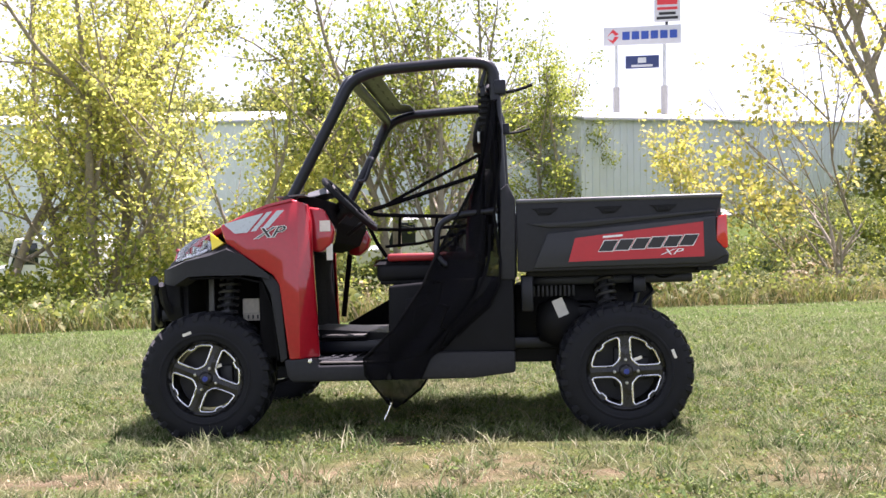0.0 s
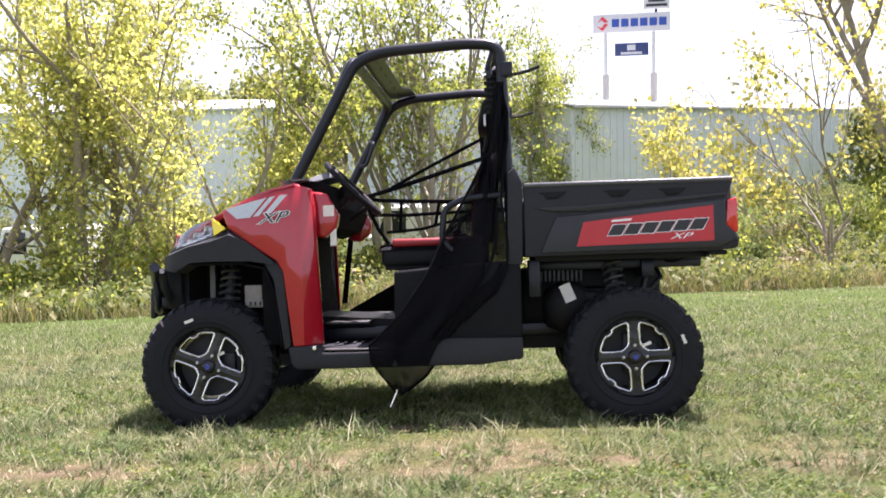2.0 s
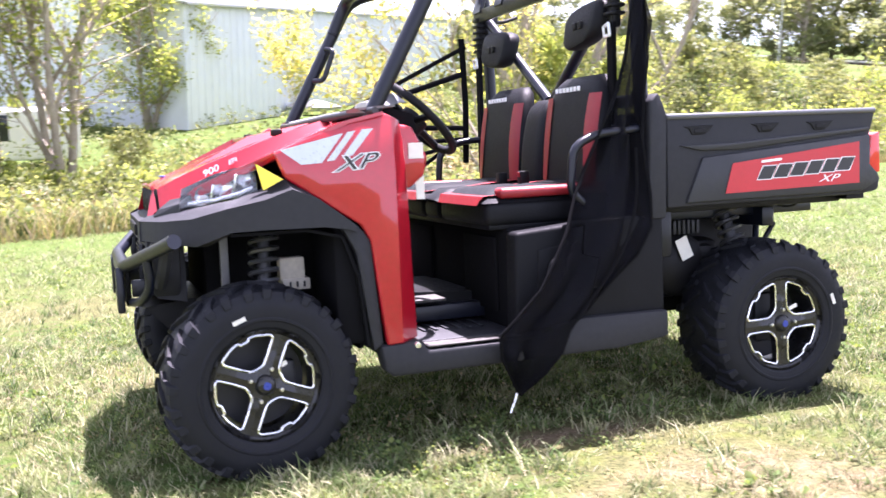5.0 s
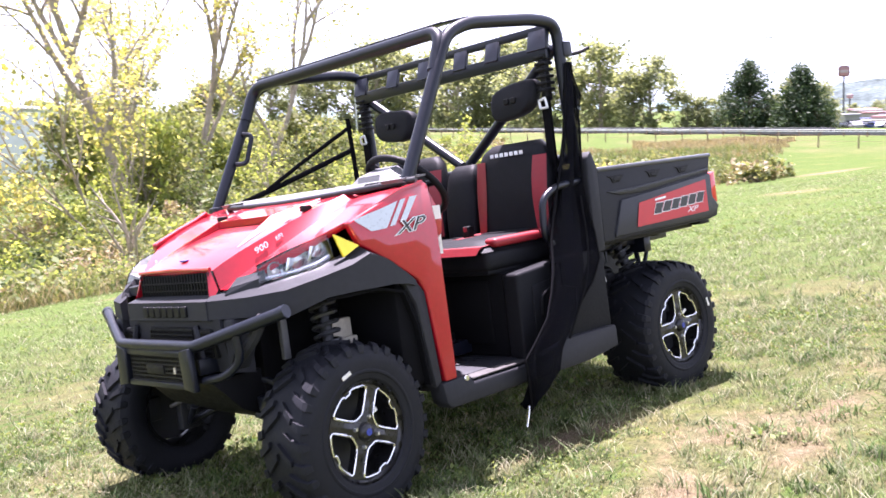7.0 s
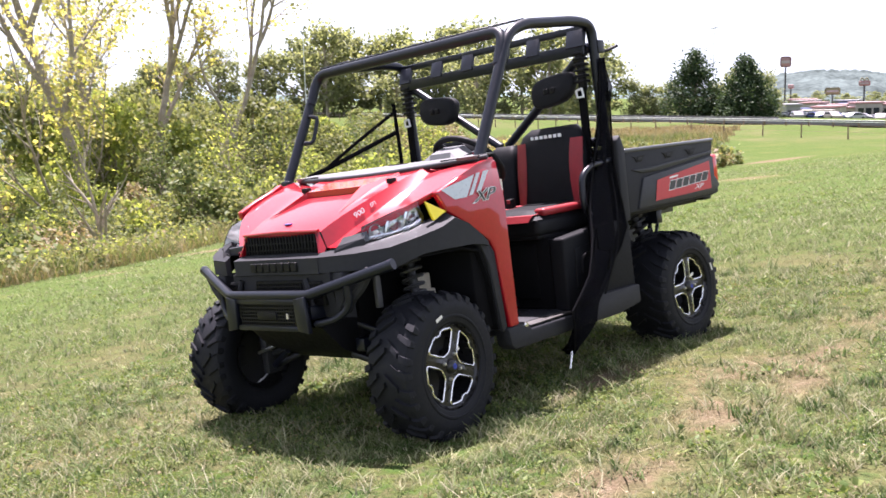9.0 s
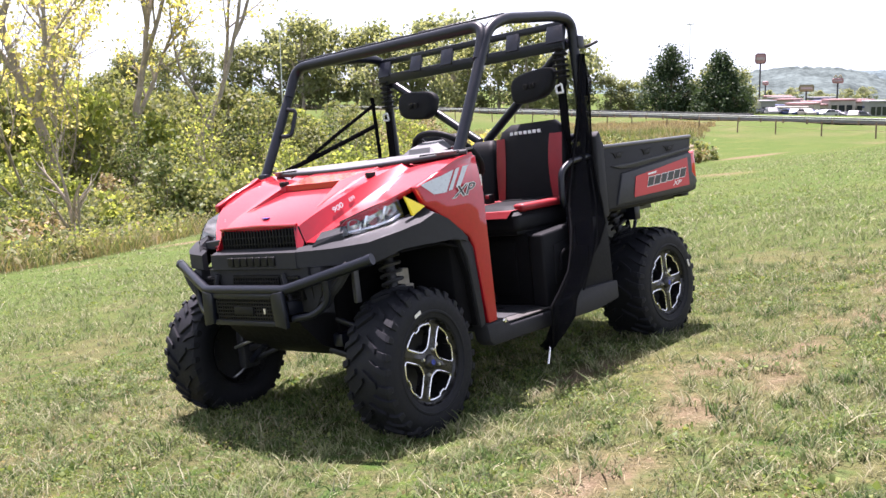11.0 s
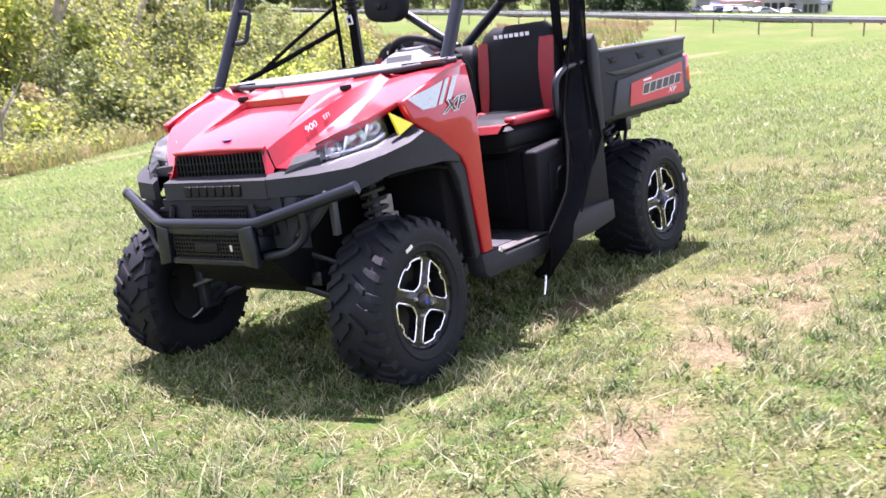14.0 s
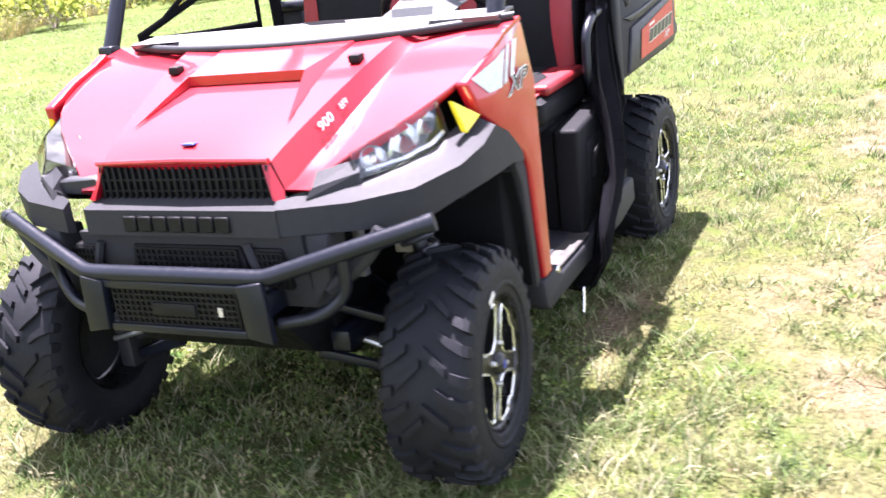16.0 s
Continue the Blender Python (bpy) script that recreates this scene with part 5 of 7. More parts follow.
BARE = [(18.8, 7.8, 0.7, 1.2, 1.2), (35.0, 14.2, 3.2, 1.8, 1.0), (7.0, 10.2, 1.6, 0.35, 0.9), (4.5, 13.2, 2.0, 0.5, 0.6), (8.5, 15.2, 1.8, 0.5, 0.8), (0.02, -0.74, 0.50, 0.16, 1.3), (0.2, -1.75, 0.35, 0.14, 0.5), (0.9, -1.6, 0.4, 0.15, 0.45), (1.9, -1.25, 0.3, 0.10, 0.4), (-2.1, -1.45, 0.22, 0.12, 0.4)]


def dryness(x, y):
    """0 for green turf, 1 for bare clay."""
    d = 0.55 * value_noise(x, y, 0.8, 3) + 0.45 * value_noise(x, y, 2.3, 11)
    d = smooth((d - 0.44) / 0.34) * 0.55 * (1 - 0.75 * smooth((np.hypot(x, y) - 4) / 12))
    track = np.where(x < 0, -1.31 + 0.35 * x, -1.33 - 0.08 * x) + 0.10 * np.sin(x * 3.1)
    lane = np.exp(-((y - track) / np.where(x < 0, 0.30, 0.40)) ** 2) * smooth((x + 2.6) / 0.8) * (1 - smooth((x - 2.0) / 1.2))
    d = d + lane * np.where(x < -0.8, 0.72, 1.0) * (0.24 + 0.44 * smooth((value_noise(x, y, 2.6, 20) - 0.28) / 0.4))
    for bx, by, rx, ry, s in BARE:
        d = d + s * np.exp(-(((x - bx) / rx) ** 2 + ((y - by) / ry) ** 2) * 1.2)
    d = d + 0.26 * smooth((-1.0 - y) / 0.7) * (0.4 + 0.9 * value_noise(x, y, 1.1, 9)) * smooth((x + 4.5) / 2)
    # dry strip along the highway
    off = (x - 63.9) * 0.940 - (y + 28.4) * 0.342
    strip = smooth((off + 26) / 6) * (1 - smooth((off - 3) / 3)) * smooth((x - 20) / 20)
    d = d + strip * (0.30 + 0.24 * value_noise(x, y, 0.25, 31))
    return np.clip(d, 0, 1)


def spread(fine0, fine1, step, far, ratio=1.075):
    mid = list(np.arange(fine0, fine1 + step / 2, step))
    s, p, hi = step, fine1, []
    while p < far:
        s *= ratio
        p += s
        hi.append(p)
    s, p, lo = step, fine0, []
    while p > -far:
        s *= ratio
        p -= s
        lo.append(p)
    return np.array(lo[::-1] + mid + hi)


gx, gy = spread(-5.0, 6.0, 0.14, 2500), spread(-4.5, 4.0, 0.14, 2500)
GX, GY = np.meshgrid(gx, gy, indexing="ij")
GZ = ground_z(GX, GY) + 0.02 * (value_noise(GX, GY, 1.3, 5) - 0.5) * (np.hypot(GX, GY) < 40)
ni, nj = GX.shape
idx = np.arange(ni * nj).reshape(ni, nj)
quads = np.stack([idx[:-1, :-1], idx[1:, :-1], idx[1:, 1:], idx[:-1, 1:]], -1).reshape(-1, 4)


def raw_mesh(name, verts, faces, material, attrs=None, smoothed=False):
    """A mesh straight from arrays."""
    me = bpy.data.meshes.new(name)
    n, k = faces.shape
    me.vertices.add(len(verts))
    me.vertices.foreach_set("co", np.asarray(verts, np.float32).ravel())
    me.loops.add(n * k)
    me.loops.foreach_set("vertex_index", faces.astype(np.int32).ravel())
    me.polygons.add(n)
    me.polygons.foreach_set("loop_start", np.arange(0, n * k, k, dtype=np.int32))
    me.update(calc_edges=True)
    for key, values in (attrs or {}).items():
        me.attributes.new(key, "FLOAT", "POINT").data.foreach_set("value", np.asarray(values, np.float32))
    me.materials.append(material)
    if smoothed:
        me.shade_smooth()
    return me


ground = new("ground", raw_mesh("ground", np.stack([GX, GY, GZ], -1).reshape(-1, 3), quads, TURF, {"dry": dryness(GX, GY).ravel(), "near": (1 - smooth((np.hypot(GX + 1, GY + 1) - 4) / 7)).ravel()}, True))
tagged(ground, "mown summer grass sloping down to a weedy ditch", "ground", kind="structure")


def blades(x, y, height, width, lean=0.5):
    """Bent grass blades, two segments each."""
    n = len(x)
    a = RNG.random(n) * 2 * np.pi
    z = ground_z(x, y)
    h = height * (0.45 + 0.75 * RNG.random(n))
    l = lean * (0.2 + RNG.random(n)) * h
    b = RNG.random(n) * 2 * np.pi
    dx, dy = np.cos(a) * width / 2, np.sin(a) * width / 2
    lx, ly = np.cos(b) * l, np.sin(b) * l
    base = np.stack([x, y, z - 0.01], -1)
    off = np.stack([dx, dy, 0 * dx], -1)
    mid = base + np.stack([lx * 0.35, ly * 0.35, h * 0.62], -1)
    tip = base + np.stack([lx, ly, h], -1)
    v = np.stack([base - off, base + off, mid + off * 0.8, mid - off * 0.8, tip], 1).reshape(-1, 3)
    k = np.arange(n)[:, None] * 5
    f = np.concatenate([k + np.array([[0, 1, 2]]), k + np.array([[0, 2, 3]]), k + np.array([[3, 2, 4]])])
    return v, f


def grass(name, label, x0, x1, y0, y1, density, height, width, lean=0.6, thin=0.7, keep=None):
    n = int((x1 - x0) * (y1 - y0) * density)
    x, y = x0 + (x1 - x0) * RNG.random(n), y0 + (y1 - y0) * RNG.random(n)
    # blades gather in tufts
    tuft = value_noise(x, y, 9.0, 2)
    d = dryness(x, y)
    ok = (RNG.random(n) > d * thin + 0.22 * (d > 0.88)) & (RNG.random(n) < 0.10 + 1.5 * tuft * (0.25 + 1.5 * value_noise(x, y, 4.0, 6)))
    ok &= y < edge_y(x) + 1.0
    if keep is not None:
        ok &= keep(x, y)
    x, y, d, tuft = x[ok], y[ok], d[ok], tuft[ok]
    v, f = blades(x, y, height * (0.35 + 1.3 * tuft) * (1 - 0.45 * d), width, lean)
    ob = new(name, raw_mesh(name, v, f, BLADES, {"dry": np.repeat(d, 5)}))
    return tagged(ob, label, "grass", kind="stuff")


NEAR = (-3.4, 3.6, -3.2, 2.6)
inside = lambda x, y: (x > NEAR[0]) & (x < NEAR[1]) & (y > NEAR[2]) & (y < NEAR[3])
grass("grass", "short mown grass with dry straw patches", *NEAR, 4900, 0.045, 0.0052, 1.3, 0.58)
grass("grass", "short mown grass with dry straw patches", -9, 15, -5, 13, 720, 0.056, 0.0095, 1.3, keep=lambda x, y: ~inside(x, y) & (RNG.random(len(x)) > smooth((np.hypot(x + 1, y + 1) - 6) / 9)))

def tufts(label, n, area, height, width, per, seed):
    """Coarse clumps whose blades fan out from one root."""
    global RNG
    RNG = np.random.default_rng(seed)
    x0, x1, y0, y1 = area
    cx, cy = x0 + (x1 - x0) * RNG.random(n), y0 + (y1 - y0) * RNG.random(n)
    size = 0.5 + RNG.random(n) ** 2
    x = np.repeat(cx, per) + RNG.normal(0, 0.022, n * per) * np.repeat(size, per)
    y = np.repeat(cy, per) + RNG.normal(0, 0.022, n * per) * np.repeat(size, per)
    v, f = blades(x, y, height * np.repeat(size, per), width, 1.5)
    ob = new("grass_tufts", raw_mesh("grass_tufts", v, f, BLADES, {"dry": np.repeat(dryness(x, y) * 0.5, 5)}))
    return tagged(ob, label, "grass", kind="stuff")


tufts("coarse tufts standing out of the mown grass", 1700, NEAR, 0.058, 0.0062, 30, 51)
tufts("coarse tufts standing out of the mown grass", 2600, (-7, 11, -4, 9), 0.075, 0.008, 16, 52)
RNG = np.random.default_rng(54)
grass("grass", "mown grass of the far field", 2, 42, -14, 20, 170, 0.042, 0.018, 1.6, 0.5, keep=lambda x, y: RNG.random(len(x)) > smooth((9 - np.hypot(x + 1, y + 1)) / 3) + smooth((np.hypot(x + 1, y + 1) - 22) / 16))

# ---- trees and weeds ----
LEAF_YELLOW = leaf_mat("lime_leaf", (0.25, 0.285, 0.105), (0.45, 0.475, 0.185), (0.70, 0.65, 0.300), 0.60)
LEAF_GREEN = leaf_mat("green_leaf", (0.105, 0.140, 0.042), (0.23, 0.275, 0.080), (0.38, 0.39, 0.125), 0.56)
LEAF_BUSH = leaf_mat("bush_leaf", (0.090, 0.110, 0.048), (0.165, 0.185, 0.082), (0.250, 0.250, 0.122), 0.45)
LEAF_MID = leaf_mat("shrub_leaf", (0.048, 0.072, 0.028), (0.088, 0.118, 0.046), (0.155, 0.178, 0.078), 0.4)
LEAF_DARK = leaf_mat("dark_leaf", (0.028, 0.048, 0.026), (0.040, 0.064, 0.032), (0.056, 0.082, 0.040), 0.25)
# the distant wood's haze is put into these paler leaf colours
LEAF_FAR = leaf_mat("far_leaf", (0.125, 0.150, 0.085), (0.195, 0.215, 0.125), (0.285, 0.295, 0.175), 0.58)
LEAF_LIME = leaf_mat("open_lime_leaf", (0.22, 0.25, 0.080), (0.42, 0.40, 0.130), (0.64, 0.55, 0.210), 0.48)
WEED = leaf_mat("weed", (0.080, 0.112, 0.040), (0.150, 0.188, 0.074), (0.26, 0.26, 0.132), 0.32)
DEAD = leaf_mat("dead_weed", (0.15, 0.120, 0.072), (0.26, 0.215, 0.125), (0.40, 0.335, 0.215), 0.25)
BARK = mat("bark", (0.20, 0.165, 0.12), 0.85, 0, 0.25, 25, 0.8, 0, (0.36, 0.32, 0.25))
TWIG = mat("pale_twig", (0.30, 0.26, 0.20), 0.8, 0, 0.2, 25, 0.4)


def leaves(points, size, rng, droop=0.3):
    """One folded leaf of two triangles at each point."""
    n = len(points)
    a, t = rng.random(n) * 2 * np.pi, rng.normal(0, 0.7, n) - droop
    d = np.stack([np.cos(a) * np.cos(t), np.sin(a) * np.cos(t), np.sin(t)], -1)
    s = np.stack([-np.sin(a), np.cos(a), 0 * a], -1)
    r = rng.normal(0, 0.8, n)[:, None]
    up = np.cross(s, d)
    s = s * np.cos(r) + up * np.sin(r)
    up = np.cross(s, d)
    L = (size * (0.55 + 0.8 * rng.random(n)))[:, None]
    p = points
    v = np.stack([p, p + d * L * 0.45 + s * L * 0.38 + up * L * 0.12, p + d * L, p + d * L * 0.45 - s * L * 0.38 + up * L * 0.12], 1).reshape(-1, 3)
    k = np.arange(n)[:, None] * 4
    f = np.concatenate([k + np.array([[0, 1, 2]]), k + np.array([[0, 2, 3]])])
    return v, f


def grow(rng, stems, height, splay, forks, gap=0.35, twist=0.25, thick=1.0, steep=0.75, tilt=(0, 0)):
    """Limbs as (points, radius, tip radius), and the ends and sides of twigs where leaves sit."""
    limbs, tips = [], []

    def limb(p, d, length, r, level):
        n = max(4, int(length / 0.5))
        pts = [p]
        q, e = p.copy(), d / np.linalg.norm(d)
        for _ in range(n):
            e = e + rng.normal(0, twist * 0.25, 3) + np.array([0, 0, 0.035 if level < 2 else 0.01])
            e /= np.linalg.norm(e)
            q = q + e * length / n
            pts.append(q.copy())
        limbs.append((pts, r, r * (0.45 if level < forks else 0.3)))
        if level >= forks:
            for c in pts[1:]:
                tips.append((c, level))
            return
        if level >= forks - 1:
            for c in pts[n // 2:]:
                tips.append((c, level))
        kids = rng.integers(3, 6) if level else rng.integers(4, 7)
        for k in range(kids):
            at = gap + (1 - gap) * (k + rng.random() * 0.8) / kids
            c = pts[min(n, int(at * n))]
            side = rng.normal(0, 1, 3)
            side -= e * side.dot(e)
            side /= np.linalg.norm(side)
            nd = e * (1.5 - steep - 0.1 * level) + side * (steep + 0.15 * level) + np.array([0, 0, 0.18])
            limb(c, nd, length * (0.42 + 0.2 * rng.random()) * (1.15 - 0.4 * at), max(0.006, r * (0.45 if steep > 0.7 or level else 0.62)), level + 1)
        limb(pts[-1], e, length * 0.45, r * 0.4, level + 1)

    for k in range(stems):
        a = 2 * np.pi * (k + rng.random() * 0.6) / stems
        lean = splay * (0.4 + 0.9 * rng.random())
        d = np.array([math.cos(a) * lean + tilt[0], math.sin(a) * lean + tilt[1], 1.0])
        limb(np.array([math.cos(a) * 0.12 * (stems > 1), math.sin(a) * 0.12 * (stems > 1), -0.25]), d, height * (0.5 + 0.18 * rng.random()), 0.016 * thick * height * (1.1 if stems == 1 else 0.8), 0)
    return limbs, tips


def limb_mesh(limbs, least=0.0):
    verts, faces, at = [], [], 0
    for pts, r0, r1 in limbs:
        if r0 < least:
            continue
        sides = 8 if r0 > 0.05 else 5 if r0 > 0.02 else 3
        n = len(pts)
        for i, p in enumerate(pts):
            d = np.asarray(pts[min(i + 1, n - 1)]) - np.asarray(pts[max(i - 1, 0)])
            d /= np.linalg.norm(d) + 1e-9
            u = np.cross(d, (0.31, 0.95, 0.1))
            u /= np.linalg.norm(u)
            w = np.cross(d, u)
            r = r0 + (r1 - r0) * i / (n - 1)
            for k in range(sides):
                a = 2 * math.pi * k / sides
                verts.append(p + u * math.cos(a) * r + w * math.sin(a) * r)
            if i:
                for k in range(sides):
                    b, c = at + (i - 1) * sides, at + i * sides
                    faces.append((b + k, b + (k + 1) % sides, c + (k + 1) % sides, c + k))
        at += n * sides
    return np.array(verts), np.array(faces)


def tree(name, label, seed, x, y, stems, height, splay, per_tip, leaf, material, forks=3, cloud=0.16, gap=0.35, bark=BARK, turn=0, category="tree", group="", low=None, share=1.0, thick=1.0, steep=0.75, tilt=(0, 0)):
    rng = np.random.default_rng(seed)
    limbs, tips = grow(rng, stems, height, splay, forks, gap, 0.25, thick, steep, tilt)
    ob = thing(name, label, category, pose(x, y, float(ground_z(x, y)), 0, 0, turn), group)
    v, f = limb_mesh(limbs)
    t = new("trunk", raw_mesh("trunk", v, f, bark, None, True))
    t.parent = ob
    P = np.array([c for c, _ in tips])
    P = P[rng.random(len(P)) < share]
    P = np.repeat(P, per_tip, 0) + rng.normal(0, cloud, (len(P) * per_tip, 3))
    if low is not None:
        P = P[P[:, 2] > low]
    v, f = leaves(P, leaf, rng)
    c = new("crown", raw_mesh("crown", v, f, material))
    c.parent = ob
    return ob


START, CORNER = (0.54, -5.35), (-4.25, -3.65)
YG = "tree with sparse yellow-green leaves and pale bare limbs beyond the ditch"
DENSE = "multi-stemmed tree with dense yellow-green leaves beyond the ditch"
SLIM = "tall slender tree with light green leaves beyond the ditch"
for name, label, seed, az, dist, stems, height, splay, per, leaf, stuff, cloud, gap in (
    ("tree", DENSE, 11, -24.2, 35, 3, 15.5, 0.44, 11, 0.165, LEAF_YELLOW, 0.42, 0.12),
    ("tree", DENSE, 12, -18.5, 34, 3, 12.0, 0.46, 10, 0.165, LEAF_YELLOW, 0.42, 0.10),
    ("tree", DENSE, 13, -29.5, 34, 2, 15.0, 0.44, 14, 0.165, LEAF_YELLOW, 0.42, 0.12),
    ("tree", "low bushy tree with yellow-green leaves beyond the ditch", 14, -11.8, 36, 3, 6.8, 0.42, 7, 0.165, LEAF_YELLOW, 0.42, 0.10),
    ("tree", SLIM, 21, -4.2, 36, 3, 13.0, 0.17, 4, 0.175, LEAF_GREEN, 0.42, 0.16),
    ("tree", SLIM, 23, -7.2, 37, 2, 16.0, 0.19, 11, 0.175, LEAF_GREEN, 0.46, 0.36),
    ("tree", "bushy tree with light green leaves beside the warehouse", 22, 1.6, 57, 4, 12.0, 0.34, 9, 0.175, LEAF_GREEN, 0.42, 0.12),
):
    x, y = 0.54 + dist * math.sin(radians(az)), -5.35 + dist * math.cos(radians(az))
    tree(name, label, seed, x, y, stems, height, splay, per * 5, leaf * 0.96, stuff, 3, cloud * 0.72, gap, share=0.125)

# the open trees: stout trunks that fork, leaves in bunches at the twigs' ends
for seed, x, y, stems, height, splay, thick, tilt, share in (
    (31, 17.7, 38.8, 1, 20.5, 0.05, 0.70, (0.02, 0.0), 0.27),
    (32, 22.8, 42.0, 1, 20.0, 0.06, 0.62, (-0.01, 0.0), 0.40),
    (35, 24.6, 41.0, 1, 17.0, 0.10, 0.58, (0.60, -0.30), 0.36),
    (33, 14.6, 33.4, 2, 12.5, 0.22, 0.36, (-1.15, -0.1), 0.10),
    (40, 16.6, 37.0, 2, 9.5, 0.40, 0.40, (0.2, 0.05), 0.06),
    (42, 8.5, 45.0, 2, 7.0, 0.42, 0.30, (0.0, 0.0), 0.12),
    (41, 12.2, 33.0, 2, 8.5, 0.50, 0.34, (-0.95, 0.0), 0.10),
    (38, 21.6, 46.0, 2, 17.0, 0.30, 0.50, (0.0, 0.0), 0.26),
):
    tree("tree", YG, seed, x, y, stems, height, splay, 8, 0.215, LEAF_LIME, 3, 0.26, 0.34, share=share, thick=thick, steep=0.6, tilt=tilt)
# low growth round their feet
rng = np.random.default_rng(8)
UNDER = []
for k in range(26):
    for j in (0, 1):
        UNDER.append((20.5 + k * 1.05 + rng.normal(0, 0.4), 42 + 20 * j + 20 * rng.random(), 1.4 + 1.4 * rng.random(), 0.9 + 2.6 * rng.random() ** 2))
    UNDER.append((21.5 + k * 0.62 + rng.normal(0, 0.4), 27 + 12 * rng.random(), 0.9 + 0.9 * rng.random(), 1.5 + 1.6 * rng.random()))
tree("tree", "bare pale sapling among the weeds beyond the ditch", 37, *[c + 28.0 * f for c, f in zip(CORNER, (math.sin(radians(28.6)), math.cos(radians(28.6))))], 1, 5.0, 0.3, 0, 0.1, TWIG, 2, 0.1, 0.4, TWIG, share=0.0, steep=0.6, category="tree")


def bush(seed, x, y, r, h, material, n, leaf=0.09, label="leafy green bush in the ditch", group="bushes"):
    rng = np.random.default_rng(seed)
    ob = thing("bush", label, "bush", pose(x, y, float(ground_z(x, y))), group)
    limbs = []
    P = []
    n, leaf = int(n * 0.72), leaf * 1.14
    for k in range(18):
        a, q = rng.random() * 2 * np.pi, rng.random() ** 0.5
        tip = np.array([math.cos(a) * r * q, math.sin(a) * r * q, h * (0.55 + 0.5 * rng.random()) * (1.1 - 0.5 * q)])
        mid = tip * np.array([0.45, 0.45, 0.6])
        limbs.append(([np.array([0, 0, -0.1]), mid, tip], 0.018, 0.005))
        c = 0.25 + 0.75 * rng.random((n // 18, 1))
        base = mid * (1 - c) + tip * c
        P.append(base + rng.normal(0, (0.08 + 0.09 * rng.random()) * r, (n // 18, 3)) * np.array([1, 1, 0.9]))
    P = np.concatenate(P)
    P[:, 2] = np.abs(P[:, 2])
    v, f = limb_mesh(limbs)
    t = new("stem", raw_mesh("stem", v, f, TWIG, None, True))
    t.parent = ob
    v, f = leaves(P, leaf, rng)
    c = new("foliage", raw_mesh("foliage", v, f, material))
    c.parent = ob
    return ob


for k, (az, dist, r, h) in enumerate(UNDER):
    x, y = CORNER[0] + dist * math.sin(radians(az)), CORNER[1] + dist * math.cos(radians(az))
    bush(400 + k, x, y, r, h, [LEAF_BUSH, LEAF_MID, LEAF_GREEN, WEED, LEAF_MID, LEAF_BUSH, DEAD][k % 7], 1500, 0.13, "tall leafy bush under the open trees", "undergrowth")
rng = np.random.default_rng(18)
for k in range(10):
    az, dist = 27 + 2.0 * k + rng.normal(0, 0.6), 36 + 14 * rng.random()
    x, y = CORNER[0] + dist * math.sin(radians(az)), CORNER[1] + dist * math.cos(radians(az))
    tree("sapling", "slender leafy sapling in the ditch growth", 500 + k, x, y, 2, 3.2 + 2.2 * rng.random(), 0.2, 5, 0.13, [LEAF_GREEN, LEAF_BUSH, LEAF_MID][k % 3], 2, 0.22, 0.15, share=0.9, group="saplings")
rng = np.random.default_rng(5)
for k in range(70):
    x = -16 + k * 0.62 + rng.normal(0, 0.4)
    y = float(edge_y(x)) + 2.0 + rng.random() * 13.0
    bush(100 + k, x, y, 0.8 + 0.8 * rng.random(), 0.8 + 0.9 * rng.random(), [LEAF_BUSH, WEED, LEAF_MID, LEAF_GREEN][k % 4], 900, 0.11)


def weeds(name, label, x0, x1, d0, d1, n, height, width, material, seed):
    """Tall stems along the field's edge."""
    global RNG
    RNG = np.random.default_rng(seed)
    x = x0 + (x1 - x0) * RNG.random(n)
    y = edge_y(x) + d0 + (d1 - d0) * RNG.random(n) ** 1.3
    clump = value_noise(x, y, 1.6, seed)
    ok = RNG.random(n) < 0.3 + clump
    x, y, clump = x[ok], y[ok], clump[ok]
    v, f = blades(x, y, height * (0.25 + 1.2 * clump), width, 1.1)
    return tagged(new(name, raw_mesh(name, v, f, material)), label, "weeds", kind="stuff")


weeds("weeds", "tall green weeds along the edge of the mown field", -16, 30, 0.2, 3.5, 15000, 0.50, 0.020, WEED, 41)
weeds("dry_weeds", "dead brown stalks along the edge of the mown field", -16, 30, 0.0, 3.4, 17000, 0.50, 0.012, DEAD, 42)
weeds("weeds", "rank green growth in the ditch", -24, 40, 3.0, 26.0, 46000, 0.62, 0.050, WEED, 43)


def leafy_weeds(label, n, per, leaf, tall, material, seed, deep=24):
    """Broad-leaved plants of uneven height along the ditch."""
    rng = np.random.default_rng(seed)
    x = -24 + 62 * rng.random(n)
    y = edge_y(x) + 0.6 + deep * rng.random(n) ** 1.6
    h = tall * (0.25 + value_noise(x, y, 0.5, seed) * (0.5 + rng.random(n)))
    k = np.repeat(np.arange(n), per)
    X = x[k] + rng.normal(0, 0.20, n * per) * (0.5 + h[k])
    Y = y[k] + rng.normal(0, 0.20, n * per) * (0.5 + h[k])
    Z = ground_z(X, Y) + h[k] * rng.random(n * per) ** 0.7
    v, f = leaves(np.stack([X, Y, Z], -1), leaf, rng, 0.2)
    return tagged(new("leafy_weeds", raw_mesh("leafy_weeds", v, f, material)), label, "weeds", kind="stuff")


leafy_weeds("broad-leaved green weeds filling the ditch", 2000, 30, 0.095, 0.95, LEAF_BUSH, 45)
leafy_weeds("pale green flowering weeds in the ditch", 1500, 26, 0.080, 1.0, LEAF_GREEN, 46)
leafy_weeds("withered brown seed heads in the ditch", 900, 18, 0.075, 0.8, DEAD, 47)
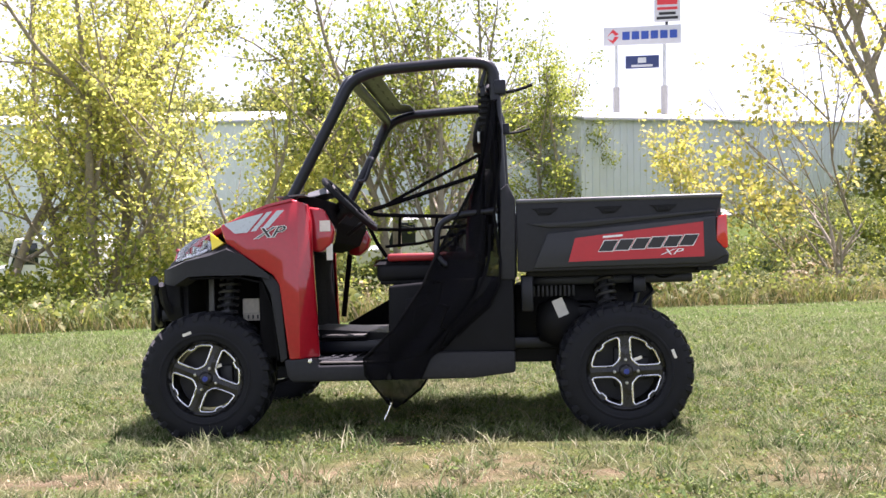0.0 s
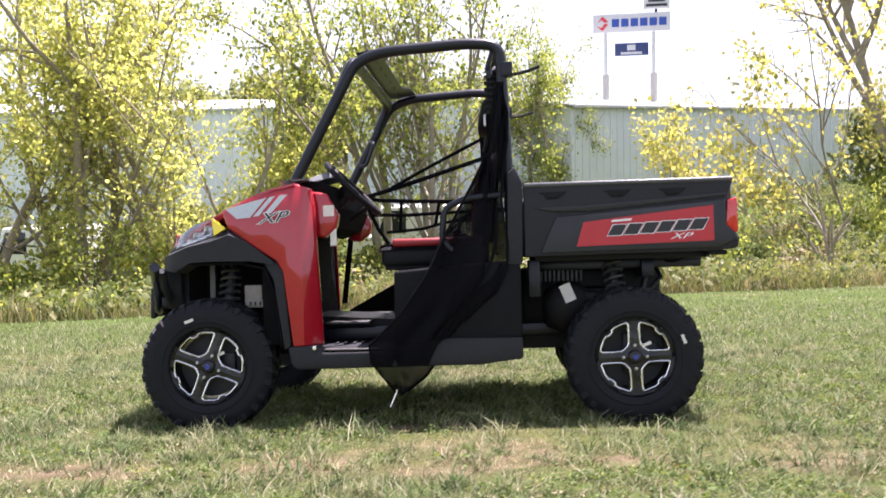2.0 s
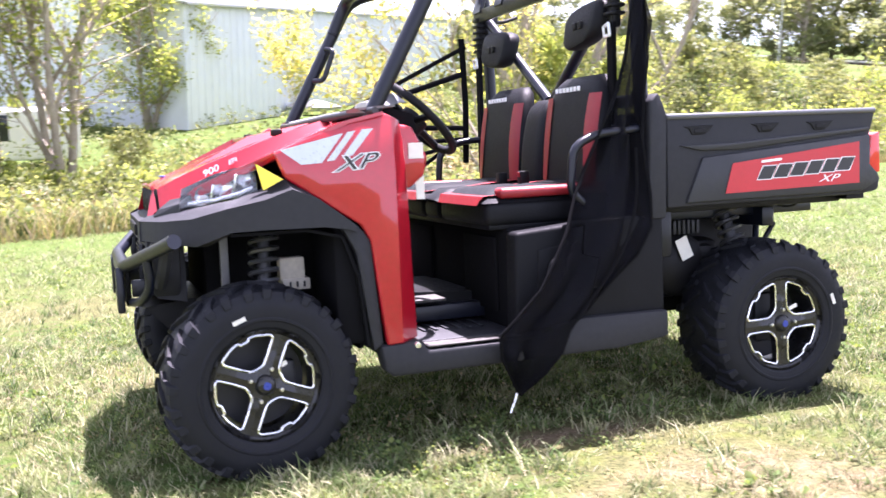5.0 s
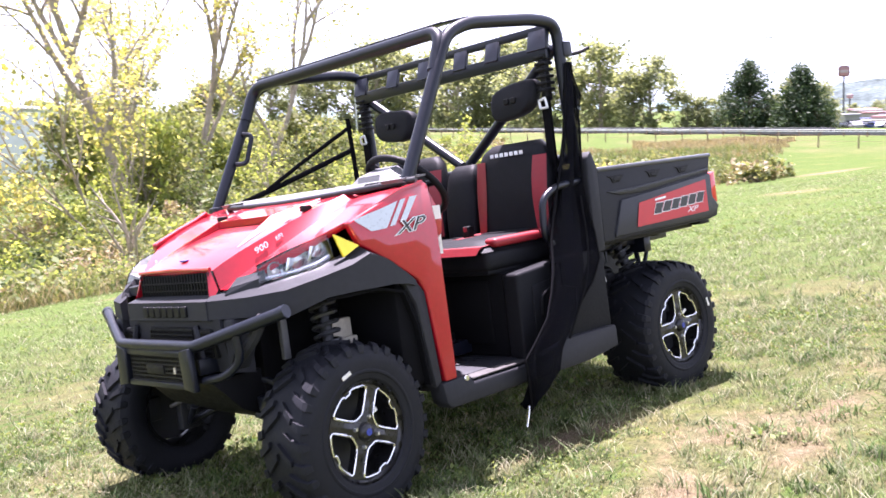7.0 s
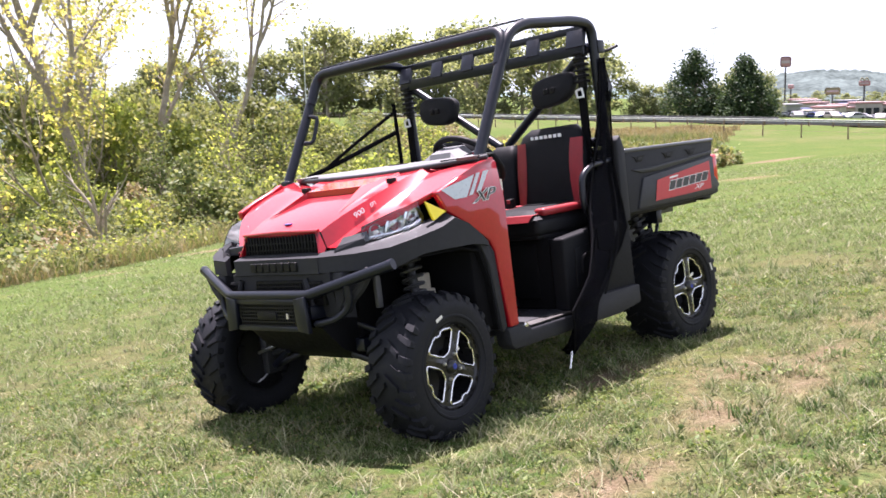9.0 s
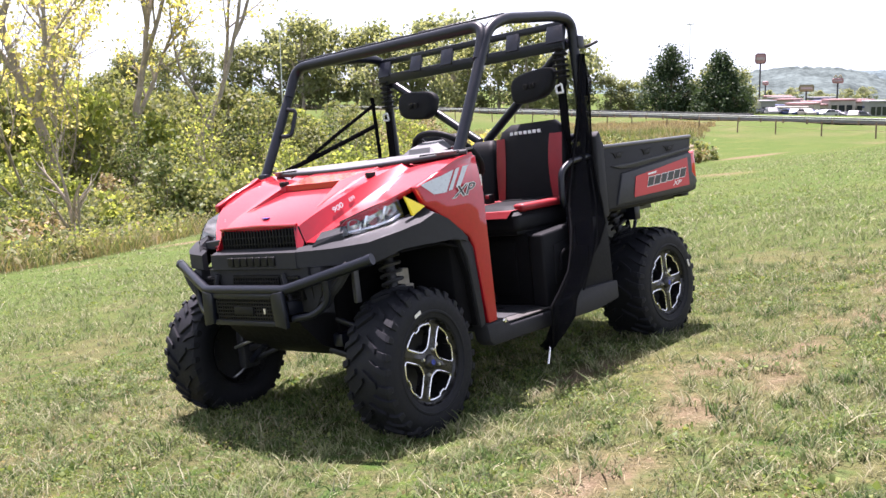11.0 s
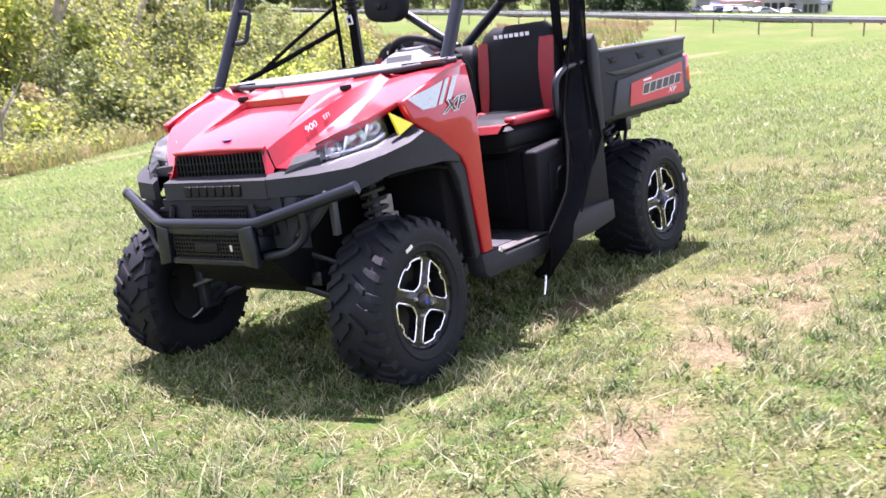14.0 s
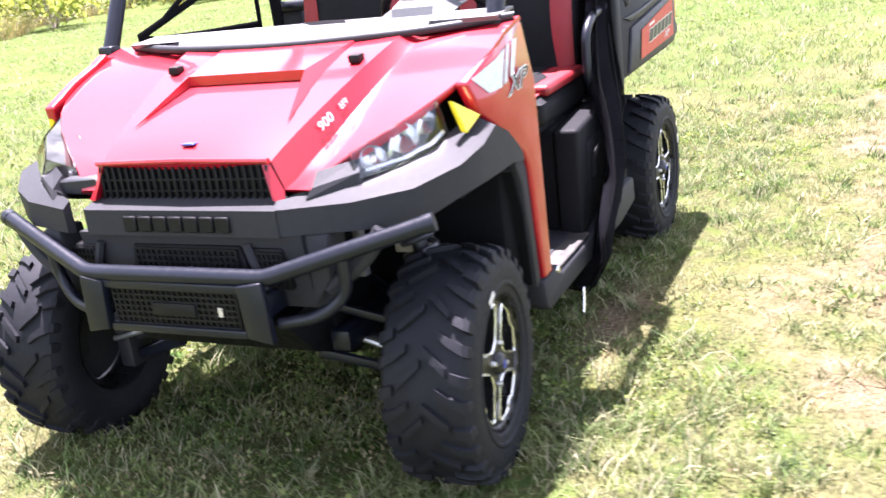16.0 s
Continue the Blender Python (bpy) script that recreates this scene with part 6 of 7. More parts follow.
leafy_weeds("rough green meadow growth towards the warehouse", 2400, 16, 0.19, 0.75, WEED, 48, 58)


def low_weeds(label, n, area, spread_, per, leaf, material, seed):
    """Patches of small broad leaves lying in the turf."""
    rng = np.random.default_rng(seed)
    x0, x1, y0, y1 = area
    cx, cy = x0 + (x1 - x0) * rng.random(n), y0 + (y1 - y0) * rng.random(n)
    keep = value_noise(cx, cy, 0.9, 14) > 0.42
    if leaf > 0.03:
        keep &= np.hypot(cx + 1, cy + 1) > 5.2
    keep &= rng.random(n) > dryness(cx, cy) * 1.3
    cx, cy = cx[keep], cy[keep]
    s = np.repeat(spread_ * (0.4 + rng.random(len(cx))), per)
    x, y = np.repeat(cx, per) + rng.normal(0, 1, len(s)) * s, np.repeat(cy, per) + rng.normal(0, 1, len(s)) * s
    P = np.stack([x, y, ground_z(x, y) + 0.012 + 0.03 * rng.random(len(x))], -1)
    v, f = leaves(P, leaf, rng, -0.1)
    return tagged(new("low_weeds", raw_mesh("low_weeds", v, f, material)), label, "weeds", kind="stuff")


CLOVER = leaf_mat("clover", (0.085, 0.130, 0.042), (0.150, 0.200, 0.068), (0.235, 0.265, 0.100), 0.35)
low_weeds("low broad-leaved weeds in the mown grass", 3400, (-4.2, 4.0, -4.2, 3.0), 0.05, 44, 0.0125, CLOVER, 61)
low_weeds("low broad-leaved weeds in the mown grass", 1500, (-8, 12, -4, 10), 0.08, 30, 0.028, CLOVER, 62)
low_weeds("dry leaves and straw lying in the mown grass", 1500, (-4.2, 4.2, -4.2, 2.5), 0.07, 10, 0.014, DEAD, 63)


def scrub(name, label, az0, az1, d0, d1, n, height, width, material, seed):
    """Rank grass and stalks on the unmown end of the field, a wedge seen from the corner."""
    global RNG
    RNG = np.random.default_rng(seed)
    az, d = np.radians(az0 + (az1 - az0) * RNG.random(n)), d0 + (d1 - d0) * np.sqrt(RNG.random(n))
    x, y = CORNER[0] + d * np.sin(az), CORNER[1] + d * np.cos(az)
    clump = value_noise(x, y, 0.55, seed)
    ok = (RNG.random(n) < clump * 1.5 - 0.25) & (y > edge_y(x) - 10 + 0.0 * x)
    x, y, clump = x[ok], y[ok], clump[ok]
    v, f = blades(x, y, height * (0.4 + 1.1 * clump), width, 0.6)
    return tagged(new(name, raw_mesh(name, v, f, material)), label, "weeds", kind="stuff")


scrub("weeds", "rank weeds at the unmown end of the field", 40, 62.5, 38, 74, 26000, 0.70, 0.06, WEED, 71)
scrub("dry_weeds", "dry tan stalks at the unmown end of the field", 40, 63.5, 40, 78, 26000, 0.60, 0.05, DEAD, 72)
scrub("dry_weeds", "dry tan grass along the wire fence", 55, 76, 76, 96, 30000, 0.40, 0.06, DEAD, 73)

# ---- beyond the ditch ----
def from_eye(eye, az, dist):
    """The plan place at a compass angle (degrees right of +y) and distance from an eye."""
    return eye[0] + dist * math.sin(radians(az)), eye[1] + dist * math.cos(radians(az))


SIDING = mat("blue_grey_siding", (0.60, 0.64, 0.68), 0.5, 0, 0.06, 1.0)
SIDING_WHITE = mat("pale_siding", (0.76, 0.79, 0.82), 0.5, 0, 0.06, 4.0)
ROOFING = mat("white_roofing", (0.42, 0.43, 0.44), 0.45, 0, 0.06, 6.0)
CONCRETE = mat("concrete", (0.42, 0.41, 0.38), 0.85, 0, 0.12, 3.0, 0.3)
ASPHALT = mat("asphalt", (0.06, 0.06, 0.06), 0.9, 0, 0.15, 3.0)
GALV = mat("galvanised_steel", (0.55, 0.56, 0.56), 0.45, 0.6, 0.1, 6.0)
POST = mat("rusty_post", (0.16, 0.11, 0.08), 0.85, 0, 0.3, 8.0)
SIGN_WHITE = mat("sign_white", (0.50, 0.51, 0.53), 0.4, 0, 0.04, 4.0)
SIGN_BLUE = mat("sign_blue", (0.02, 0.06, 0.30), 0.4, 0, 0.06, 4.0)
SIGN_RED = mat("sign_red", (0.55, 0.03, 0.04), 0.4, 0, 0.06, 4.0)
SIGN_NAVY = mat("sign_navy", (0.02, 0.035, 0.12), 0.4, 0, 0.06, 4.0)
CAR_WHITE = mat("white_car_paint", (0.75, 0.75, 0.75), 0.25, 0, 0.04, 4.0, 0, 0.8)
CAR_SILVER = mat("silver_car_paint", (0.26, 0.27, 0.28), 0.4, 0.2, 0.1, 4.0)
CAR_DARK = mat("dark_car_paint", (0.03, 0.03, 0.04), 0.25, 0, 0.1, 4.0, 0, 0.8)
PANE = mat("dark_pane", (0.02, 0.025, 0.03), 0.08, 0, 0.1, 4.0)


def warehouse(name, label, a, b, base, eave, ridge, depth, siding, ribs):
    """A long metal-clad shed: ribbed front wall, end walls, low gable roof with an overhang."""
    a, b = Vector((*a, 0)), Vector((*b, 0))
    d = (b - a).normalized()
    n = Vector((-d.y, d.x, 0))
    m = Matrix.Translation(a) @ Matrix((d, n, Vector((0, 0, 1)))).transposed().to_4x4()
    L = (b - a).length
    ob = thing(name, label, "building", m)
    gable = [(0.15, base), (depth, base), (depth, eave), (depth / 2, ridge), (0.15, eave)]
    part("front_wall", box(0, L, 0, 0.15, base, eave, 0), siding, ob, "metal-clad wall", 0)
    part("end_wall", prism(gable, 0.0, 0.15, 0, 1, "x"), siding, ob, "", 0)
    part("end_wall", prism(gable, L - 0.15, L, 0, 1, "x"), siding, ob, "", 0)
    part("back_wall", box(0, L, depth, depth + 0.15, base, eave, 0), siding, ob, "", 0)
    step = L / ribs
    rib = prism([(-0.05, -0.002), (0.05, -0.002), (0.025, -0.045), (-0.025, -0.045)], base, eave, 0, 1, "z")
    me = bpy.data.meshes.new("rib")
    rib.to_mesh(me)
    rib.free()
    me.materials.append(siding)
    for k in range(ribs):
        r = new("rib", me)
        r.parent = ob
        r.location = (step * (k + 0.5), 0, 0)
    part("roof", join(loft([[(x, -0.25, eave + 0.02), (x, depth / 2, ridge + 0.02), (x, depth + 0.4, eave + 0.02), (x, depth + 0.4, eave + 0.12), (x, depth / 2, ridge + 0.14), (x, -0.25, eave + 0.14)] for x in (-0.25, L + 0.25)])), ROOFING, ob, "pale low-pitched metal roof", 0)
    part("gutter", box(-0.2, L + 0.2, -0.38, -0.25, eave - 0.06, eave + 0.10, 0.02), ROOFING, ob, "white gutter")
    return ob


warehouse("warehouse", "long blue-grey metal warehouse beyond the ditch", (4.0, 50.5), (42.0, 99.5), -4.4, 3.1, 3.95, 18, SIDING, 84)
warehouse("warehouse", "pale metal warehouse behind the trees", from_eye(START, -33, 74), from_eye(START, -13.4, 70), -4.4, 3.9, 4.8, 16, SIDING_WHITE, 40)

# sign on two tall posts behind the warehouse
sign = thing("pylon_sign", "tall roadside sign with three panels on two white posts", "sign", pose(10.0, 72.0, 0, 0, 0, -7))
S = 77.0 / 1753
for px in (-44, 38):
    p = part("post", tube([(px * S, 0.2, -4.5), (px * S, 0.2, 9.3)], 0.13, 12), GALV, sign, "slim grey post")
    part("sleeve", tube([(px * S, 0.2, -4.5), (px * S, 0.2, 6.1)], 0.26, 12), CONCRETE, p, "grey post sleeve")
big = part("panel", box(-65 * S, 66 * S, -0.15, 0.15, 9.22, 10.60, 0.03), SIGN_WHITE, sign, "white panel with red mark and blue lettering bars")
part("mark", join(prism([(-59 * S, 9.9), (-49 * S, 10.45), (-39 * S, 10.05), (-45 * S, 9.95), (-50 * S, 10.2)], -0.175, -0.152, 0), prism([(-59 * S, 9.75), (-49 * S, 9.35), (-39 * S, 9.85), (-46 * S, 9.9), (-50 * S, 9.6)], -0.175, -0.152, 0)), SIGN_RED, big, "red angular mark")
for k in range(6):
    x = (-33 + 16 * k) * S
    part("letter_bar", box(x, x + 12.5 * S, -0.175, -0.152, 9.62, 10.22, 0), SIGN_BLUE, big, "blue lettering as plain bar")
mid = part("panel", box(-28 * S, 29 * S, -0.12, 0.12, 7.45, 8.40, 0.03), SIGN_NAVY, sign, "dark blue panel")
part("letter_bar", box(-18 * S, 18 * S, -0.145, -0.122, 7.55, 7.72, 0), SIGN_WHITE, mid, "white lettering as plain bar")
part("emblem", box(-7 * S, 7 * S, -0.145, -0.122, 7.85, 8.25, 0), GALV, mid, "pale emblem as plain shape")
top = part("panel", box(21 * S, 65 * S, -0.12, 0.12, 10.85, 13.1, 0.03), SIGN_WHITE, sign, "white panel with red mark")
part("mark", box(26 * S, 60 * S, -0.145, -0.122, 12.1, 12.9, 0), SIGN_RED, top, "red mark as plain shape")
for z, w in ((11.72, 17), (11.35, 14), (11.02, 18)):
    part("letter_bar", box((43 - w) * S, (43 + w) * S, -0.145, -0.122, z, z + 0.2, 0), SIGN_RED if z > 11.5 else DARK, top, "lettering as plain bar")
part("stay", tube([(42 * S, 0.1, 10.5), (42 * S, 0.1, 11.0)], 0.1, 8), DARK, sign)

# parked vehicles on the far side of the ditch
def parked(name, label, x, y, turn, length, height, paint):
    z = float(ground_z(x, y))
    ob = thing(name, label, "vehicle", pose(x, y, z, 0, 0, turn))
    body = [(0, 0.35), (0, 0.95), (length * 0.22, 1.05), (length * 0.30, height), (length, height), (length, 0.35)]
    part("body", prism(body, -0.9, 0.9, 0.10, 3), paint, ob)
    part("side_window", prism([(length * 0.26, 1.12), (length * 0.33, height - 0.18), (length * 0.50, height - 0.18), (length * 0.50, 1.12)], -0.915, -0.89, 0.01), PANE, ob, "dark side window")
    for wx in (length * 0.18, length * 0.80):
        for wy in (-0.82, 0.82):
            part("wheel", lathe([(0, -0.1), (0.2, -0.1), (0.33, -0.09), (0.34, 0.09), (0, 0.1)], 20, (wx, wy, 0.34)), RUBBER, ob, "black wheel")
    return ob


parked("van", "white van parked behind the trees", *from_eye(START, -9.5, 44), 8, 5.2, 2.3, CAR_WHITE)
parked("van", "white van parked behind the trees", *from_eye(START, -29.0, 46), -5, 5.2, 2.2, CAR_WHITE)
bx, by = from_eye((-2.4, -3.3), 13.6, 64)
boat = thing("boat", "low dark covered boat lying beside the metal warehouse", "boat", pose(bx, by, float(ground_z(bx, by)), 0, 0, -14))
part("hull", loft([[(x, -w, 0.25 + 0.15 * abs(x) / 1.6), (x, -w * 1.15, 0.55), (x, w * 1.15, 0.55), (x, w, 0.25 + 0.15 * abs(x) / 1.6)] for x, w in ((-1.7, 0.45), (-1.0, 0.62), (0.4, 0.62), (1.2, 0.42), (1.8, 0.06))]), CAR_SILVER, boat, "pale grey hull")
part("cover", loft([[(x, -w * 1.16, 0.54), (x, 0, 0.58 + h), (x, w * 1.16, 0.54)] for x, w, h in ((-1.7, 0.45, 0.05), (-1.0, 0.62, 0.30), (0.2, 0.62, 0.42), (1.2, 0.42, 0.18), (1.8, 0.06, 0.02))]), CAR_DARK, boat, "dark cover")
part("cradle", join(box(-1.1, -0.95, -0.5, 0.5, -0.1, 0.34, 0.01), box(0.7, 0.85, -0.4, 0.4, -0.1, 0.36, 0.01)), POST, boat, "low timber cradle")

# road on its low bank, guard rail, far barrier, fence
RD, RN = Vector((0.342, 0.940, 0)), Vector((0.940, -0.342, 0))
R0 = Vector((63.9, -28.4, 0))


def road_place(along, off):
    p = R0 + RD * along + RN * off
    return p.x, p.y


rows = []
for k in range(-10, 75):
    row = []
    for off in (2.6, 4.0, 5.5, 7.0):
        x, y = road_place(k * 4, off)
        row.append((x, y, float(ground_z(x, y)) + 0.05))
    rows.append(row)
road = part("road", skin(rows, 0.04), ASPHALT, None, "", 0)
tagged(road, "grey asphalt highway beyond the field", "road", kind="structure")
# the zinc's reflection of the bright sky is put into this pale matt colour
BEAM = mat("sky_sheen_beam", (0.80, 0.80, 0.78), 0.6, 0, 0.06, 3.0)
rail = thing("guard_rail", "galvanised steel guard rail along the highway", "guard rail", pose(0, 0, 0))
pts = []
for k in range(4, 86):
    x, y = road_place(k * 2.8, 0)
    z = float(ground_z(x, y))
    pts.append((x, y, z + 0.52))
    post = part("post", box(-0.05, 0.05, -0.07, 0.07, -0.2, 0.60, 0.005), POST, rail, "", 0)
    post.matrix_local = pose(x, y, z, 0, 0, math.degrees(math.atan2(RD.y, RD.x)))
part("beam", join(tube([Vector(p) + Vector((0, 0, 0.09)) - RN * 0.1 for p in pts], 0.032, 8, flat=0.4), tube([Vector(p) - Vector((0, 0, 0.07)) - RN * 0.1 for p in pts], 0.032, 8, flat=0.4)), BEAM, rail, "two-ridged steel beam")
BARRIER = mat("dark_barrier", (0.13, 0.125, 0.13), 0.85, 0, 0.15, 2.0)
for k0, k1, high, label in ((28, 86, 1.25, "weathered grey concrete barrier along the highway"), (4, 28, 1.0, "low dark barrier along the highway")):
    rows = []
    for k in range(k0, k1 + 1):
        x, y = road_place(k * 2.8, 7.6)
        z = float(ground_z(x, y))
        rows.append([(x - RN.x * w, y - RN.y * w, z + h * high) for w, h in ((0.3, 0), (0.12, 0.45), (0.12, 0.62), (0.08, 0.66), (0.08, 1.0), (-0.08, 1.0), (-0.1, 0.5), (-0.3, 0))])
    tagged(part("median_barrier", loft(rows), BARRIER, None, "", 20), label, "barrier", kind="structure")
fence = thing("wire_fence", "low wire fence with dark posts at the field's end", "fence", pose(0, 0, 0))
wires = [[], []]
rng = np.random.default_rng(3)
for k in range(4, 44):
    x, y = road_place(k * 4.1 + rng.normal(0, 0.25), -15.5)
    z = float(ground_z(x, y))
    part("post", tube([(x, y, z - 0.2), (x + rng.normal(0, 0.05), y, z + 1.08)], 0.055, 6), POST, fence, "", 0)
    for w, h in zip(wires, (0.95, 0.5)):
        w.append((x, y, z + h))
for w in wires:
    part("wire", tube(w, 0.008, 4), POST, fence)


# poles and signs beyond the road
# red paled towards pink: the distance haze is put into the sign colour
SIGN_HAZED_RED = mat("hazed_red_sign", (0.27, 0.155, 0.150), 0.5, 0, 0.15, 1.0)
SIGN_PALE = mat("pale_sign", (0.30, 0.27, 0.26), 0.5, 0, 0.15, 1.0)
SIGN_TAN = mat("dull_yellow_sign", (0.20, 0.185, 0.10), 0.5, 0, 0.15, 1.0)


def pole_sign(label, az, dist, low, high, wide, board, band, mark=None):
    """A lettered board, its lettering a plain band, on one post."""
    x, y = from_eye(CORNER, az, dist)
    z = float(ground_z(x, y))
    z0, z1 = 1.61 + dist * math.tan(radians(low)), 1.61 + dist * math.tan(radians(high))
    ob = thing("pole_sign", label, "sign", pose(x, y, 0, 0, 0, -az), "pole signs")
    part("post", tube([(0, 0, z - 0.3), (0, 0, z0 + 0.1)], 0.2, 8), DARK, ob, "dark post")
    panel = part("panel", box(-wide / 2, wide / 2, -0.3, 0.3, z0, z1, min(0.6, (z1 - z0) * 0.28), 4), board, ob)
    h = z1 - z0
    part("letter_bar", box(-wide * 0.38, wide * 0.38, -0.36, -0.29, z0 + h * 0.36, z0 + h * 0.62, 0.05), band, panel, "lettering as plain bar")
    if mark:
        part("mark", join(*[tube(bend([(s * wide * 0.36, 0, z1 - 0.05), (s * wide * 0.2, 0, z1 + 0.9), (s * wide * 0.03, 0, z1 - 0.05)], 0.6), 0.14, 8) for s in (-1, 1)]), mark, ob, "small yellow mark as plain shape")
    return ob


pole_sign("haze-paled red and white sign on a tall dark post", 65.9, 260, 0.86, 1.43, 2.6, SIGN_HAZED_RED, SIGN_PALE)
pole_sign("red sign with a small yellow mark on a dark post", 69.85, 270, -0.24, 0.04, 2.7, SIGN_HAZED_RED, SIGN_PALE, SIGN_TAN)
pole_sign("small haze-paled red sign on a dark post", 66.2, 300, -0.28, -0.06, 1.7, SIGN_HAZED_RED, SIGN_PALE)
pole_sign("wide dull yellow sign on a dark post", 68.3, 280, -0.66, -0.28, 3.8, SIGN_TAN, SIGN_PALE)
for az, dist, el in ((62.15, 150, 3.1), (39.3, 170, 3.6)):
    x, y = from_eye(CORNER, az, dist)
    z = float(ground_z(x, y))
    top = 1.61 + dist * math.tan(radians(el)) - z
    ob = thing("street_lamp", "tall thin grey lamp pole beside the highway", "lamp pole", pose(x, y, z, 0, 0, -az), "lamp poles")
    part("pole", tube([(0, 0, -0.2), (0, 0, top - 0.1)], 0.12, 8, 0.05), GALV, ob)
    part("lamp_head", join(box(-0.55, -0.05, -0.2, 0.2, top - 0.12, top + 0.08, 0.06), box(0.05, 0.55, -0.2, 0.2, top - 0.1, top + 0.1, 0.06), box(-0.1, 0.1, -0.05, 0.05, top - 0.12, top, 0.02)), GALV, ob, "grey twin lamp head")
x, y = from_eye(START, 1.85, 75)
ob = thing("utility_pole", "weathered wooden utility pole beside the warehouse", "pole", pose(x, y, -4.4))
part("pole", tube([(0, 0, 0), (0, 0, 10.3)], 0.16, 8, 0.12), POST, ob)
part("crossarm", box(-0.25, 0.35, -0.1, 0.1, 8.3, 9.0, 0.03), POST, ob)

# town: low shops far off
rng = np.random.default_rng(9)
STUCCO = mat("stucco", (0.34, 0.31, 0.27), 0.8, 0, 0.15, 1.0)
GREYWALL = mat("grey_block_wall", (0.20, 0.20, 0.21), 0.8, 0, 0.15, 1.0)
PARKED = [CAR_SILVER, CAR_DARK, GREYWALL, SIGN_NAVY, SIGN_PALE, CAR_DARK]
for k in range(30):
    az = 66.0 + 0.22 * k + rng.normal(0, 0.12)
    dist = 235 + 75 * rng.random()
    x, y = from_eye(CORNER, az, dist)
    z = float(ground_z(x, y))
    w, h = 3 + 4 * rng.random(), 2.0 + 2.0 * rng.random() ** 2
    ob = thing("shop", "low flat-roofed shop beyond the highway", "building", pose(x, y, z, 0, 0, -az + rng.normal(0, 12)), "shops")
    part("wall", box(-w / 2, w / 2, -4, 4, -0.5, h, 0), [SIGN_PALE, STUCCO, GREYWALL][k % 3], ob, "", 0)
    part("roof", box(-w / 2 - 0.3, w / 2 + 0.3, -4.3, 4.3, h, h + 0.45, 0.1), [SIGN_HAZED_RED, STUCCO, GREYWALL, SIGN_NAVY, SIGN_HAZED_RED, SIGN_PALE][k % 6], ob, "coloured roof band")
    for j in range(3):
        part("shop_window", box(w * (-0.42 + 0.29 * j), w * (-0.2 + 0.29 * j), -4.06, -3.98, 0.5, h * 0.72, 0), PANE, ob, "dark window", 0)
for k in range(44):
    az = 65.5 + 0.13 * k + rng.normal(0, 0.06)
    x, y = from_eye(CORNER, az, 185 + 35 * rng.random())
    z = float(ground_z(x, y))
    turn = rng.random() * 360
    ob = thing("car", "small parked car in front of the far shops", "vehicle", pose(x, y, z, 0, 0, turn), "cars by the shops")
    part("body", prism([(-2.1, 0.3), (-2.15, 0.75), (-1.2, 0.9), (-0.6, 1.42), (0.9, 1.42), (1.5, 0.92), (2.1, 0.8), (2.1, 0.3)], -0.85, 0.85, 0.08), PARKED[k % 6], ob)
    part("window", prism([(-1.0, 0.95), (-0.55, 1.34), (0.85, 1.34), (1.3, 0.95)], -0.87, 0.87, 0.01), PANE, ob, "dark glazing")
    for wx in (-1.3, 1.3):
        part("wheel", lathe([(0, -0.88), (0.3, -0.88), (0.31, 0.88), (0, 0.88)], 12, (wx, 0, 0.31)), RUBBER, ob, "black wheels")

# hills on the horizon; haze is put into their pale, bluish colours
def hill_mat(name, color):
    m = mat(name, color, 1.0, 0, 0.5, 0.35, 0, 0, None, 0.0)
    return m


def hill(name, label, az0, az1, dist, height, base, color, seed, bumps):
    rows, n = [], 220
    for i in range(n + 1):
        t = i / n
        az = az0 + (az1 - az0) * t
        h = height * math.sin(math.pi * t) * (0.80 + 0.20 * math.sin(bumps * t * 3 + seed))
        row = []
        for j in range(37):
            u = j / 36
            x, y = from_eye((0, 0), az, dist + 240 * u)
            k = math.sin(math.pi * min(1, 0.01 + 0.70 * u)) ** 0.8
            lump = abs(noise.noise(Vector((x * 0.21, y * 0.21, seed)))) * 2.8 + noise.noise(Vector((x * 0.03, y * 0.03, seed))) * 1.5
            row.append((x, y, base - 1.0 + h * k + lump * min(1, 4 * u) * dist / 520))
        rows.append(row)
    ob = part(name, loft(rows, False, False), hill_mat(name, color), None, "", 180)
    return tagged(ob, label, "hill", kind="structure")


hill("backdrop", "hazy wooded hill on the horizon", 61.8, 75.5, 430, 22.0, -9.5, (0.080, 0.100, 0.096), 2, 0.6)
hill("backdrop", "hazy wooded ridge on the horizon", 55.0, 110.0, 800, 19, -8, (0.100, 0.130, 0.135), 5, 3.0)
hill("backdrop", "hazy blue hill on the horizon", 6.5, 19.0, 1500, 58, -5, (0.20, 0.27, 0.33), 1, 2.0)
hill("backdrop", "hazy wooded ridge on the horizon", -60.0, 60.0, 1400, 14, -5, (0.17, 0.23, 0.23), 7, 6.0)


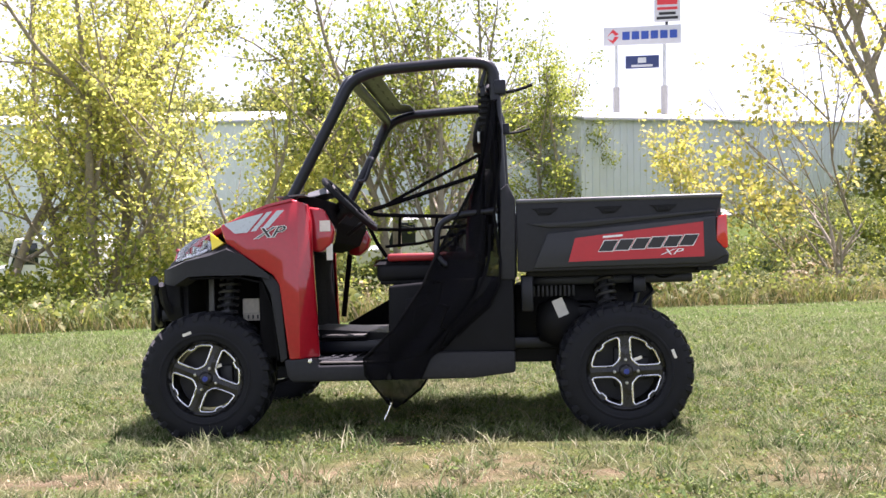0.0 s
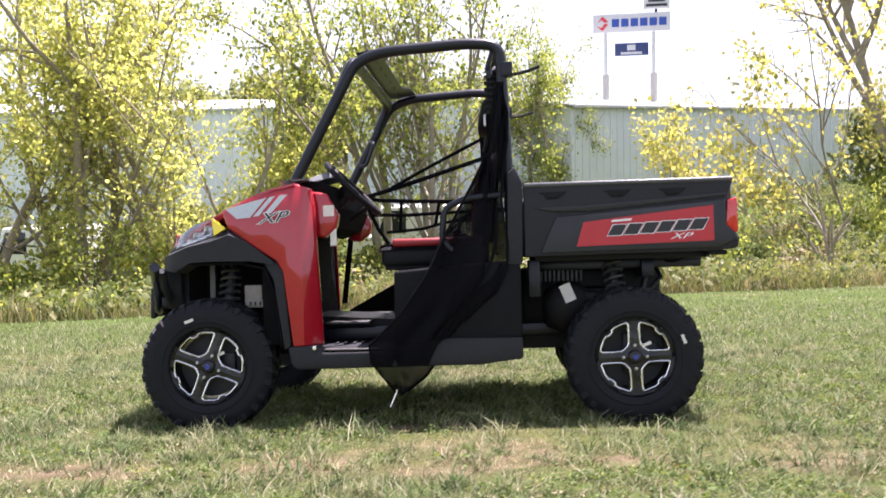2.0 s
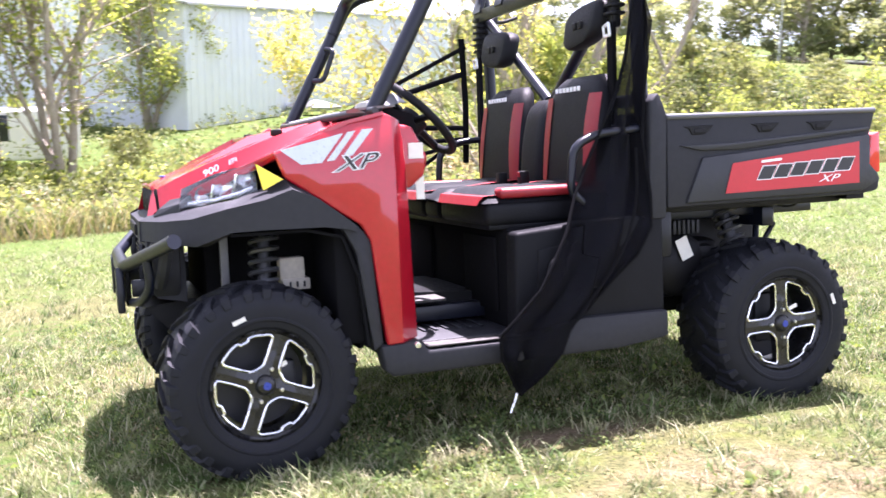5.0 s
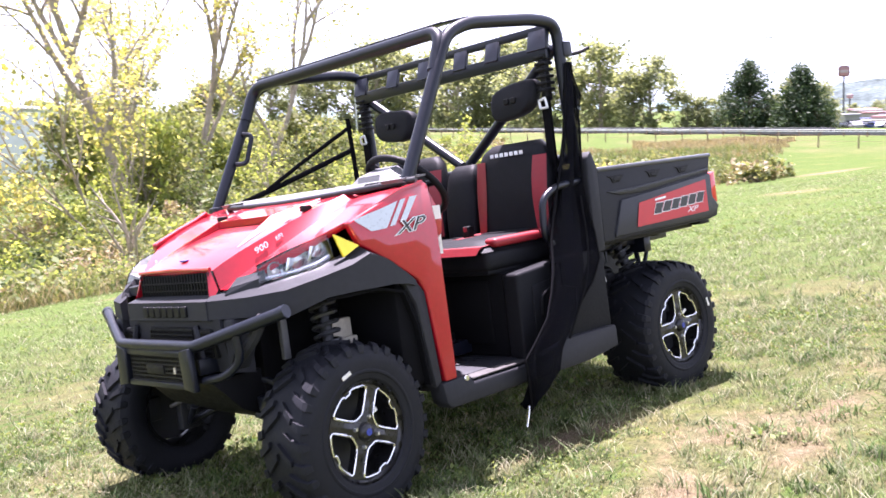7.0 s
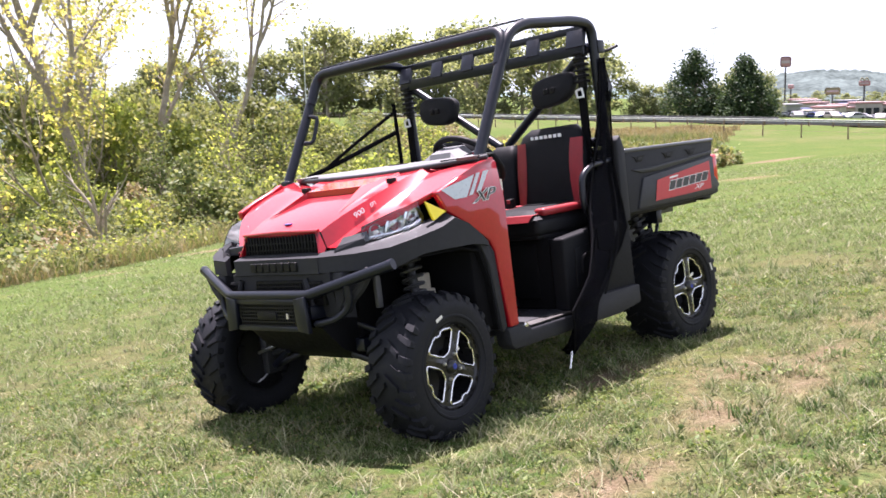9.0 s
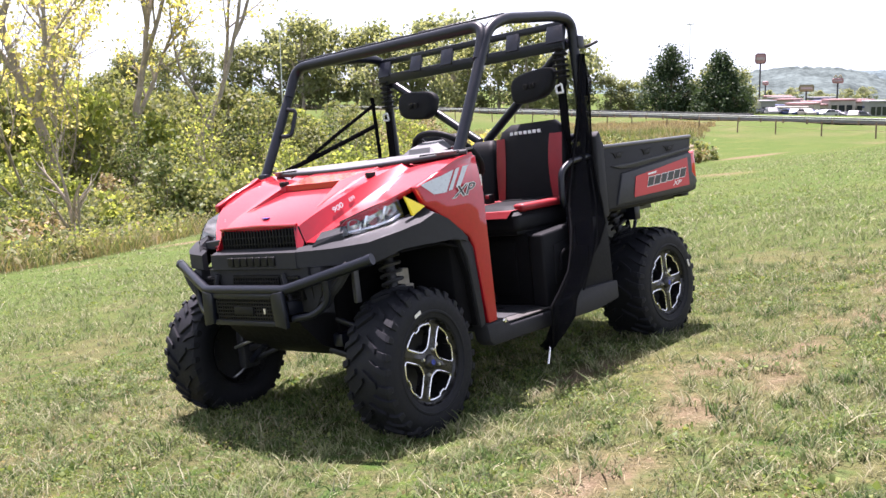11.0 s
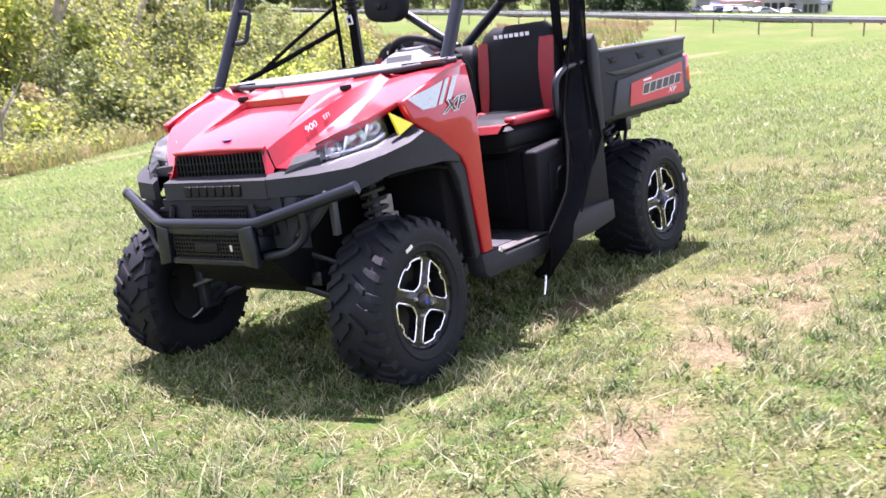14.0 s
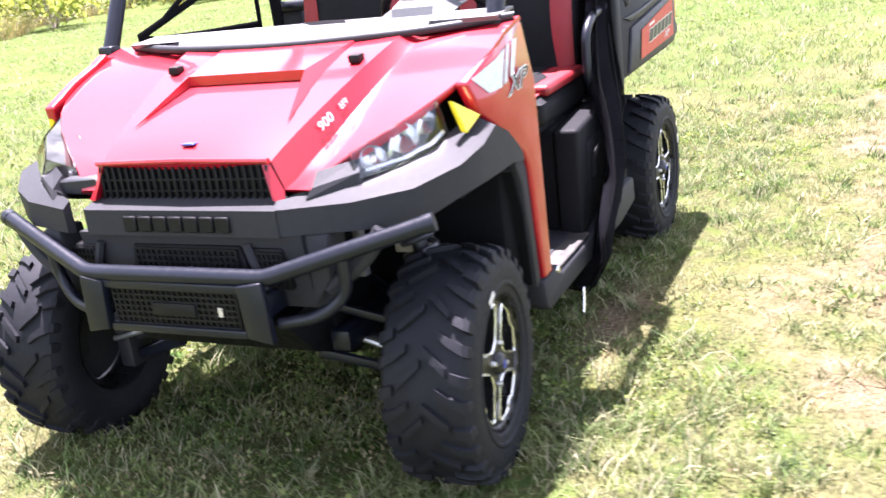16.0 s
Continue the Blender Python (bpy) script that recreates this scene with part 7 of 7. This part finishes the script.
# far woods: broadleaf trees and two cedars
def far_tree(name, label, seed, h, w, material, n, leaf, cone=False):
    rng = np.random.default_rng(seed)
    ob = thing(name, label, "tree", pose(0, 0, 0), "far trees")
    trunk = [([np.array([0, 0, -0.4]), np.array([0.1, 0, h * 0.4]), np.array([0, 0.1, h * 0.85])], 0.022 * h, 0.01 * h)]
    P = []
    clumps = 150 if cone else 26
    for k in range(clumps):
        if cone:
            t = rng.random() ** 1.3
            r = w * 0.5 * min(1.0, 0.75 + t) * (1 - t) ** 0.72
            z = h * (0.06 + 0.92 * t)
        else:
            t = rng.random()
            z = h * (0.06 + 0.88 * t)
            r = w * 0.5 * math.sqrt(max(0, 1 - ((t - 0.36) / 0.66) ** 2))
        a, q = rng.random() * 2 * np.pi, rng.random() ** 0.5
        c = np.array([math.cos(a) * r * q, math.sin(a) * r * q, z])
        trunk.append(([np.array([0, 0, z * 0.6]), c * np.array([0.6, 0.6, 0.85]), c], 0.007 * h, 0.002 * h))
        s = (0.052 if cone else 0.085) * w * (0.6 + 0.8 * rng.random())
        P.append(c + np.clip(rng.normal(0, 1, (n // clumps, 3)), -1.5, 1.5) * np.array([s, s, s * (1.3 if cone else 0.85)]))
    P = np.concatenate(P)
    v, f = limb_mesh(trunk)
    t = new("trunk", raw_mesh("trunk", v, f, BARK, None, True))
    t.parent = ob
    v, f = leaves(P, leaf, rng)
    c = new("crown", raw_mesh("crown", v, f, material))
    c.parent = ob
    return ob


# a greyer far leaf, with distance haze put into its colour
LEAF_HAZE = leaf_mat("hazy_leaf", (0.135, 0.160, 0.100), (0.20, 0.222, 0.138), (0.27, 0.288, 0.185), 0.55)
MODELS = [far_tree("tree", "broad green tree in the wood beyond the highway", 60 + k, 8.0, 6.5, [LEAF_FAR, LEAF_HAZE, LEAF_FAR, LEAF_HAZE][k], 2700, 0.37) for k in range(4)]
used = set()


def plant(k, az, dist, el, eye=CORNER, wide=1.0):
    """Puts a far tree so that its top stands at an elevation seen from the eye."""
    x, y = from_eye(eye, az, dist)
    z = float(ground_z(x, y))
    h = 1.55 + dist * math.tan(radians(el)) - z
    s = h / 8.0
    m = pose(x, y, z, 0, 0, rng.random() * 360) @ Matrix.Diagonal((s * wide, s * wide, s, 1))
    if k in used:
        ob = copy_thing(MODELS[k], m)
    else:
        ob = MODELS[k]
        used.add(k)
    ob.matrix_world = m
    return ob


rng = np.random.default_rng(15)
for i in range(34):
    az = 20 + i * 1.09 + rng.normal(0, 0.4)
    el = 2.0 + 1.4 * math.exp(-((az - 44) / 5) ** 2) + 1.3 * math.exp(-((az - 52.5) / 5) ** 2) + rng.normal(-0.2, 0.65)
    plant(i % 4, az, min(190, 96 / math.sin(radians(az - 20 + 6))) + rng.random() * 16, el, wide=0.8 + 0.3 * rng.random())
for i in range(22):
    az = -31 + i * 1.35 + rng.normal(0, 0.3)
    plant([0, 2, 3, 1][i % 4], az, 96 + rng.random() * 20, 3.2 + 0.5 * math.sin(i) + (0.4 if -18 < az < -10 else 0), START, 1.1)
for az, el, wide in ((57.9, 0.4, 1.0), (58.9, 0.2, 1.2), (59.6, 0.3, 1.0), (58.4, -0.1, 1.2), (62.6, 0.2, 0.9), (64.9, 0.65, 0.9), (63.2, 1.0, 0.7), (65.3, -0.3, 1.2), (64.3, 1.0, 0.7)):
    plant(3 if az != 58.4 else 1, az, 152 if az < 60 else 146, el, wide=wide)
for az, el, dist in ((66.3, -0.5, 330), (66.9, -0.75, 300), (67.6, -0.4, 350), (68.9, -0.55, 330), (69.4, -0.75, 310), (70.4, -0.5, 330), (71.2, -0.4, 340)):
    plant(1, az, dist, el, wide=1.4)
for az, el, dist, wide in ((61.15, 1.75, 142, 10.5), (63.8, 1.30, 137, 9.5)):
    x, y = from_eye(CORNER, az, dist)
    z = float(ground_z(x, y))
    h = 1.61 + dist * math.tan(radians(el)) - z
    c = far_tree("cedar", "dense dark green cedar beyond the highway", 80 + int(az), h, wide, LEAF_DARK, 10000, 0.36, True)
    c.matrix_world = pose(x, y, z)

# shrubs between the ditch and the fence
rng = np.random.default_rng(25)
for k in range(84):
    x, y = from_eye(CORNER, 42 + k * 0.245 + rng.normal(0, 0.5), 39 + 27 * rng.random())
    bush(300 + k, x, y, 0.7 + 0.7 * rng.random(), (0.7 + 0.8 * rng.random()) * (0.6 if k > 62 else 1), [WEED, LEAF_BUSH, LEAF_BUSH, WEED, LEAF_BUSH, DEAD][k % 6], 560, 0.17, "scrubby bush at the end of the field", "scrub")
for k in range(16):
    x, y = from_eye(CORNER, 24 + k * 1.3, 32 + 14 * rng.random())
    bush(340 + k, x, y, 1.3 + 1.0 * rng.random(), 1.6 + 1.4 * rng.random(), [LEAF_BUSH, LEAF_GREEN][k % 2], 1700, 0.15, "tall green bush beyond the ditch", "scrub")
for k in range(12):
    x, y = from_eye(START, -14 + k * 1.9, 30 + 8 * rng.random())
    bush(360 + k, x, y, 1.4 + 0.8 * rng.random(), 1.4 + 0.8 * rng.random(), [LEAF_BUSH, LEAF_GREEN][k % 2], 1700, 0.14, "tall green bush beyond the ditch", "scrub")
for az, dist, wide, high in ((49.6, 37, 1.3, 1.7), (51.0, 40, 1.5, 2.2), (52.4, 38, 1.1, 1.5), (53.4, 43, 1.3, 1.6)):
    x, y = from_eye(CORNER, az, dist)
    bush(int(az * 10), x, y, wide, high, LEAF_LIME, 900, 0.16, "lime-leaved young bush at the end of the field", "scrub")

for k in range(7):
    x, y = from_eye(START, -31.0 + k * 2.6 + rng.normal(0, 0.5), 31.5 + 4 * rng.random())
    bush(380 + k, x, y, 1.5 + 0.5 * rng.random(), 2.8 + 1.8 * rng.random(), [LEAF_YELLOW, LEAF_GREEN][k % 2], 1200, 0.15, "tall yellow-green bush under the dense trees", "undergrowth")

# thicket between the open trees and the far woods
THICKET = [far_tree("thicket", "dense green thicket beyond the open trees", 90 + k, 4.0, 5.0, m, 2100, 0.285) for k, m in enumerate((LEAF_BUSH, LEAF_GREEN, LEAF_BUSH))]
rng = np.random.default_rng(27)
for k in range(48):
    az = 24.5 + 23.5 * (k + rng.random()) / 48
    dist = 50 + 42 * rng.random()
    x, y = from_eye(CORNER, az, dist)
    z = float(ground_z(x, y))
    el = 1.0 - 2.2 * max(0, (az - 26)) / 16 + rng.normal(-0.4, 0.5)
    h = max(1.6, 1.58 + dist * math.tan(radians(el)) - z)
    m = pose(x, y, z, 0, 0, rng.random() * 360) @ Matrix.Diagonal((h / 4.6, h / 4.6, h / 4.0, 1))
    ob = THICKET[k] if k < 3 else copy_thing(THICKET[k % 3], m)
    ob.matrix_world = m
for k in range(13):
    x, y = from_eye(START, -36 + 3.0 * k + rng.normal(0, 0.8), 38 + 20 * rng.random())
    h = 0.9 + 0.7 * rng.random()
    copy_thing(THICKET[k % 3], pose(x, y, float(ground_z(x, y)), 0, 0, rng.random() * 360) @ Matrix.Diagonal((h / 4.0, h / 4.0, h / 4.0, 1)))
